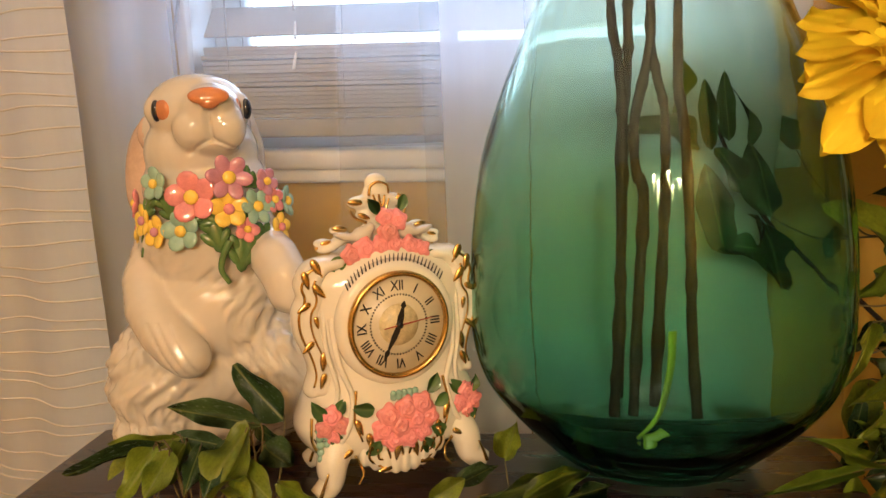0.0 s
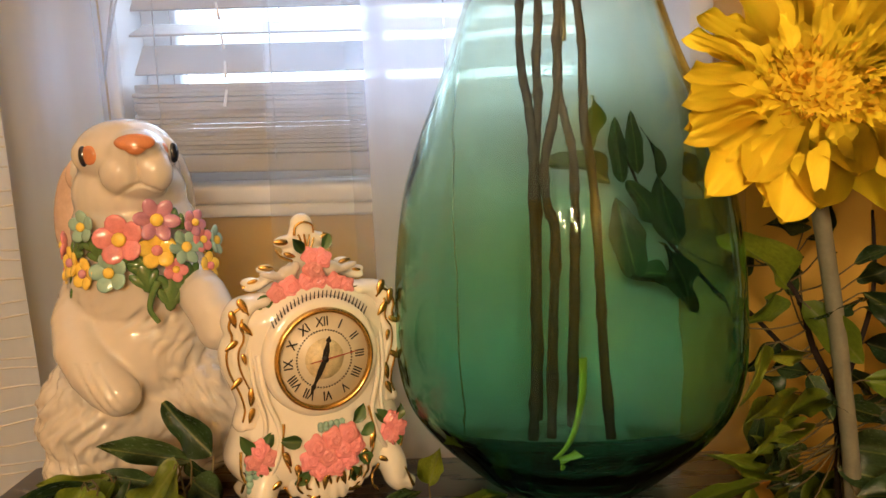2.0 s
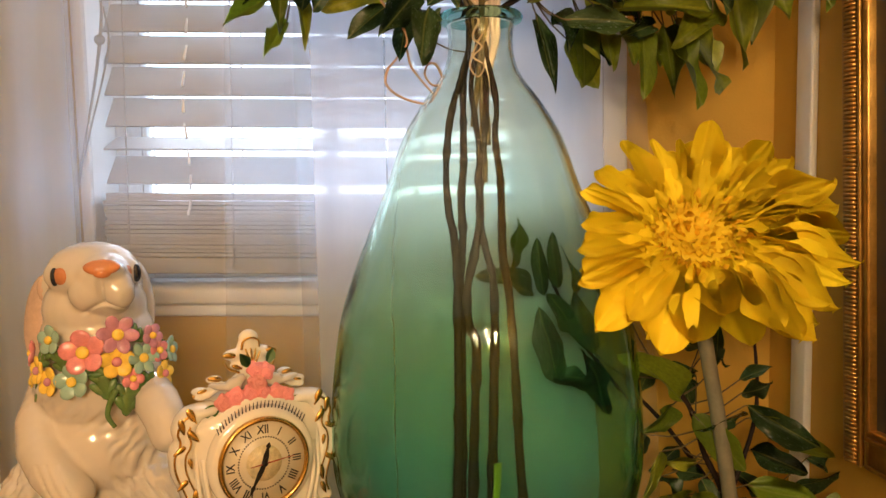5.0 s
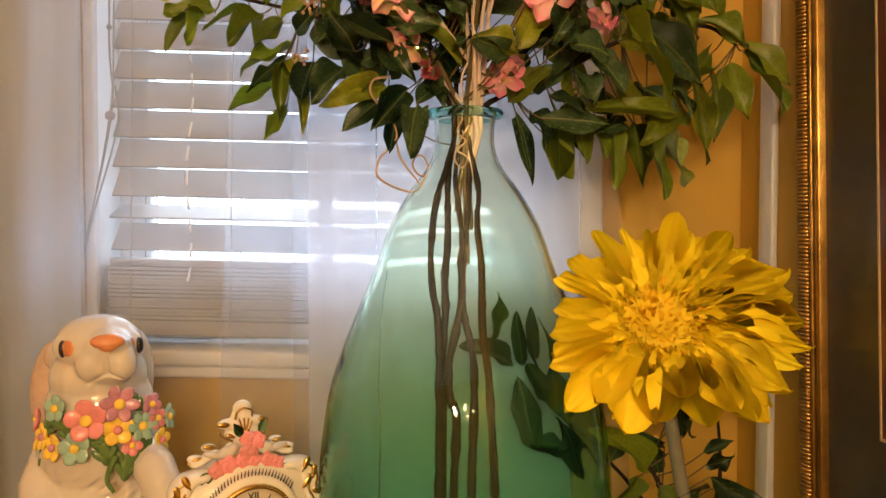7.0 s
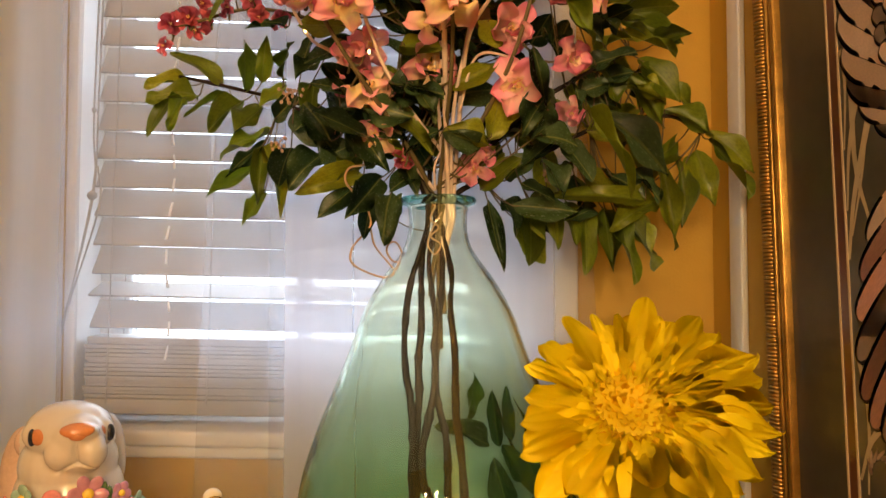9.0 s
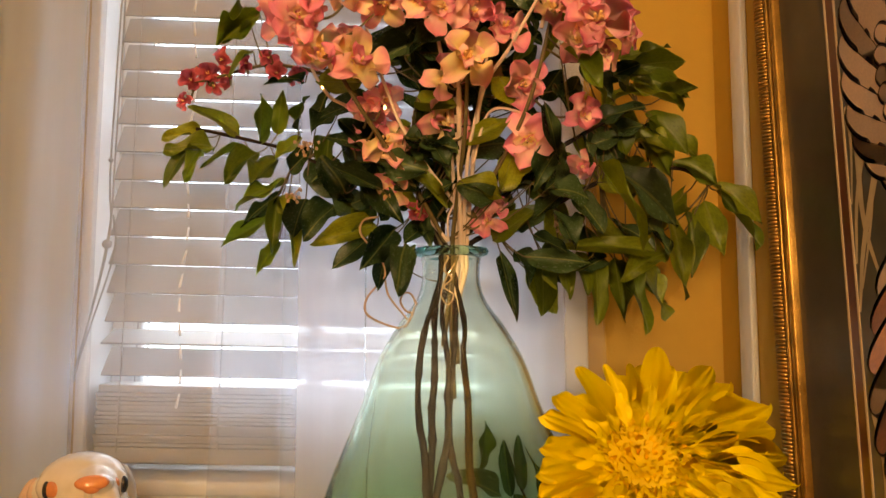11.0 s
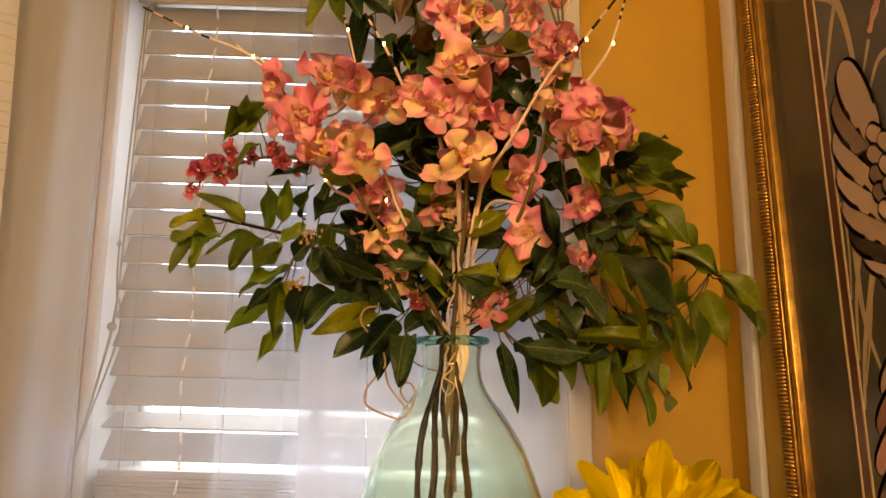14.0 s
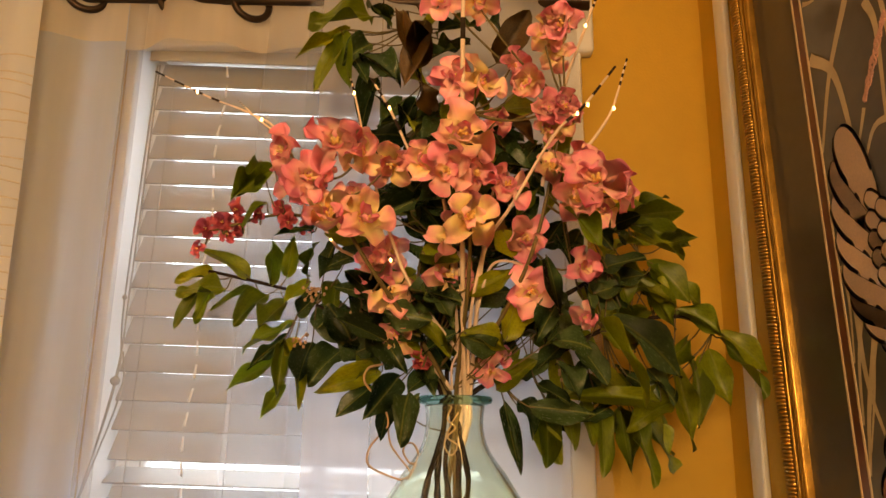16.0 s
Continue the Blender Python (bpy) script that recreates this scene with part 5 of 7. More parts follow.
TIPS = [(0.042, 0.045, 0.117, 0.036, 0), (0.008, 0.048, 0.098, 0.020, 0), (-0.024, 0.042, 0.098, 0.022, 0), (-0.060, 0.030, 0.096, 0.034, 0), (-0.090, 0.015, 0.067, 0.036, 1), (-0.109, 0.000, 0.048, 0.034, 1),
        (-0.122, -0.030, -0.004, 0.034, 1), (-0.127, -0.045, -0.032, 0.040, 1), (-0.116, -0.050, -0.082, 0.034, 2), (-0.088, -0.058, -0.072, 0.034, 2), (-0.056, -0.055, -0.105, 0.042, 2),
        (-0.028, -0.060, -0.094, 0.044, 2), (0.000, -0.062, -0.070, 0.040, 2), (0.032, -0.056, -0.100, 0.046, 2), (0.062, -0.054, -0.088, 0.042, 2), (0.085, -0.050, -0.098, 0.042, 2),
        (0.103, -0.045, -0.100, 0.038, 1), (0.122, -0.038, -0.066, 0.038, 1), (0.136, -0.028, -0.074, 0.034, 1), (0.156, -0.018, -0.050, 0.030, 1), (0.172, -0.010, -0.032, 0.026, 1),
        (0.168, 0.000, -0.003, 0.024, 0), (0.160, 0.008, 0.026, 0.032, 0), (0.158, 0.015, 0.051, 0.044, 1), (0.135, 0.025, 0.058, 0.034, 0), (0.120, 0.030, 0.075, 0.036, 1), (0.104, 0.040, 0.094, 0.032, 0), (0.074, 0.045, 0.088, 0.030, 0)]
for x, y, z, wide, kind in TIPS:
    petal((x, y, z), wide * (1.12 if z < 0 else 0.92), kind)
# a second whorl behind the first fills its gaps; short petals stand round the disc
for (x, y, z, w, kind), (x2, y2, z2, w2, k2) in zip(TIPS, TIPS[1:] + TIPS[:1]):
    mid = Vector((x + x2, y + y2, z + z2)) * 0.5 - FN * rnd.uniform(0.004, 0.010)
    petal(mid, rnd.uniform(0.028, 0.038), 1, 0.030, -0.005, rnd.uniform(0.80, 0.98))
for x, y, z, w, kind in TIPS[::2]:
    petal(Vector((x, y, z)) + FN * rnd.uniform(0.001, 0.006), rnd.uniform(0.020, 0.028), 1, 0.034, 0.006, rnd.uniform(0.42, 0.66))
for x, y, z, w, kind in TIPS[1::2]:
    petal(Vector((x, y, z)) + FN * rnd.uniform(0.006, 0.014), rnd.uniform(0.014, 0.020), 1, 0.036, 0.008, rnd.uniform(0.22, 0.36))
FLORET = mesh_of(blade(1, 1, 0.3, 0.35, 0.12, 1, blunt=1, nu=6, nv=2, thick=0.03), DISCY)
for k in range(110):
    r = 0.047 * math.sqrt((k + 0.5) / 110)
    a = k * 2.39996
    d = Vector((math.cos(a), math.sin(a), 0))
    tall = rnd.uniform(0.008, 0.015) * (0.45 + 14 * r)
    b = d * r + Vector((0, 0, 0.001 + 0.08 * r))
    part("floret", FLORET, DISCY, head, m=span(b, b + (d * 0.5 + Vector((rnd.uniform(-.4, .4), rnd.uniform(-.4, .4), 1))).normalized() * tall, -d, rnd.uniform(0.005, 0.011)))
bm = bmesh.new()
tube(bm, [FC - FN * 0.016, (0.412, 0.600, 0.985), (0.425, 0.602, 0.93), (0.452, 0.604, 0.784), (0.475, 0.61, 0.62), (0.49, 0.62, 0.3), (0.495, 0.62, 0.0)], 0.0072, 0.0085, n=50, sides=12, knots=0.02)
part("stem", bm, GSTEM, gerbera)


# ---- bouquet ----
def leaf_meshes(material, count=6, **k):
    return [mesh_of(blade(1, 1.0, 0.10 + 0.05 * (i % 3), 0.06 + 0.09 * (i % 4), 0.05 + 0.05 * (i % 3), 1, nu=14, nv=4, seed=i * 3.1, thick=0.010, lance=0.62 + 0.16 * (i % 3), bend=0.16 * math.sin(i * 2.2),
                          twist=0.35 * math.sin(i * 1.7), **k), material) for i in range(count)]


M, L, D, B = leaf_meshes(LEAFM), leaf_meshes(LEAFL), leaf_meshes(LEAFD), leaf_meshes(LEAFB)
PETAL_SHAPES = [(0.10, 1.0), (0.32, 2.0), (-0.18, 3.0), (0.45, 4.4)]
PK, PE, RD = ([mesh_of(blade(1, 0.92, 0.24, a, 0.20, 1, blunt=1, nu=12, nv=5, seed=s, thick=0.010, bend=0.10 * math.sin(s * 2)), m) for a, s in PETAL_SHAPES] for m in (ORCHID, PEACH, REDP))
rnd = random.Random(11)


def branch(label, pts, rest=False):
    ob = thing("leafy_branch" if not rest else "leaf_garland", label, "foliage", "leafy branches")
    bm = bmesh.new()
    tube(bm, pts, 0.0054 if not rest else 0.0025, 0.0020, n=90, sides=8, knots=0.22)
    part("stem", bm, STEMM, ob)
    ob["line"] = [c for p in smooth_line(pts, 40) for c in p]
    return ob


def branch_twig(ob, pts):
    bm = bmesh.new()
    tube(bm, pts, 0.003, 0.0015, n=20, sides=6, knots=0.08)
    part("side_twig", bm, STEMM, ob)


def leaf(ob, base, tip, width, kind):
    """A leaf on its own short stalk, which meets the nearest stretch of the branch."""
    base, tip = Vector(base), Vector(tip)
    face = (rnd.uniform(-0.5, 0.5), -1, rnd.uniform(0.0, 0.9))
    it = part("leaf", rnd.choice(kind), None, ob, m=span(base, tip, face, width * 1.06, (tip - base).length * 1.06))
    flat = ob.get("line")
    if flat:
        pts = [Vector(flat[i : i + 3]) for i in range(0, len(flat), 3)]
        pts = [p for p in pts if p.z > 0.69] or pts
        near = min(pts, key=lambda p: (p - base).length + 0.6 * max(0, (base - p).dot((tip - base).normalized()) * -1))
        gap = (near - base).length
        if gap < 0.16:
            mid = near.lerp(base, 0.5) + Vector((0, 0, -0.08 * gap))
            bm = bmesh.new()
            tube(bm, [near, mid, base, base.lerp(tip, 0.12)], 0.0010, 0.0007, n=8, sides=5)
            part("stalk", bm, TWIGG, ob)


def orchid_stem(label, pts):
    ob = thing("orchid_spray", label, "flower", "silk flower sprays")
    bm = bmesh.new()
    tube(bm, pts, 0.0036, 0.0016, n=40, sides=7, knots=0.06)
    part("stem", bm, TWIGG, ob)
    ob["line"] = [c for p in smooth_line(pts, 40) for c in p]
    return ob


ANTHER = mesh_of(tube(tube(tube(bmesh.new(), [(0, 0, 0), (0.05, 0, 0.25), (0.1, 0.02, 0.42)], 0.03, 0.05, n=5, sides=6), [(0, 0, 0), (-0.06, 0.04, 0.22), (-0.1, 0.06, 0.4)], 0.03, 0.05, n=5, sides=6),
                      [(0, 0, 0), (0.0, -0.06, 0.25), (0.02, -0.12, 0.38)], 0.03, 0.05, n=5, sides=6), PEACH)


def blossom(ob, c, r, kind):
    """A five-petalled silk bloom with a lip and stamens, facing roughly into the room, on a stalk from its spray."""
    c, r = Vector(c), r * 1.10
    n = Vector((rnd.uniform(-0.7, 0.7) + (c.x - 0.2) * 1.5, -1, rnd.uniform(-0.5, 0.45))).normalized()
    turn = Matrix.Translation(c) @ n.to_track_quat("Z", "Y").to_matrix().to_4x4() @ pose(0, 0, 0, 0, 0, rnd.uniform(0, 72))
    it = thing("blossom", "", "", m=turn)
    for key in ("label", "category"):
        if key in it:
            del it[key]
    it.parent = ob
    bm = bmesh.new()
    ball(bm, (0, 0, 0), (r * 0.14, r * 0.14, r * 0.12), 10, 7)
    part("heart", bm, kind[0].materials[0], it)
    for k in range(5 if kind is not RD else 5):
        a = 2 * math.pi * k / 5 + rnd.uniform(-0.22, 0.22)
        lift = radians(rnd.uniform(2, 48))
        d = Vector((math.cos(a), math.sin(a), 0))
        out = d * math.cos(lift) + Vector((0, 0, math.sin(lift)))
        up = Vector((0, 0, 1)) * math.cos(lift) - d * math.sin(lift)
        b = d * r * 0.06
        part("petal", rnd.choice(kind), None, it, m=span(b, b + out * r * rnd.uniform(0.95, 1.25), up, r * rnd.uniform(0.85, 1.10)))
    for k in range(3 if kind is not RD else 0):
        a = 2 * math.pi * k / 3 + rnd.uniform(-0.4, 0.4)
        lift = radians(rnd.uniform(45, 72))
        d = Vector((math.cos(a), math.sin(a), 0))
        out = d * math.cos(lift) + Vector((0, 0, math.sin(lift)))
        up = Vector((0, 0, 1)) * math.cos(lift) - d * math.sin(lift)
        part("inner_petal", rnd.choice(rnd.choice((PK, PE))), None, it, m=span(d * r * 0.04, d * r * 0.04 + out * r * rnd.uniform(0.5, 0.75), up, r * rnd.uniform(0.5, 0.7)))
    part("stamen", ANTHER, None, it, m=Matrix.Diagonal((r, r, r, 1)))
    flat = ob["line"]
    pts = [Vector(flat[i : i + 3]) for i in range(0, len(flat), 3)]
    near = min((p for p in pts if p.z > 1.27), key=lambda p: (p - c).length)
    bm = bmesh.new()
    back = c - n * r * 0.1
    tube(bm, [near, near.lerp(back, 0.5) + Vector((0, 0, -0.012)), back], 0.0014, 0.0011, n=10, sides=6)
    part("stalk", bm, TWIGG, ob)


def twig(pts, r0, r1, bulbs):
    if pts[0][2] < 1.26:
        pts = [(0.209 + 0.3 * (pts[0][0] - 0.214), 0.663, 1.198), (0.211 + 0.5 * (pts[0][0] - 0.214), 0.662, 1.222)] + pts
    ob = thing("birch_twig", "pale birch twig with tiny warm lights in the bouquet", "twig", "lit birch twigs")
    bm = bmesh.new()
    tube(bm, pts, r0, r1, n=40, sides=8, knots=0.10)
    part("twig", bm, TWIGW, ob)
    line = smooth_line(pts, 40)
    for k in (33, 35, 37, 39):
        bm = bmesh.new()
        tube(bm, [line[k], line[k].lerp(line[k + 1], 0.5), line[k + 1]], (r0 + (r1 - r0) * k / 40) * 1.15, n=3, sides=7)
        part("bark_band", bm, STEMM, ob, "dark flaked bark band")
    for b in bulbs:
        bm = bmesh.new()
        ball(bm, b, (0.0015, 0.0015, 0.0025), 10, 7)
        part("light", bm, BULB, ob, "tiny lit warm bulb")



spray = branch("green leafy spray reaching out beside the blind", [(0.166, 0.655, 0.712), (0.171, 0.655, 0.793), (0.173, 0.656, 0.878), (0.173, 0.657, 0.969), (0.174, 0.658, 1.000), (0.171, 0.660, 1.045), (0.166, 0.660, 1.069), (0.164, 0.660, 1.109), (0.167, 0.660, 1.154), (0.174, 0.660, 1.187), (0.181, 0.660, 1.207), (0.190, 0.660, 1.270), (0.147, 0.700, 1.346), (0.061, 0.740, 1.393), (-0.032, 0.780, 1.423), (-0.117, 0.790, 1.442)])
leaf(spray, (-0.061, 0.790, 1.433), (-0.113, 0.760, 1.472), 0.028, M)
leaf(spray, (-0.104, 0.800, 1.433), (-0.152, 0.770, 1.430), 0.016, M)
leaf(spray, (-0.094, 0.800, 1.420), (-0.149, 0.770, 1.415), 0.021, M)
leaf(spray, (-0.131, 0.810, 1.418), (-0.153, 0.780, 1.372), 0.020, M)
leaf(spray, (-0.112, 0.800, 1.419), (-0.128, 0.770, 1.377), 0.018, L)
leaf(spray, (-0.051, 0.790, 1.419), (-0.103, 0.760, 1.398), 0.019, M)
leaf(spray, (-0.034, 0.780, 1.423), (-0.029, 0.750, 1.476), 0.023, M)
leaf(spray, (-0.011, 0.770, 1.433), (-0.003, 0.740, 1.479), 0.021, L)
leaf(spray, (-0.034, 0.780, 1.411), (-0.073, 0.750, 1.372), 0.026, M)
leaf(spray, (0.000, 0.780, 1.369), (-0.057, 0.750, 1.345), 0.021, L)
leaf(spray, (-0.010, 0.770, 1.399), (-0.038, 0.740, 1.363), 0.032, M)
leaf(spray, (0.020, 0.760, 1.427), (-0.007, 0.730, 1.395), 0.021, L)
leaf(spray, (-0.008, 0.780, 1.354), (-0.051, 0.750, 1.314), 0.018, D)
leaf(spray, (-0.015, 0.780, 1.327), (-0.072, 0.750, 1.287), 0.023, L)
leaf(spray, (-0.009, 0.770, 1.350), (-0.011, 0.740, 1.279), 0.021, M)
leaf(spray, (-0.007, 0.780, 1.293), (-0.029, 0.750, 1.251), 0.018, L)
leaf(spray, (-0.009, 0.770, 1.350), (0.021, 0.740, 1.273), 0.023, M)
leaf(spray, (0.018, 0.750, 1.430), (0.024, 0.720, 1.468), 0.018, M)
leaf(spray, (0.008, 0.750, 1.381), (0.034, 0.720, 1.403), 0.031, D)

dark_spray = branch("dark green leafy spray low over the vase", [(0.186, 0.660, 0.712), (0.189, 0.655, 0.835), (0.193, 0.655, 0.923), (0.186, 0.655, 0.948), (0.184, 0.657, 0.985), (0.194, 0.660, 1.030), (0.200, 0.660, 1.068), (0.198, 0.660, 1.102), (0.200, 0.660, 1.128), (0.196, 0.660, 1.165), (0.192, 0.660, 1.201), (0.198, 0.655, 1.270), (0.158, 0.660, 1.329), (0.091, 0.680, 1.357), (0.034, 0.700, 1.386)])
leaf(dark_spray, (0.029, 0.740, 1.344), (0.014, 0.710, 1.304), 0.037, D)
leaf(dark_spray, (0.068, 0.720, 1.334), (0.030, 0.690, 1.294), 0.033, D)
leaf(dark_spray, (0.060, 0.700, 1.349), (0.100, 0.670, 1.329), 0.025, D)
leaf(dark_spray, (0.032, 0.720, 1.386), (0.070, 0.690, 1.346), 0.036, D)
leaf(dark_spray, (0.117, 0.680, 1.304), (0.046, 0.650, 1.281), 0.029, M)
leaf(dark_spray, (0.106, 0.680, 1.288), (0.073, 0.650, 1.256), 0.023, D)
leaf(dark_spray, (0.136, 0.660, 1.297), (0.101, 0.630, 1.252), 0.034, D)
leaf(dark_spray, (0.148, 0.650, 1.280), (0.135, 0.620, 1.227), 0.029, D)
leaf(dark_spray, (0.125, 0.660, 1.280), (0.121, 0.630, 1.234), 0.019, D)
leaf(dark_spray, (0.107, 0.640, 1.355), (0.138, 0.610, 1.303), 0.029, D)
leaf(dark_spray, (0.150, 0.630, 1.376), (0.188, 0.600, 1.321), 0.022, M)
leaf(dark_spray, (0.058, 0.720, 1.423), (0.054, 0.690, 1.367), 0.022, M)
leaf(dark_spray, (0.071, 0.720, 1.454), (0.038, 0.690, 1.421), 0.028, D)
leaf(dark_spray, (0.082, 0.680, 1.404), (0.103, 0.650, 1.352), 0.028, D)
leaf(dark_spray, (0.042, 0.730, 1.442), (0.054, 0.700, 1.471), 0.026, D)
leaf(dark_spray, (0.065, 0.720, 1.393), (0.039, 0.690, 1.359), 0.030, D)
leaf(dark_spray, (0.097, 0.700, 1.321), (0.068, 0.670, 1.345), 0.029, D)
leaf(dark_spray, (0.109, 0.690, 1.328), (0.086, 0.660, 1.302), 0.029, M)
leaf(dark_spray, (0.163, 0.660, 1.311), (0.176, 0.630, 1.279), 0.024, D)
leaf(dark_spray, (0.179, 0.660, 1.304), (0.150, 0.630, 1.290), 0.028, D)
leaf(dark_spray, (0.172, 0.670, 1.348), (0.193, 0.640, 1.306), 0.024, D)
leaf(dark_spray, (0.142, 0.670, 1.257), (0.157, 0.640, 1.272), 0.020, D)
leaf(dark_spray, (0.084, 0.720, 1.351), (0.058, 0.690, 1.380), 0.025, D)
leaf(dark_spray, (0.103, 0.700, 1.379), (0.082, 0.670, 1.406), 0.029, D)
leaf(dark_spray, (0.124, 0.680, 1.348), (0.098, 0.650, 1.375), 0.030, D)
leaf(dark_spray, (0.156, 0.670, 1.328), (0.134, 0.640, 1.355), 0.028, D)

right_spray = branch("broad green leafy spray in front of the ochre wall", [(0.246, 0.655, 0.708), (0.239, 0.655, 0.801), (0.236, 0.655, 0.875), (0.230, 0.656, 0.972), (0.224, 0.660, 1.020), (0.223, 0.660, 1.061), (0.222, 0.660, 1.102), (0.218, 0.660, 1.136), (0.217, 0.660, 1.159), (0.219, 0.660, 1.181), (0.214, 0.660, 1.270), (0.307, 0.650, 1.318), (0.390, 0.645, 1.360), (0.475, 0.640, 1.375), (0.517, 0.640, 1.355)])
leaf(right_spray, (0.337, 0.530, 1.352), (0.375, 0.490, 1.278), 0.012, L)
leaf(right_spray, (0.373, 0.600, 1.367), (0.458, 0.570, 1.317), 0.033, D)
leaf(right_spray, (0.477, 0.650, 1.385), (0.521, 0.620, 1.352), 0.032, M)
leaf(right_spray, (0.529, 0.650, 1.359), (0.584, 0.620, 1.322), 0.023, M)
leaf(right_spray, (0.538, 0.660, 1.352), (0.577, 0.630, 1.285), 0.027, L)
leaf(right_spray, (0.521, 0.660, 1.339), (0.528, 0.630, 1.274), 0.038, M)
leaf(right_spray, (0.493, 0.650, 1.325), (0.500, 0.620, 1.252), 0.021, M)
leaf(right_spray, (0.470, 0.650, 1.323), (0.480, 0.620, 1.223), 0.032, M)
leaf(right_spray, (0.469, 0.650, 1.275), (0.402, 0.620, 1.247), 0.033, M)
leaf(right_spray, (0.443, 0.630, 1.272), (0.337, 0.600, 1.280), 0.025, M)
leaf(right_spray, (0.420, 0.660, 1.262), (0.463, 0.630, 1.203), 0.018, M)
leaf(right_spray, (0.417, 0.660, 1.260), (0.433, 0.630, 1.182), 0.026, L)
leaf(right_spray, (0.404, 0.660, 1.262), (0.401, 0.630, 1.199), 0.027, M)
leaf(right_spray, (0.383, 0.670, 1.266), (0.376, 0.640, 1.191), 0.024, M)
leaf(right_spray, (0.360, 0.670, 1.274), (0.364, 0.640, 1.225), 0.019, M)
leaf(right_spray, (0.313, 0.660, 1.273), (0.307, 0.630, 1.202), 0.032, M)
leaf(right_spray, (0.341, 0.670, 1.265), (0.338, 0.640, 1.223), 0.020, M)
leaf(right_spray, (0.257, 0.640, 1.272), (0.267, 0.610, 1.197), 0.018, D)
leaf(right_spray, (0.274, 0.640, 1.270), (0.288, 0.610, 1.240), 0.025, D)
leaf(right_spray, (0.249, 0.640, 1.283), (0.285, 0.610, 1.315), 0.028, M)
leaf(right_spray, (0.294, 0.630, 1.290), (0.323, 0.600, 1.271), 0.021, D)
leaf(right_spray, (0.432, 0.640, 1.311), (0.452, 0.610, 1.273), 0.032, D)
leaf(right_spray, (0.341, 0.620, 1.338), (0.365, 0.590, 1.293), 0.031, D)
leaf(right_spray, (0.316, 0.620, 1.316), (0.332, 0.590, 1.277), 0.029, D)
leaf(right_spray, (0.467, 0.660, 1.300), (0.430, 0.630, 1.343), 0.029, M)
leaf(right_spray, (0.497, 0.660, 1.348), (0.455, 0.630, 1.319), 0.025, M)
leaf(right_spray, (0.410, 0.650, 1.303), (0.440, 0.620, 1.285), 0.025, D)
leaf(right_spray, (0.390, 0.660, 1.266), (0.350, 0.630, 1.249), 0.021, D)
leaf(right_spray, (0.283, 0.660, 1.297), (0.302, 0.630, 1.328), 0.025, D)
leaf(right_spray, (0.338, 0.650, 1.343), (0.295, 0.620, 1.311), 0.025, D)

upper_spray = branch("dense dark green spray above the side wall", [(0.209, 0.668, 0.720), (0.212, 0.660, 0.876), (0.214, 0.660, 0.947), (0.212, 0.660, 1.000), (0.204, 0.660, 1.033), (0.200, 0.664, 1.068), (0.204, 0.664, 1.125), (0.207, 0.662, 1.164), (0.208, 0.660, 1.204), (0.207, 0.668, 1.270), (0.298, 0.640, 1.370), (0.359, 0.630, 1.412), (0.429, 0.640, 1.452)])
leaf(upper_spray, (0.444, 0.650, 1.446), (0.491, 0.620, 1.404), 0.030, M)
leaf(upper_spray, (0.468, 0.660, 1.467), (0.497, 0.630, 1.475), 0.025, M)
leaf(upper_spray, (0.377, 0.640, 1.430), (0.422, 0.610, 1.442), 0.028, D)
leaf(upper_spray, (0.420, 0.640, 1.406), (0.459, 0.610, 1.390), 0.036, M)
leaf(upper_spray, (0.388, 0.650, 1.413), (0.431, 0.620, 1.426), 0.029, D)
leaf(upper_spray, (0.293, 0.570, 1.429), (0.300, 0.540, 1.362), 0.020, D)
leaf(upper_spray, (0.312, 0.600, 1.379), (0.283, 0.570, 1.340), 0.027, D)
leaf(upper_spray, (0.329, 0.610, 1.361), (0.297, 0.580, 1.334), 0.020, D)
leaf(upper_spray, (0.345, 0.600, 1.402), (0.348, 0.570, 1.365), 0.017, D)
leaf(upper_spray, (0.436, 0.640, 1.382), (0.385, 0.610, 1.356), 0.028, M)
leaf(upper_spray, (0.393, 0.660, 1.451), (0.420, 0.630, 1.471), 0.025, M)
leaf(upper_spray, (0.421, 0.660, 1.503), (0.490, 0.630, 1.514), 0.028, M)
leaf(upper_spray, (0.425, 0.660, 1.496), (0.496, 0.630, 1.474), 0.026, M)
leaf(upper_spray, (0.436, 0.670, 1.511), (0.468, 0.640, 1.530), 0.023, M)
leaf(upper_spray, (0.428, 0.660, 1.481), (0.482, 0.630, 1.452), 0.029, M)
leaf(upper_spray, (0.393, 0.660, 1.488), (0.427, 0.630, 1.499), 0.024, D)
leaf(upper_spray, (0.299, 0.530, 1.476), (0.337, 0.500, 1.422), 0.025, L)
leaf(upper_spray, (0.300, 0.580, 1.599), (0.303, 0.550, 1.490), 0.028, M)
leaf(upper_spray, (0.318, 0.580, 1.491), (0.381, 0.550, 1.455), 0.027, D)
leaf(upper_spray, (0.354, 0.620, 1.493), (0.376, 0.590, 1.449), 0.027, D)
leaf(upper_spray, (0.407, 0.670, 1.518), (0.440, 0.640, 1.520), 0.024, M)
leaf(upper_spray, (0.320, 0.620, 1.466), (0.334, 0.590, 1.419), 0.027, D)

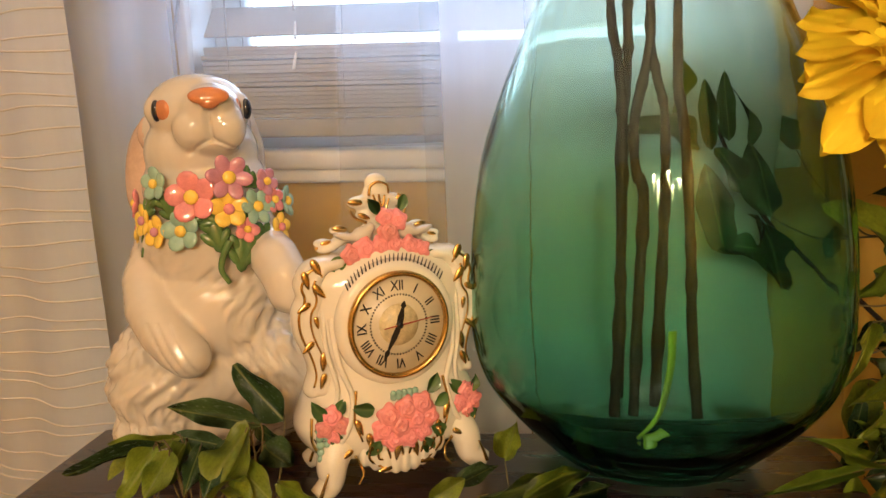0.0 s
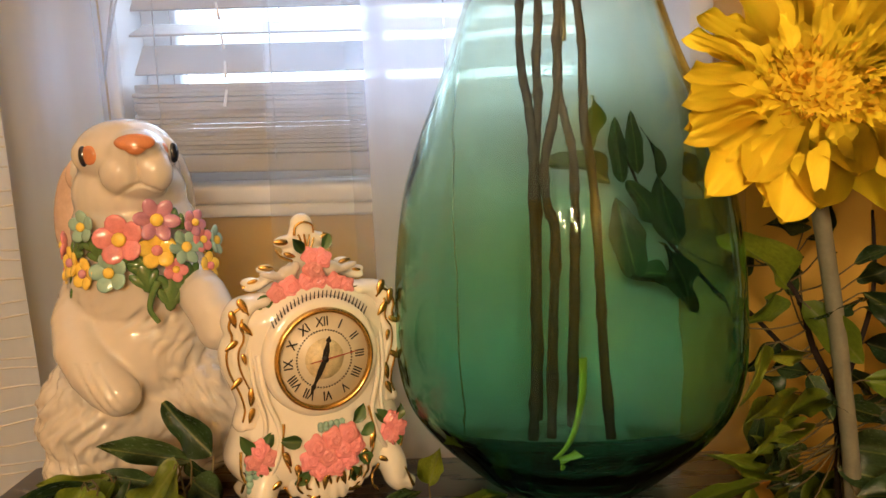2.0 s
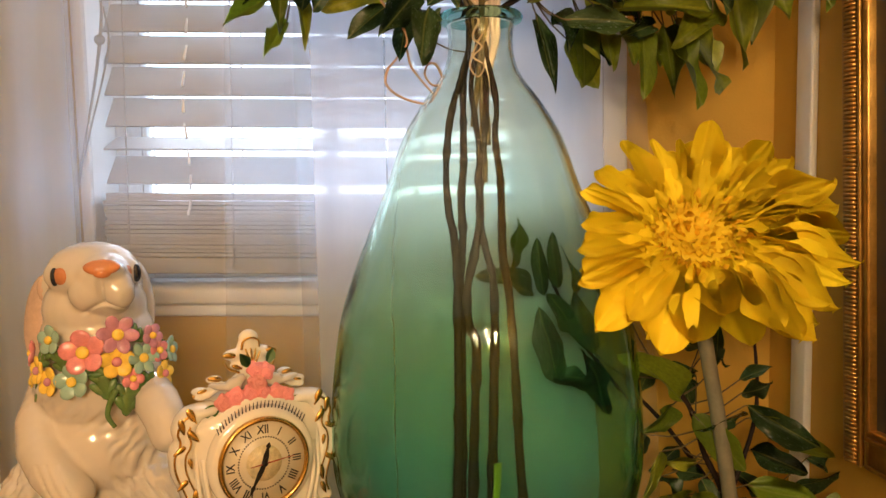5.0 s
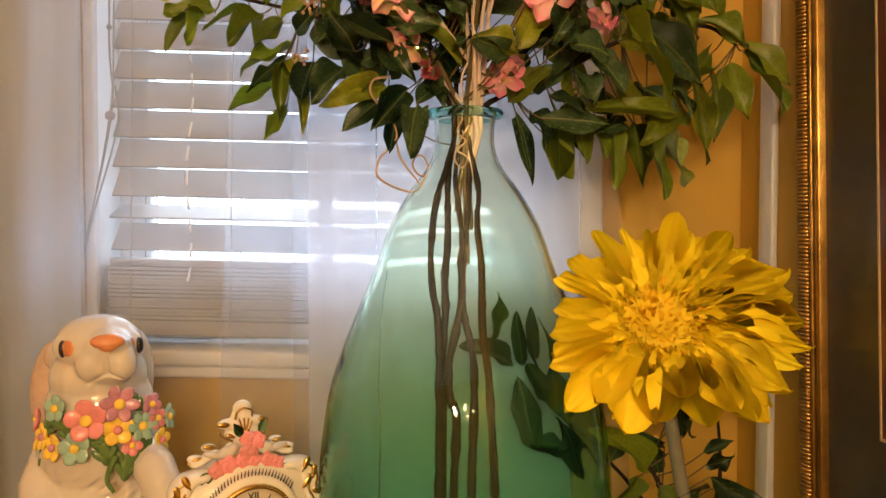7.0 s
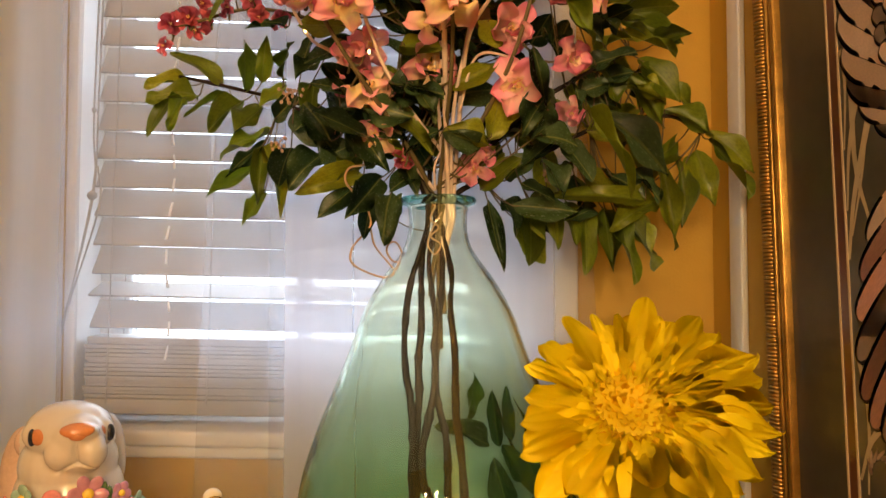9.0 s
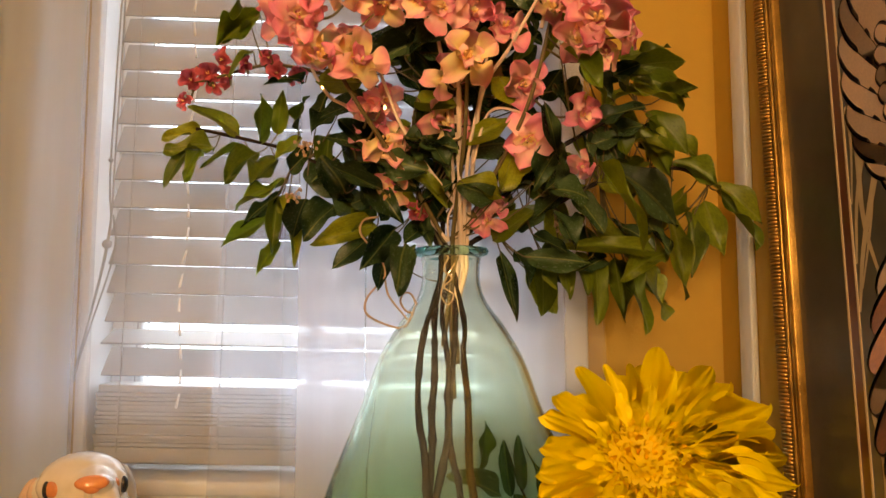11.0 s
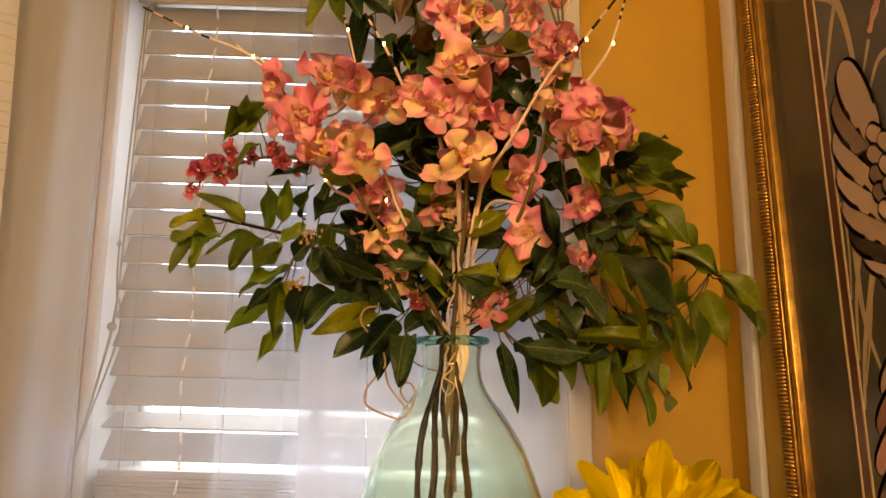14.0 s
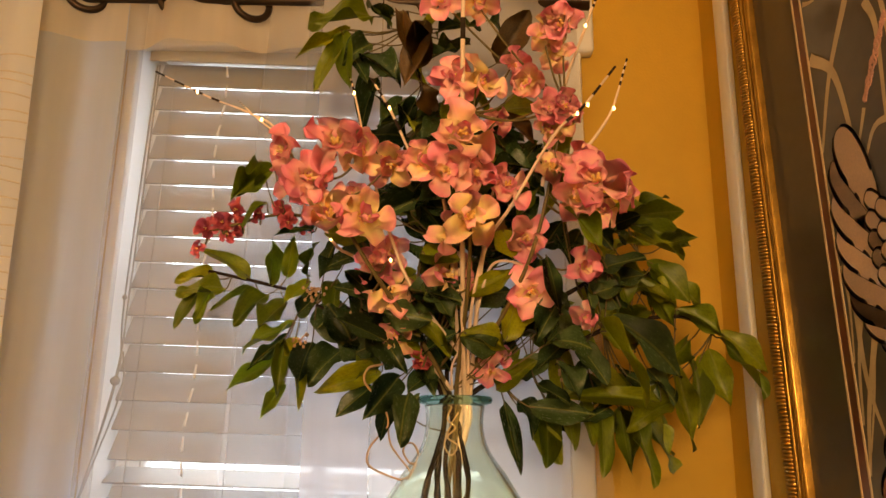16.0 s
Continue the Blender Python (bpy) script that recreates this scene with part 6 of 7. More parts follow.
tall_spray = branch("tall dark green spray with bronze magnolia leaves", [(0.178, 0.690, 0.720), (0.180, 0.680, 0.900), (0.178, 0.668, 1.000), (0.182, 0.668, 1.045), (0.181, 0.668, 1.085), (0.184, 0.668, 1.120), (0.184, 0.668, 1.165), (0.185, 0.668, 1.204), (0.194, 0.675, 1.270), (0.189, 0.640, 1.422), (0.172, 0.620, 1.542), (0.149, 0.620, 1.674), (0.133, 0.620, 1.751)])
leaf(tall_spray, (0.092, 0.620, 1.740), (0.018, 0.590, 1.721), 0.020, M)
leaf(tall_spray, (0.063, 0.620, 1.720), (0.006, 0.590, 1.668), 0.016, M)
leaf(tall_spray, (0.057, 0.620, 1.714), (0.029, 0.590, 1.639), 0.021, M)
leaf(tall_spray, (0.055, 0.610, 1.713), (0.061, 0.580, 1.643), 0.024, L)
leaf(tall_spray, (0.091, 0.620, 1.703), (0.060, 0.590, 1.666), 0.025, D)
leaf(tall_spray, (0.079, 0.610, 1.681), (0.120, 0.580, 1.639), 0.035, D)
leaf(tall_spray, (0.113, 0.630, 1.731), (0.095, 0.600, 1.745), 0.028, D)
leaf(tall_spray, (0.127, 0.600, 1.740), (0.138, 0.570, 1.661), 0.022, B)
leaf(tall_spray, (0.145, 0.610, 1.665), (0.183, 0.580, 1.688), 0.027, D)
leaf(tall_spray, (0.099, 0.630, 1.663), (0.080, 0.600, 1.590), 0.024, D)
leaf(tall_spray, (0.115, 0.630, 1.610), (0.103, 0.600, 1.634), 0.024, D)
leaf(tall_spray, (0.131, 0.640, 1.638), (0.106, 0.610, 1.597), 0.023, D)
leaf(tall_spray, (0.155, 0.590, 1.723), (0.134, 0.560, 1.643), 0.029, B)
leaf(tall_spray, (0.062, 0.630, 1.697), (0.086, 0.600, 1.647), 0.023, D)
leaf(tall_spray, (0.125, 0.660, 1.592), (0.100, 0.630, 1.552), 0.028, D)
leaf(tall_spray, (0.085, 0.630, 1.760), (0.114, 0.600, 1.725), 0.023, M)
leaf(tall_spray, (0.037, 0.630, 1.686), (0.058, 0.600, 1.698), 0.019, M)
leaf(tall_spray, (0.134, 0.650, 1.553), (0.156, 0.620, 1.569), 0.028, D)
leaf(tall_spray, (0.110, 0.660, 1.528), (0.134, 0.630, 1.495), 0.032, D)
leaf(tall_spray, (0.150, 0.590, 1.658), (0.140, 0.560, 1.703), 0.031, B)
leaf(tall_spray, (0.166, 0.600, 1.609), (0.154, 0.570, 1.629), 0.030, B)
leaf(tall_spray, (0.244, 0.600, 1.676), (0.278, 0.570, 1.732), 0.036, B)
leaf(tall_spray, (0.250, 0.600, 1.618), (0.279, 0.570, 1.571), 0.030, B)
leaf(tall_spray, (0.255, 0.600, 1.550), (0.237, 0.570, 1.574), 0.026, B)
leaf(tall_spray, (0.171, 0.630, 1.729), (0.219, 0.600, 1.734), 0.028, D)
leaf(tall_spray, (0.184, 0.630, 1.758), (0.143, 0.600, 1.714), 0.023, M)
leaf(tall_spray, (0.241, 0.630, 1.753), (0.261, 0.600, 1.705), 0.025, D)
leaf(tall_spray, (0.216, 0.640, 1.723), (0.170, 0.610, 1.690), 0.023, D)
leaf(tall_spray, (0.148, 0.640, 1.639), (0.130, 0.610, 1.589), 0.023, D)
leaf(tall_spray, (0.152, 0.660, 1.530), (0.182, 0.630, 1.497), 0.029, D)
leaf(tall_spray, (0.233, 0.660, 1.534), (0.261, 0.630, 1.500), 0.029, D)
leaf(tall_spray, (0.285, 0.640, 1.539), (0.245, 0.610, 1.557), 0.028, D)
leaf(tall_spray, (0.273, 0.630, 1.492), (0.291, 0.600, 1.518), 0.023, M)
leaf(tall_spray, (0.138, 0.660, 1.570), (0.161, 0.630, 1.582), 0.026, D)
leaf(tall_spray, (0.258, 0.620, 1.456), (0.229, 0.590, 1.479), 0.023, B)
leaf(tall_spray, (0.300, 0.630, 1.585), (0.271, 0.600, 1.542), 0.023, D)
leaf(tall_spray, (0.130, 0.640, 1.693), (0.154, 0.610, 1.652), 0.023, M)
leaf(tall_spray, (0.305, 0.640, 1.475), (0.265, 0.610, 1.495), 0.023, D)
leaf(tall_spray, (0.203, 0.660, 1.498), (0.223, 0.630, 1.457), 0.024, D)
leaf(tall_spray, (0.145, 0.670, 1.498), (0.168, 0.640, 1.457), 0.028, D)
filler = random.Random(21)
for k in range(170):
    a, q, z = filler.uniform(0, 6.28), filler.uniform(0.02, 0.11), filler.uniform(1.31, 1.62)
    base = Vector((0.205 + 1.25 * q * math.cos(a) * (1.0 if z < 1.5 else 0.7), 0.635 + 0.6 * q * math.sin(a), z))
    tip = base + Vector((filler.uniform(-0.06, 0.06), filler.uniform(-0.04, 0.01), filler.uniform(-0.035, 0.05)))
    leaf(tall_spray if z > 1.45 else dark_spray, base, tip, filler.uniform(0.024, 0.036), D if k % 4 else M)
for k in range(34):
    base = Vector((filler.uniform(0.27, 0.48), filler.uniform(0.63, 0.70), 0))
    base.z = filler.uniform(1.25, 1.43) + 0.12 * (base.x - 0.35)
    tip = base + Vector((filler.uniform(0.0, 0.07), filler.uniform(-0.03, 0.01), filler.uniform(-0.075, 0.02)))
    leaf(right_spray, base, tip, filler.uniform(0.024, 0.036), M if k % 3 else D)

orchid = orchid_stem("pink and peach silk orchid spray standing in the vase", [(0.203, 0.665, 1.12), (0.2, 0.66, 1.27), (0.088, 0.570, 1.423), (0.027, 0.540, 1.519)])
blossom(orchid, (0.006, 0.530, 1.522), 0.027, PK)
blossom(orchid, (0.026, 0.530, 1.494), 0.024, PK)
blossom(orchid, (0.053, 0.530, 1.531), 0.029, PK)
blossom(orchid, (0.086, 0.530, 1.527), 0.024, PE)
blossom(orchid, (0.115, 0.530, 1.513), 0.023, PE)
blossom(orchid, (0.044, 0.540, 1.487), 0.021, PK)
blossom(orchid, (0.053, 0.530, 1.452), 0.029, PE)
blossom(orchid, (0.087, 0.540, 1.454), 0.027, PE)
blossom(orchid, (0.076, 0.560, 1.484), 0.020, PK)
blossom(orchid, (0.016, 0.550, 1.487), 0.020, PK)
blossom(orchid, (0.120, 0.610, 1.387), 0.029, PE)
blossom(orchid, (0.096, 0.620, 1.421), 0.021, PK)
blossom(orchid, (0.121, 0.620, 1.439), 0.019, PK)
blossom(orchid, (0.089, 0.640, 1.405), 0.017, RD)
blossom(orchid, (0.132, 0.620, 1.344), 0.019, PE)
blossom(orchid, (0.158, 0.640, 1.314), 0.013, RD)

orchid = orchid_stem("peach and rose silk orchid spray in the middle of the bouquet", [(0.206, 0.665, 1.10), (0.203, 0.655, 1.27), (0.204, 0.560, 1.406), (0.195, 0.500, 1.564)])
blossom(orchid, (0.180, 0.475, 1.528), 0.032, PE)
blossom(orchid, (0.145, 0.500, 1.510), 0.019, PE)
blossom(orchid, (0.173, 0.490, 1.495), 0.025, PK)
blossom(orchid, (0.199, 0.500, 1.494), 0.020, PK)
blossom(orchid, (0.241, 0.540, 1.497), 0.024, PK)
blossom(orchid, (0.193, 0.495, 1.446), 0.028, PE)
blossom(orchid, (0.184, 0.595, 1.409), 0.027, PE)
blossom(orchid, (0.180, 0.560, 1.447), 0.021, PE)
blossom(orchid, (0.204, 0.500, 1.597), 0.025, PE)
blossom(orchid, (0.179, 0.510, 1.606), 0.023, PK)
blossom(orchid, (0.257, 0.510, 1.607), 0.021, PE)
blossom(orchid, (0.247, 0.530, 1.635), 0.018, PK)
blossom(orchid, (0.281, 0.520, 1.584), 0.020, PK)
blossom(orchid, (0.300, 0.520, 1.586), 0.020, PK)
blossom(orchid, (0.234, 0.550, 1.578), 0.016, PK)
blossom(orchid, (0.239, 0.620, 1.305), 0.017, PK)
blossom(orchid, (0.251, 0.630, 1.322), 0.013, PK)

orchid = orchid_stem("rose pink silk orchid spray beside the ochre wall", [(0.210, 0.665, 1.14), (0.21, 0.655, 1.27), (0.276, 0.570, 1.430), (0.308, 0.530, 1.598)])
blossom(orchid, (0.272, 0.580, 1.452), 0.023, PK)
blossom(orchid, (0.279, 0.590, 1.392), 0.026, PK)
blossom(orchid, (0.336, 0.580, 1.420), 0.020, PK)
blossom(orchid, (0.332, 0.510, 1.496), 0.032, PK)
blossom(orchid, (0.315, 0.520, 1.479), 0.025, PE)
blossom(orchid, (0.362, 0.520, 1.488), 0.021, PK)
blossom(orchid, (0.322, 0.520, 1.523), 0.021, PK)
blossom(orchid, (0.295, 0.540, 1.520), 0.021, PE)
blossom(orchid, (0.342, 0.530, 1.471), 0.019, PE)
blossom(orchid, (0.287, 0.540, 1.564), 0.017, PE)
blossom(orchid, (0.304, 0.520, 1.683), 0.026, PK)
blossom(orchid, (0.283, 0.520, 1.673), 0.019, PE)
blossom(orchid, (0.300, 0.530, 1.657), 0.019, PE)
blossom(orchid, (0.168, 0.520, 1.704), 0.023, PK)
blossom(orchid, (0.203, 0.510, 1.704), 0.022, PE)
blossom(orchid, (0.343, 0.600, 1.366), 0.015, PK)
blossom(orchid, (0.311, 0.530, 1.574), 0.019, PE)
blossom(orchid, (0.287, 0.600, 1.444), 0.015, PK)

orchid = orchid_stem("small crimson blossom twig in front of the blind", [(0.195, 0.668, 1.16), (0.195, 0.66, 1.27), (0.101, 0.660, 1.444), (0.002, 0.680, 1.495), (-0.100, 0.690, 1.472)])
blossom(orchid, (-0.104, 0.690, 1.475), 0.013, RD)
blossom(orchid, (-0.086, 0.690, 1.483), 0.014, RD)
blossom(orchid, (-0.066, 0.685, 1.500), 0.014, RD)
blossom(orchid, (-0.060, 0.690, 1.481), 0.014, RD)
blossom(orchid, (-0.111, 0.690, 1.450), 0.010, RD)
blossom(orchid, (-0.038, 0.680, 1.495), 0.011, RD)
blossom(orchid, (-0.014, 0.680, 1.503), 0.011, RD)
blossom(orchid, (-0.003, 0.680, 1.486), 0.011, RD)
blossom(orchid, (0.021, 0.670, 1.479), 0.010, RD)
blossom(orchid, (-0.076, 0.690, 1.469), 0.011, RD)
blossom(orchid, (0.044, 0.600, 1.542), 0.010, RD)
leaf(orchid, (-0.023, 0.660, 1.548), (-0.064, 0.630, 1.500), 0.030, L)
leaf(orchid, (-0.039, 0.660, 1.556), (-0.058, 0.630, 1.511), 0.025, M)
leaf(orchid, (-0.031, 0.670, 1.507), (-0.055, 0.640, 1.479), 0.016, M)
leaf(orchid, (0.013, 0.670, 1.471), (-0.013, 0.640, 1.460), 0.009, D)
leaf(orchid, (0.030, 0.670, 1.472), (0.008, 0.640, 1.469), 0.008, D)

twig([(0.216, 0.655, 1.248), (0.212, 0.645, 1.277), (0.204, 0.600, 1.362), (0.195, 0.550, 1.435), (0.187, 0.495, 1.561), (0.185, 0.480, 1.684), (0.189, 0.480, 1.746)], 0.0035, 0.0022, [])
twig([(0.219, 0.655, 1.248), (0.219, 0.645, 1.283), (0.221, 0.600, 1.389), (0.224, 0.560, 1.439), (0.245, 0.530, 1.473), (0.288, 0.510, 1.548), (0.318, 0.500, 1.578), (0.357, 0.500, 1.629)], 0.0034, 0.0012, [(0.312, 0.499, 1.570), (0.324, 0.499, 1.581)])
twig([(0.326, 0.530, 1.538), (0.342, 0.520, 1.559), (0.358, 0.515, 1.588), (0.375, 0.510, 1.645)], 0.002, 0.001, [(0.358, 0.512, 1.585)])
twig([(0.210, 0.660, 1.248), (0.208, 0.650, 1.283), (0.197, 0.610, 1.364), (0.175, 0.560, 1.488), (0.143, 0.550, 1.523), (0.113, 0.540, 1.580), (0.091, 0.540, 1.616)], 0.0032, 0.0012, [(0.112, 0.537, 1.581)])
twig([(0.213, 0.640, 1.315), (0.149, 0.600, 1.387), (0.120, 0.600, 1.451), (0.093, 0.600, 1.538), (0.073, 0.600, 1.622), (0.064, 0.600, 1.654)], 0.0022, 0.001, [(0.072, 0.598, 1.625), (0.120, 0.590, 1.422)])
twig([(0.198, 0.650, 1.283), (0.148, 0.653, 1.343), (0.088, 0.631, 1.425), (0.051, 0.621, 1.452), (-0.006, 0.580, 1.556), (-0.042, 0.580, 1.583), (-0.091, 0.585, 1.603), (-0.154, 0.590, 1.633)], 0.0024, 0.0008, [(-0.104, 0.583, 1.608), (-0.030, 0.577, 1.576), (0.052, 0.615, 1.450), (0.147, 0.637, 1.341)])
twig([(-0.016, 0.580, 1.564), (-0.035, 0.580, 1.578), (-0.058, 0.580, 1.599)], 0.0011, 0.0006, [])
twig([(0.285, 0.550, 1.504), (0.312, 0.540, 1.624), (0.337, 0.535, 1.696), (0.356, 0.535, 1.748)], 0.0022, 0.0012, [(0.336, 0.532, 1.696)])
twig([(0.218, 0.600, 1.363), (0.234, 0.585, 1.419), (0.268, 0.580, 1.420), (0.295, 0.580, 1.407)], 0.0018, 0.0011, [])
twig([(0.198, 0.650, 1.283), (0.197, 0.630, 1.314), (0.223, 0.620, 1.345), (0.276, 0.620, 1.350)], 0.0015, 0.0009, [])
twig([(0.217, 0.660, 1.248), (0.212, 0.600, 1.363), (0.227, 0.585, 1.451), (0.244, 0.600, 1.546)], 0.0028, 0.0015, [])
twig([(0.216, 0.660, 1.248), (0.203, 0.600, 1.350), (0.193, 0.565, 1.439)], 0.0028, 0.002, [])
VINE_LINE = [(0.117, 0.655, 1.311), (0.100, 0.649, 1.306), (0.096, 0.643, 1.291), (0.109, 0.655, 1.275), (0.122, 0.649, 1.257), (0.124, 0.643, 1.241), (0.114, 0.655, 1.229), (0.104, 0.649, 1.216), (0.103, 0.643, 1.200), (0.120, 0.655, 1.189), (0.145, 0.649, 1.182), (0.154, 0.643, 1.189), (0.161, 0.655, 1.206), (0.155, 0.649, 1.221), (0.146, 0.643, 1.222), (0.143, 0.655, 1.213), (0.149, 0.649, 1.202), (0.156, 0.643, 1.200)]

garland = branch("fresh green leafy garland lying on the table", [(-0.300, 0.560, 0.688), (-0.220, 0.535, 0.689), (-0.130, 0.525, 0.688), (-0.030, 0.515, 0.689), (0.060, 0.530, 0.688), (0.140, 0.520, 0.687)], rest=True)
leaf(garland, (-0.140, 0.565, 0.761), (-0.212, 0.560, 0.781), 0.021, D)
leaf(garland, (-0.124, 0.575, 0.760), (-0.164, 0.585, 0.804), 0.029, D)
leaf(garland, (-0.200, 0.550, 0.760), (-0.262, 0.540, 0.755), 0.013, M)
leaf(garland, (-0.204, 0.530, 0.765), (-0.274, 0.510, 0.754), 0.009, D)
leaf(garland, (-0.209, 0.525, 0.766), (-0.232, 0.500, 0.740), 0.019, L)
leaf(garland, (-0.197, 0.520, 0.763), (-0.209, 0.495, 0.741), 0.020, L)
leaf(garland, (-0.212, 0.560, 0.758), (-0.165, 0.560, 0.746), 0.020, D)
leaf(garland, (-0.182, 0.540, 0.757), (-0.187, 0.510, 0.736), 0.019, D)
leaf(garland, (-0.146, 0.550, 0.766), (-0.173, 0.500, 0.736), 0.035, M)
leaf(garland, (-0.140, 0.560, 0.747), (-0.118, 0.550, 0.732), 0.026, D)
leaf(garland, (-0.147, 0.570, 0.759), (-0.127, 0.570, 0.739), 0.014, D)
leaf(garland, (-0.153, 0.530, 0.746), (-0.127, 0.510, 0.729), 0.026, M)
leaf(garland, (-0.125, 0.540, 0.724), (-0.097, 0.520, 0.721), 0.019, L)
leaf(garland, (-0.168, 0.530, 0.745), (-0.168, 0.500, 0.737), 0.016, D)
leaf(garland, (-0.196, 0.550, 0.757), (-0.203, 0.520, 0.742), 0.014, M)
leaf(garland, (-0.228, 0.530, 0.763), (-0.242, 0.510, 0.749), 0.011, M)
leaf(garland, (-0.160, 0.560, 0.751), (-0.172, 0.530, 0.735), 0.021, D)
leaf(garland, (-0.159, 0.520, 0.734), (-0.138, 0.500, 0.729), 0.018, M)
leaf(garland, (0.058, 0.600, 0.706), (0.069, 0.600, 0.736), 0.023, L)
leaf(garland, (0.032, 0.560, 0.693), (0.103, 0.570, 0.707), 0.017, M)
leaf(garland, (0.066, 0.550, 0.693), (0.124, 0.570, 0.705), 0.024, M)
leaf(garland, (0.011, 0.560, 0.704), (0.050, 0.580, 0.710), 0.015, D)
leaf(garland, (0.094, 0.550, 0.693), (0.143, 0.570, 0.692), 0.021, D)
leaf(garland, (-0.008, 0.540, 0.703), (0.021, 0.550, 0.714), 0.017, M)

plant = branch("leafy green plant standing on the floor beside the table", [(0.500, 0.640, 0.000), (0.490, 0.640, 0.400), (0.475, 0.635, 0.660), (0.462, 0.630, 0.750), (0.440, 0.632, 0.800), (0.425, 0.635, 0.850), (0.405, 0.650, 0.880)])
branch_twig(plant, [(0.465, 0.630, 0.740), (0.500, 0.640, 0.820), (0.505, 0.640, 0.870), (0.500, 0.640, 0.930)])
leaf(plant, (0.419, 0.640, 0.857), (0.354, 0.620, 0.918), 0.025, L)
leaf(plant, (0.405, 0.640, 0.853), (0.369, 0.610, 0.836), 0.020, M)
leaf(plant, (0.458, 0.690, 0.871), (0.416, 0.680, 0.893), 0.018, D)
leaf(plant, (0.455, 0.700, 0.836), (0.438, 0.690, 0.877), 0.021, D)
leaf(plant, (0.469, 0.700, 0.911), (0.428, 0.690, 0.918), 0.024, D)
leaf(plant, (0.472, 0.670, 0.890), (0.470, 0.660, 0.939), 0.018, D)
leaf(plant, (0.484, 0.640, 0.878), (0.508, 0.620, 0.896), 0.014, D)
leaf(plant, (0.487, 0.640, 0.863), (0.511, 0.620, 0.874), 0.023, D)
leaf(plant, (0.479, 0.620, 0.848), (0.422, 0.590, 0.839), 0.012, D)
leaf(plant, (0.493, 0.640, 0.849), (0.559, 0.610, 0.808), 0.030, D)
leaf(plant, (0.498, 0.645, 0.833), (0.582, 0.620, 0.793), 0.025, M)
leaf(plant, (0.421, 0.620, 0.849), (0.463, 0.580, 0.799), 0.030, L)
leaf(plant, (0.498, 0.640, 0.798), (0.545, 0.610, 0.781), 0.030, D)
leaf(plant, (0.556, 0.650, 0.748), (0.611, 0.630, 0.759), 0.023, D)
leaf(plant, (0.477, 0.610, 0.771), (0.540, 0.580, 0.760), 0.027, L)
leaf(plant, (0.436, 0.640, 0.787), (0.390, 0.620, 0.796), 0.016, M)
leaf(plant, (0.390, 0.630, 0.806), (0.358, 0.600, 0.764), 0.011, M)
leaf(plant, (0.421, 0.670, 0.768), (0.452, 0.660, 0.765), 0.023, D)
leaf(plant, (0.401, 0.660, 0.764), (0.421, 0.640, 0.745), 0.022, D)
leaf(plant, (0.441, 0.640, 0.768), (0.449, 0.610, 0.736), 0.020, D)
leaf(plant, (0.408, 0.700, 0.884), (0.391, 0.690, 0.856), 0.021, D)
leaf(plant, (0.477, 0.660, 0.796), (0.488, 0.650, 0.767), 0.017, D)
leaf(plant, (0.446, 0.620, 0.752), (0.395, 0.590, 0.751), 0.024, M)
leaf(plant, (0.509, 0.630, 0.724), (0.445, 0.600, 0.754), 0.024, D)
leaf(plant, (0.554, 0.660, 0.727), (0.587, 0.640, 0.707), 0.022, D)
leaf(plant, (0.385, 0.660, 0.815), (0.371, 0.650, 0.794), 0.014, D)
leaf(plant, (0.593, 0.680, 0.768), (0.627, 0.670, 0.749), 0.017, D)
leaf(plant, (0.474, 0.700, 0.897), (0.505, 0.700, 0.879), 0.018, D)
leaf(plant, (0.494, 0.660, 0.763), (0.521, 0.650, 0.740), 0.025, D)
leaf(plant, (0.432, 0.680, 0.792), (0.400, 0.680, 0.763), 0.020, D)
leaf(plant, (0.426, 0.640, 0.751), (0.378, 0.610, 0.744), 0.025, M)
leaf(plant, (0.593, 0.650, 0.728), (0.611, 0.620, 0.720), 0.022, M)
leaf(plant, (0.380, 0.600, 0.689), (0.321, 0.570, 0.727), 0.019, L)
leaf(plant, (0.360, 0.580, 0.692), (0.271, 0.550, 0.692), 0.013, L)
leaf(plant, (0.410, 0.620, 0.720), (0.365, 0.590, 0.715), 0.022, M)
leaf(plant, (0.423, 0.640, 0.663), (0.376, 0.610, 0.718), 0.025, M)
leaf(plant, (0.353, 0.580, 0.689), (0.340, 0.550, 0.680), 0.014, L)
leaf(plant, (0.386, 0.600, 0.710), (0.365, 0.570, 0.705), 0.016, D)
leaf(plant, (0.438, 0.640, 0.689), (0.408, 0.620, 0.712), 0.017, D)
leaf(plant, (0.393, 0.640, 0.730), (0.381, 0.630, 0.696), 0.013, D)
leaf(plant, (0.436, 0.640, 0.719), (0.386, 0.610, 0.722), 0.021, L)
leaf(plant, (0.425, 0.660, 0.729), (0.441, 0.650, 0.715), 0.016, D)
leaf(plant, (0.420, 0.670, 0.703), (0.419, 0.660, 0.683), 0.022, D)
leaf(plant, (0.401, 0.600, 0.668), (0.367, 0.570, 0.673), 0.016, M)
leaf(plant, (0.397, 0.660, 0.695), (0.382, 0.650, 0.674), 0.016, D)
leaf(plant, (0.411, 0.620, 0.695), (0.415, 0.600, 0.683), 0.016, M)
leaf(plant, (0.399, 0.640, 0.686), (0.372, 0.620, 0.676), 0.013, D)
leaf(plant, (0.259, 0.786, 0.994), (0.270, 0.782, 1.053), 0.018, M)
leaf(plant, (0.290, 0.786, 0.959), (0.221, 0.782, 0.991), 0.024, D)
leaf(plant, (0.303, 0.786, 0.958), (0.293, 0.782, 1.028), 0.020, D)
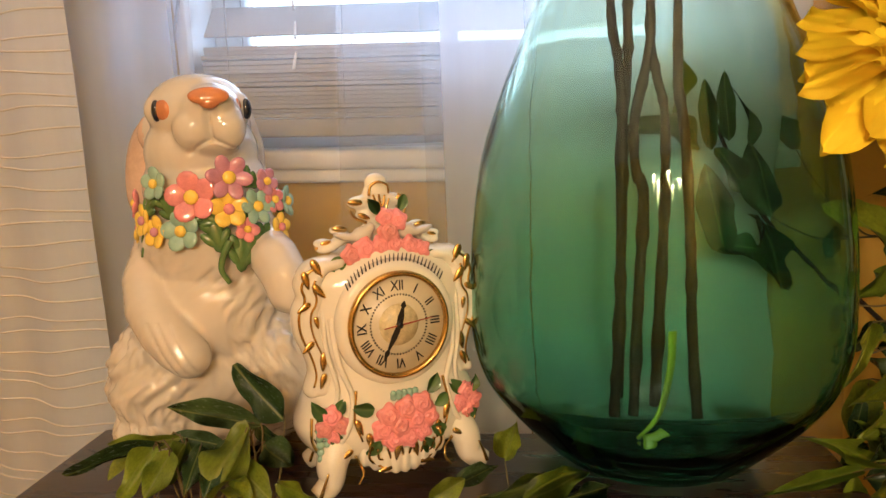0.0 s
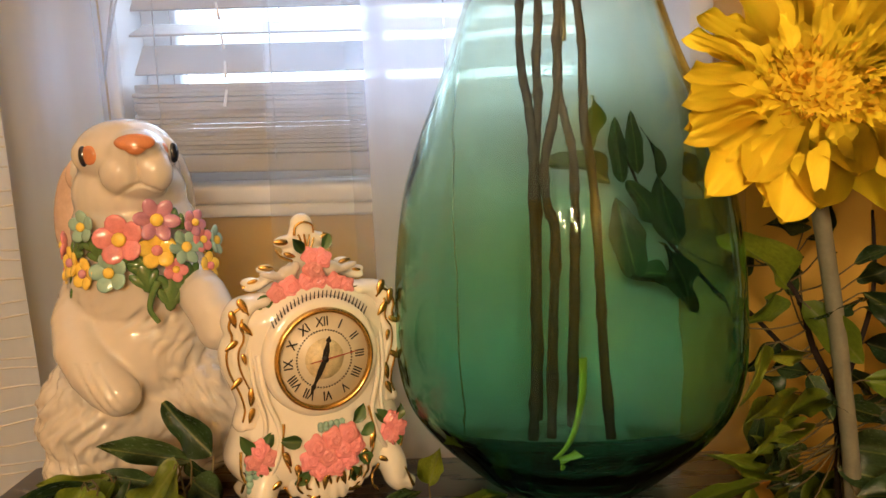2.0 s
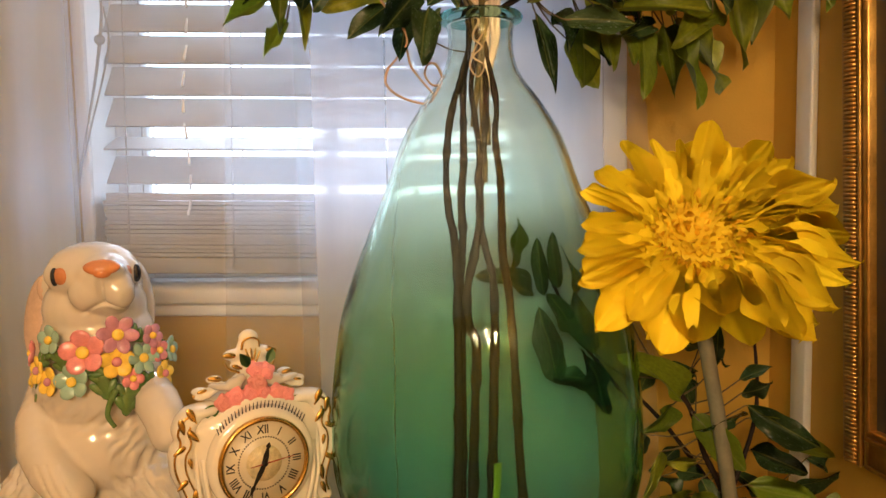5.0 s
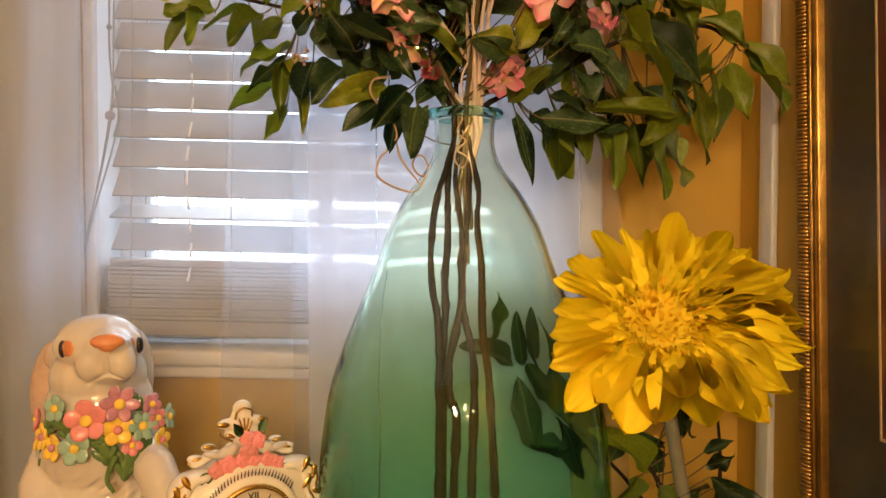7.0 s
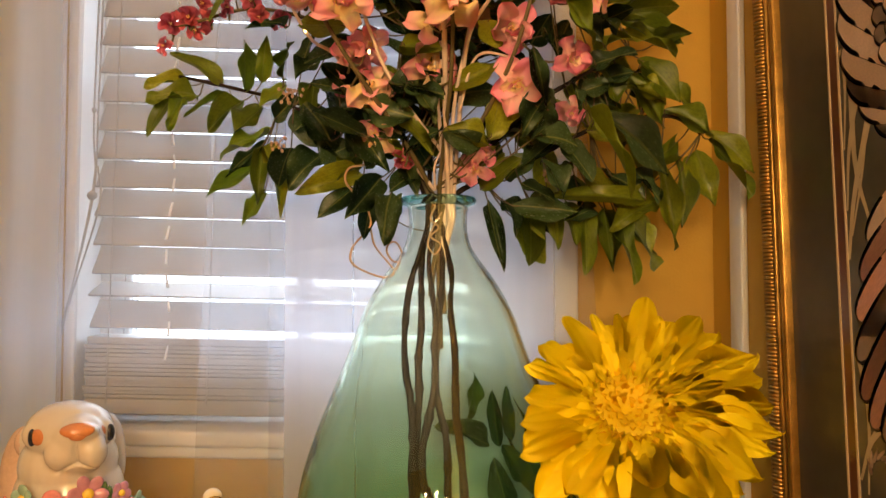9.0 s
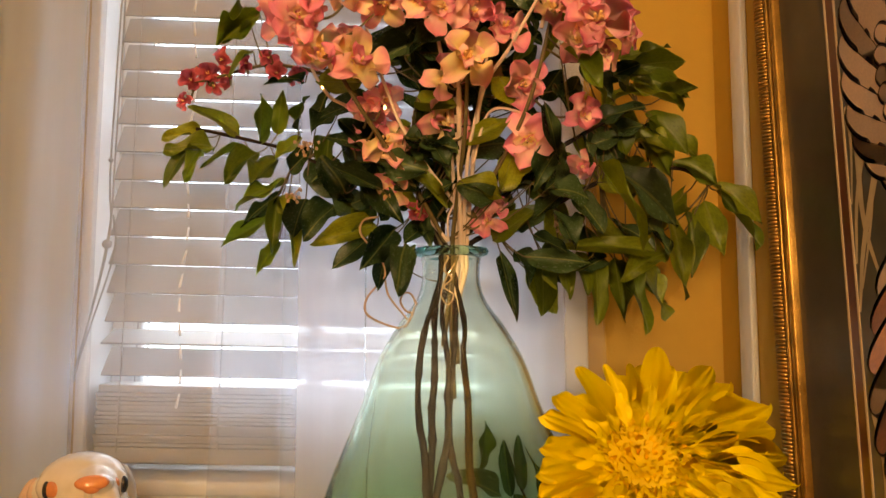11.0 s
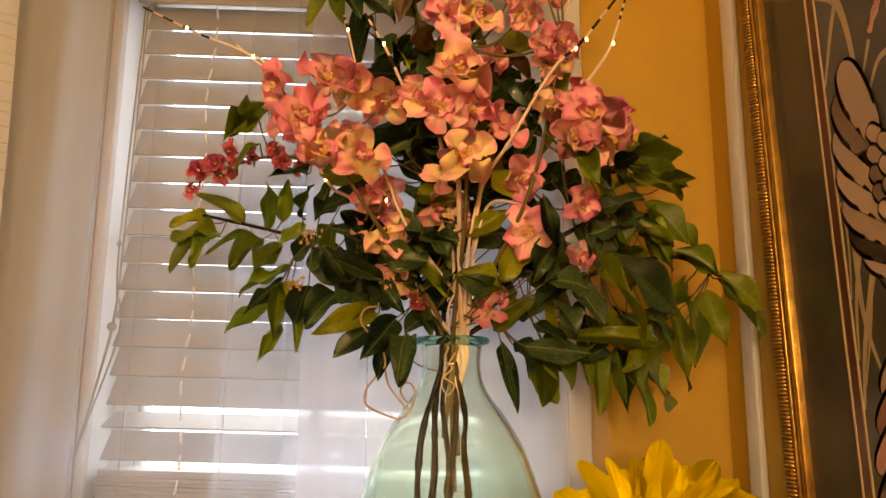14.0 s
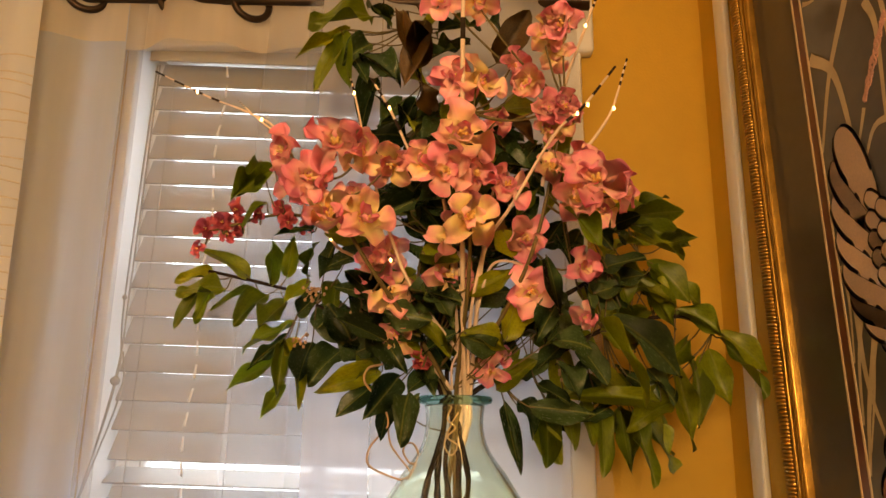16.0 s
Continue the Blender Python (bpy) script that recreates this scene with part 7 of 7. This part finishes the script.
leaf(plant, (0.322, 0.786, 0.967), (0.314, 0.782, 1.035), 0.019, D)
leaf(plant, (0.348, 0.786, 0.959), (0.339, 0.782, 1.026), 0.020, D)
leaf(plant, (0.309, 0.786, 0.961), (0.346, 0.782, 0.909), 0.033, D)
leaf(plant, (0.321, 0.786, 0.845), (0.295, 0.782, 0.937), 0.037, D)
leaf(plant, (0.373, 0.786, 0.881), (0.347, 0.782, 0.960), 0.037, D)
leaf(plant, (0.308, 0.786, 0.853), (0.372, 0.782, 0.850), 0.033, D)
leaf(plant, (0.386, 0.786, 0.802), (0.365, 0.782, 0.883), 0.037, D)
leaf(plant, (0.400, 0.786, 0.957), (0.373, 0.782, 0.990), 0.029, D)
branch_twig(plant, [(0.465, 0.630, 0.740), (0.440, 0.740, 0.800), (0.370, 0.800, 0.880), (0.320, 0.800, 0.970), (0.300, 0.800, 1.020)])
leaf(plant, (0.448, 0.645, 0.620), (0.400, 0.615, 0.590), 0.039, D)
leaf(plant, (0.521, 0.689, 0.639), (0.464, 0.659, 0.624), 0.031, M)
leaf(plant, (0.494, 0.680, 0.641), (0.455, 0.650, 0.602), 0.031, M)
leaf(plant, (0.430, 0.691, 0.624), (0.490, 0.661, 0.629), 0.041, D)
leaf(plant, (0.552, 0.651, 0.607), (0.611, 0.621, 0.617), 0.043, D)
leaf(plant, (0.519, 0.690, 0.624), (0.533, 0.660, 0.575), 0.035, M)
leaf(plant, (0.560, 0.633, 0.728), (0.604, 0.603, 0.693), 0.030, D)
leaf(plant, (0.499, 0.611, 0.678), (0.510, 0.581, 0.628), 0.043, D)
leaf(plant, (0.501, 0.626, 0.617), (0.450, 0.596, 0.591), 0.038, D)
leaf(plant, (0.536, 0.691, 0.713), (0.596, 0.661, 0.710), 0.039, D)
leaf(plant, (0.540, 0.619, 0.653), (0.486, 0.589, 0.631), 0.030, M)
leaf(plant, (0.442, 0.680, 0.659), (0.429, 0.650, 0.708), 0.029, M)
leaf(plant, (0.598, 0.591, 0.702), (0.547, 0.561, 0.729), 0.031, D)
leaf(plant, (0.485, 0.630, 0.573), (0.438, 0.600, 0.542), 0.041, D)
leaf(plant, (0.544, 0.620, 0.717), (0.603, 0.590, 0.711), 0.037, D)
leaf(plant, (0.462, 0.589, 0.664), (0.521, 0.559, 0.674), 0.031, D)
leaf(plant, (0.458, 0.612, 0.681), (0.518, 0.582, 0.675), 0.034, D)
leaf(plant, (0.592, 0.688, 0.622), (0.534, 0.658, 0.634), 0.037, M)
leaf(plant, (0.573, 0.662, 0.569), (0.632, 0.632, 0.561), 0.042, D)
leaf(plant, (0.486, 0.666, 0.595), (0.467, 0.636, 0.643), 0.045, M)
leaf(plant, (0.461, 0.621, 0.700), (0.520, 0.591, 0.696), 0.033, D)
leaf(plant, (0.523, 0.656, 0.561), (0.481, 0.626, 0.526), 0.036, M)
leaf(plant, (0.583, 0.653, 0.603), (0.524, 0.623, 0.606), 0.038, M)
leaf(plant, (0.404, 0.624, 0.669), (0.386, 0.594, 0.717), 0.038, D)
leaf(plant, (0.473, 0.618, 0.620), (0.423, 0.588, 0.592), 0.033, D)
leaf(plant, (0.421, 0.678, 0.735), (0.397, 0.648, 0.689), 0.030, M)
bm = bmesh.new()
tube(bm, VINE_LINE, 0.0015, 0.0011, n=160, sides=6)
tube(bm, [(0.124, 0.650, 1.241), (0.128, 0.650, 1.222), (0.135, 0.650, 1.211), (0.146, 0.650, 1.198), (0.153, 0.650, 1.190)], 0.0012, 0.0010, n=40, sides=6)
vine = thing("raffia_curl", "curled tan raffia strand hanging at the vase neck", "raffia")
part("strand", bm, VINE, vine)

# loops of raffia caught in the neck, and dry bud clusters on the sprays
bm = bmesh.new()
tube(bm, [(0.200, 0.652, 1.268), (0.193, 0.650, 1.250), (0.202, 0.649, 1.240), (0.193, 0.648, 1.229), (0.204, 0.648, 1.220), (0.198, 0.650, 1.208), (0.190, 0.652, 1.220), (0.196, 0.652, 1.240), (0.206, 0.652, 1.258)], 0.0011, 0.0009, n=70, sides=6)
part("loop", bm, VINE, vine)
buds = random.Random(5)
for spot, owner in (((0.026, 0.706, 1.400), spray), ((0.036, 0.700, 1.404), spray), ((0.085, 0.690, 1.371), dark_spray), ((0.016, 0.712, 1.342), spray), ((0.091, 0.694, 1.364), dark_spray), ((0.330, 0.640, 1.300), right_spray)):
    bm = bmesh.new()
    for k in range(9):
        tip = Vector(spot) + Vector((buds.uniform(-0.010, 0.010), buds.uniform(-0.006, 0.006), buds.uniform(-0.009, 0.009)))
        tube(bm, [spot, Vector(spot).lerp(tip, 0.5) + Vector((0, 0, 0.002)), tip], 0.0005, 0.0004, n=4, sides=5)
        ball(bm, tip, (0.0021, 0.0021, 0.0024), 8, 6)
    part("bud_cluster", bm, VINE, owner, "dry tan buds")

# pale leaf blade, bark chips and short stems lying inside the vase
inner = thing("cut_leaf", "limp pale green leaf blade inside the vase", "leaf")
bm = bmesh.new()
tube(bm, [(0.206, 0.61, 0.812), (0.203, 0.606, 0.775), (0.192, 0.604, 0.735), (0.176, 0.604, 0.706)], 0.0068, 0.0045, n=20, sides=8, flat=0.35)
part("blade", bm, LEAFL, inner)
bm = bmesh.new()
tube(bm, [(0.180, 0.604, 0.7045), (0.192, 0.604, 0.709), (0.200, 0.606, 0.714)], 0.0045, 0.0065, n=10, sides=8, flat=0.4)
part("curl", bm, LEAFL, inner)
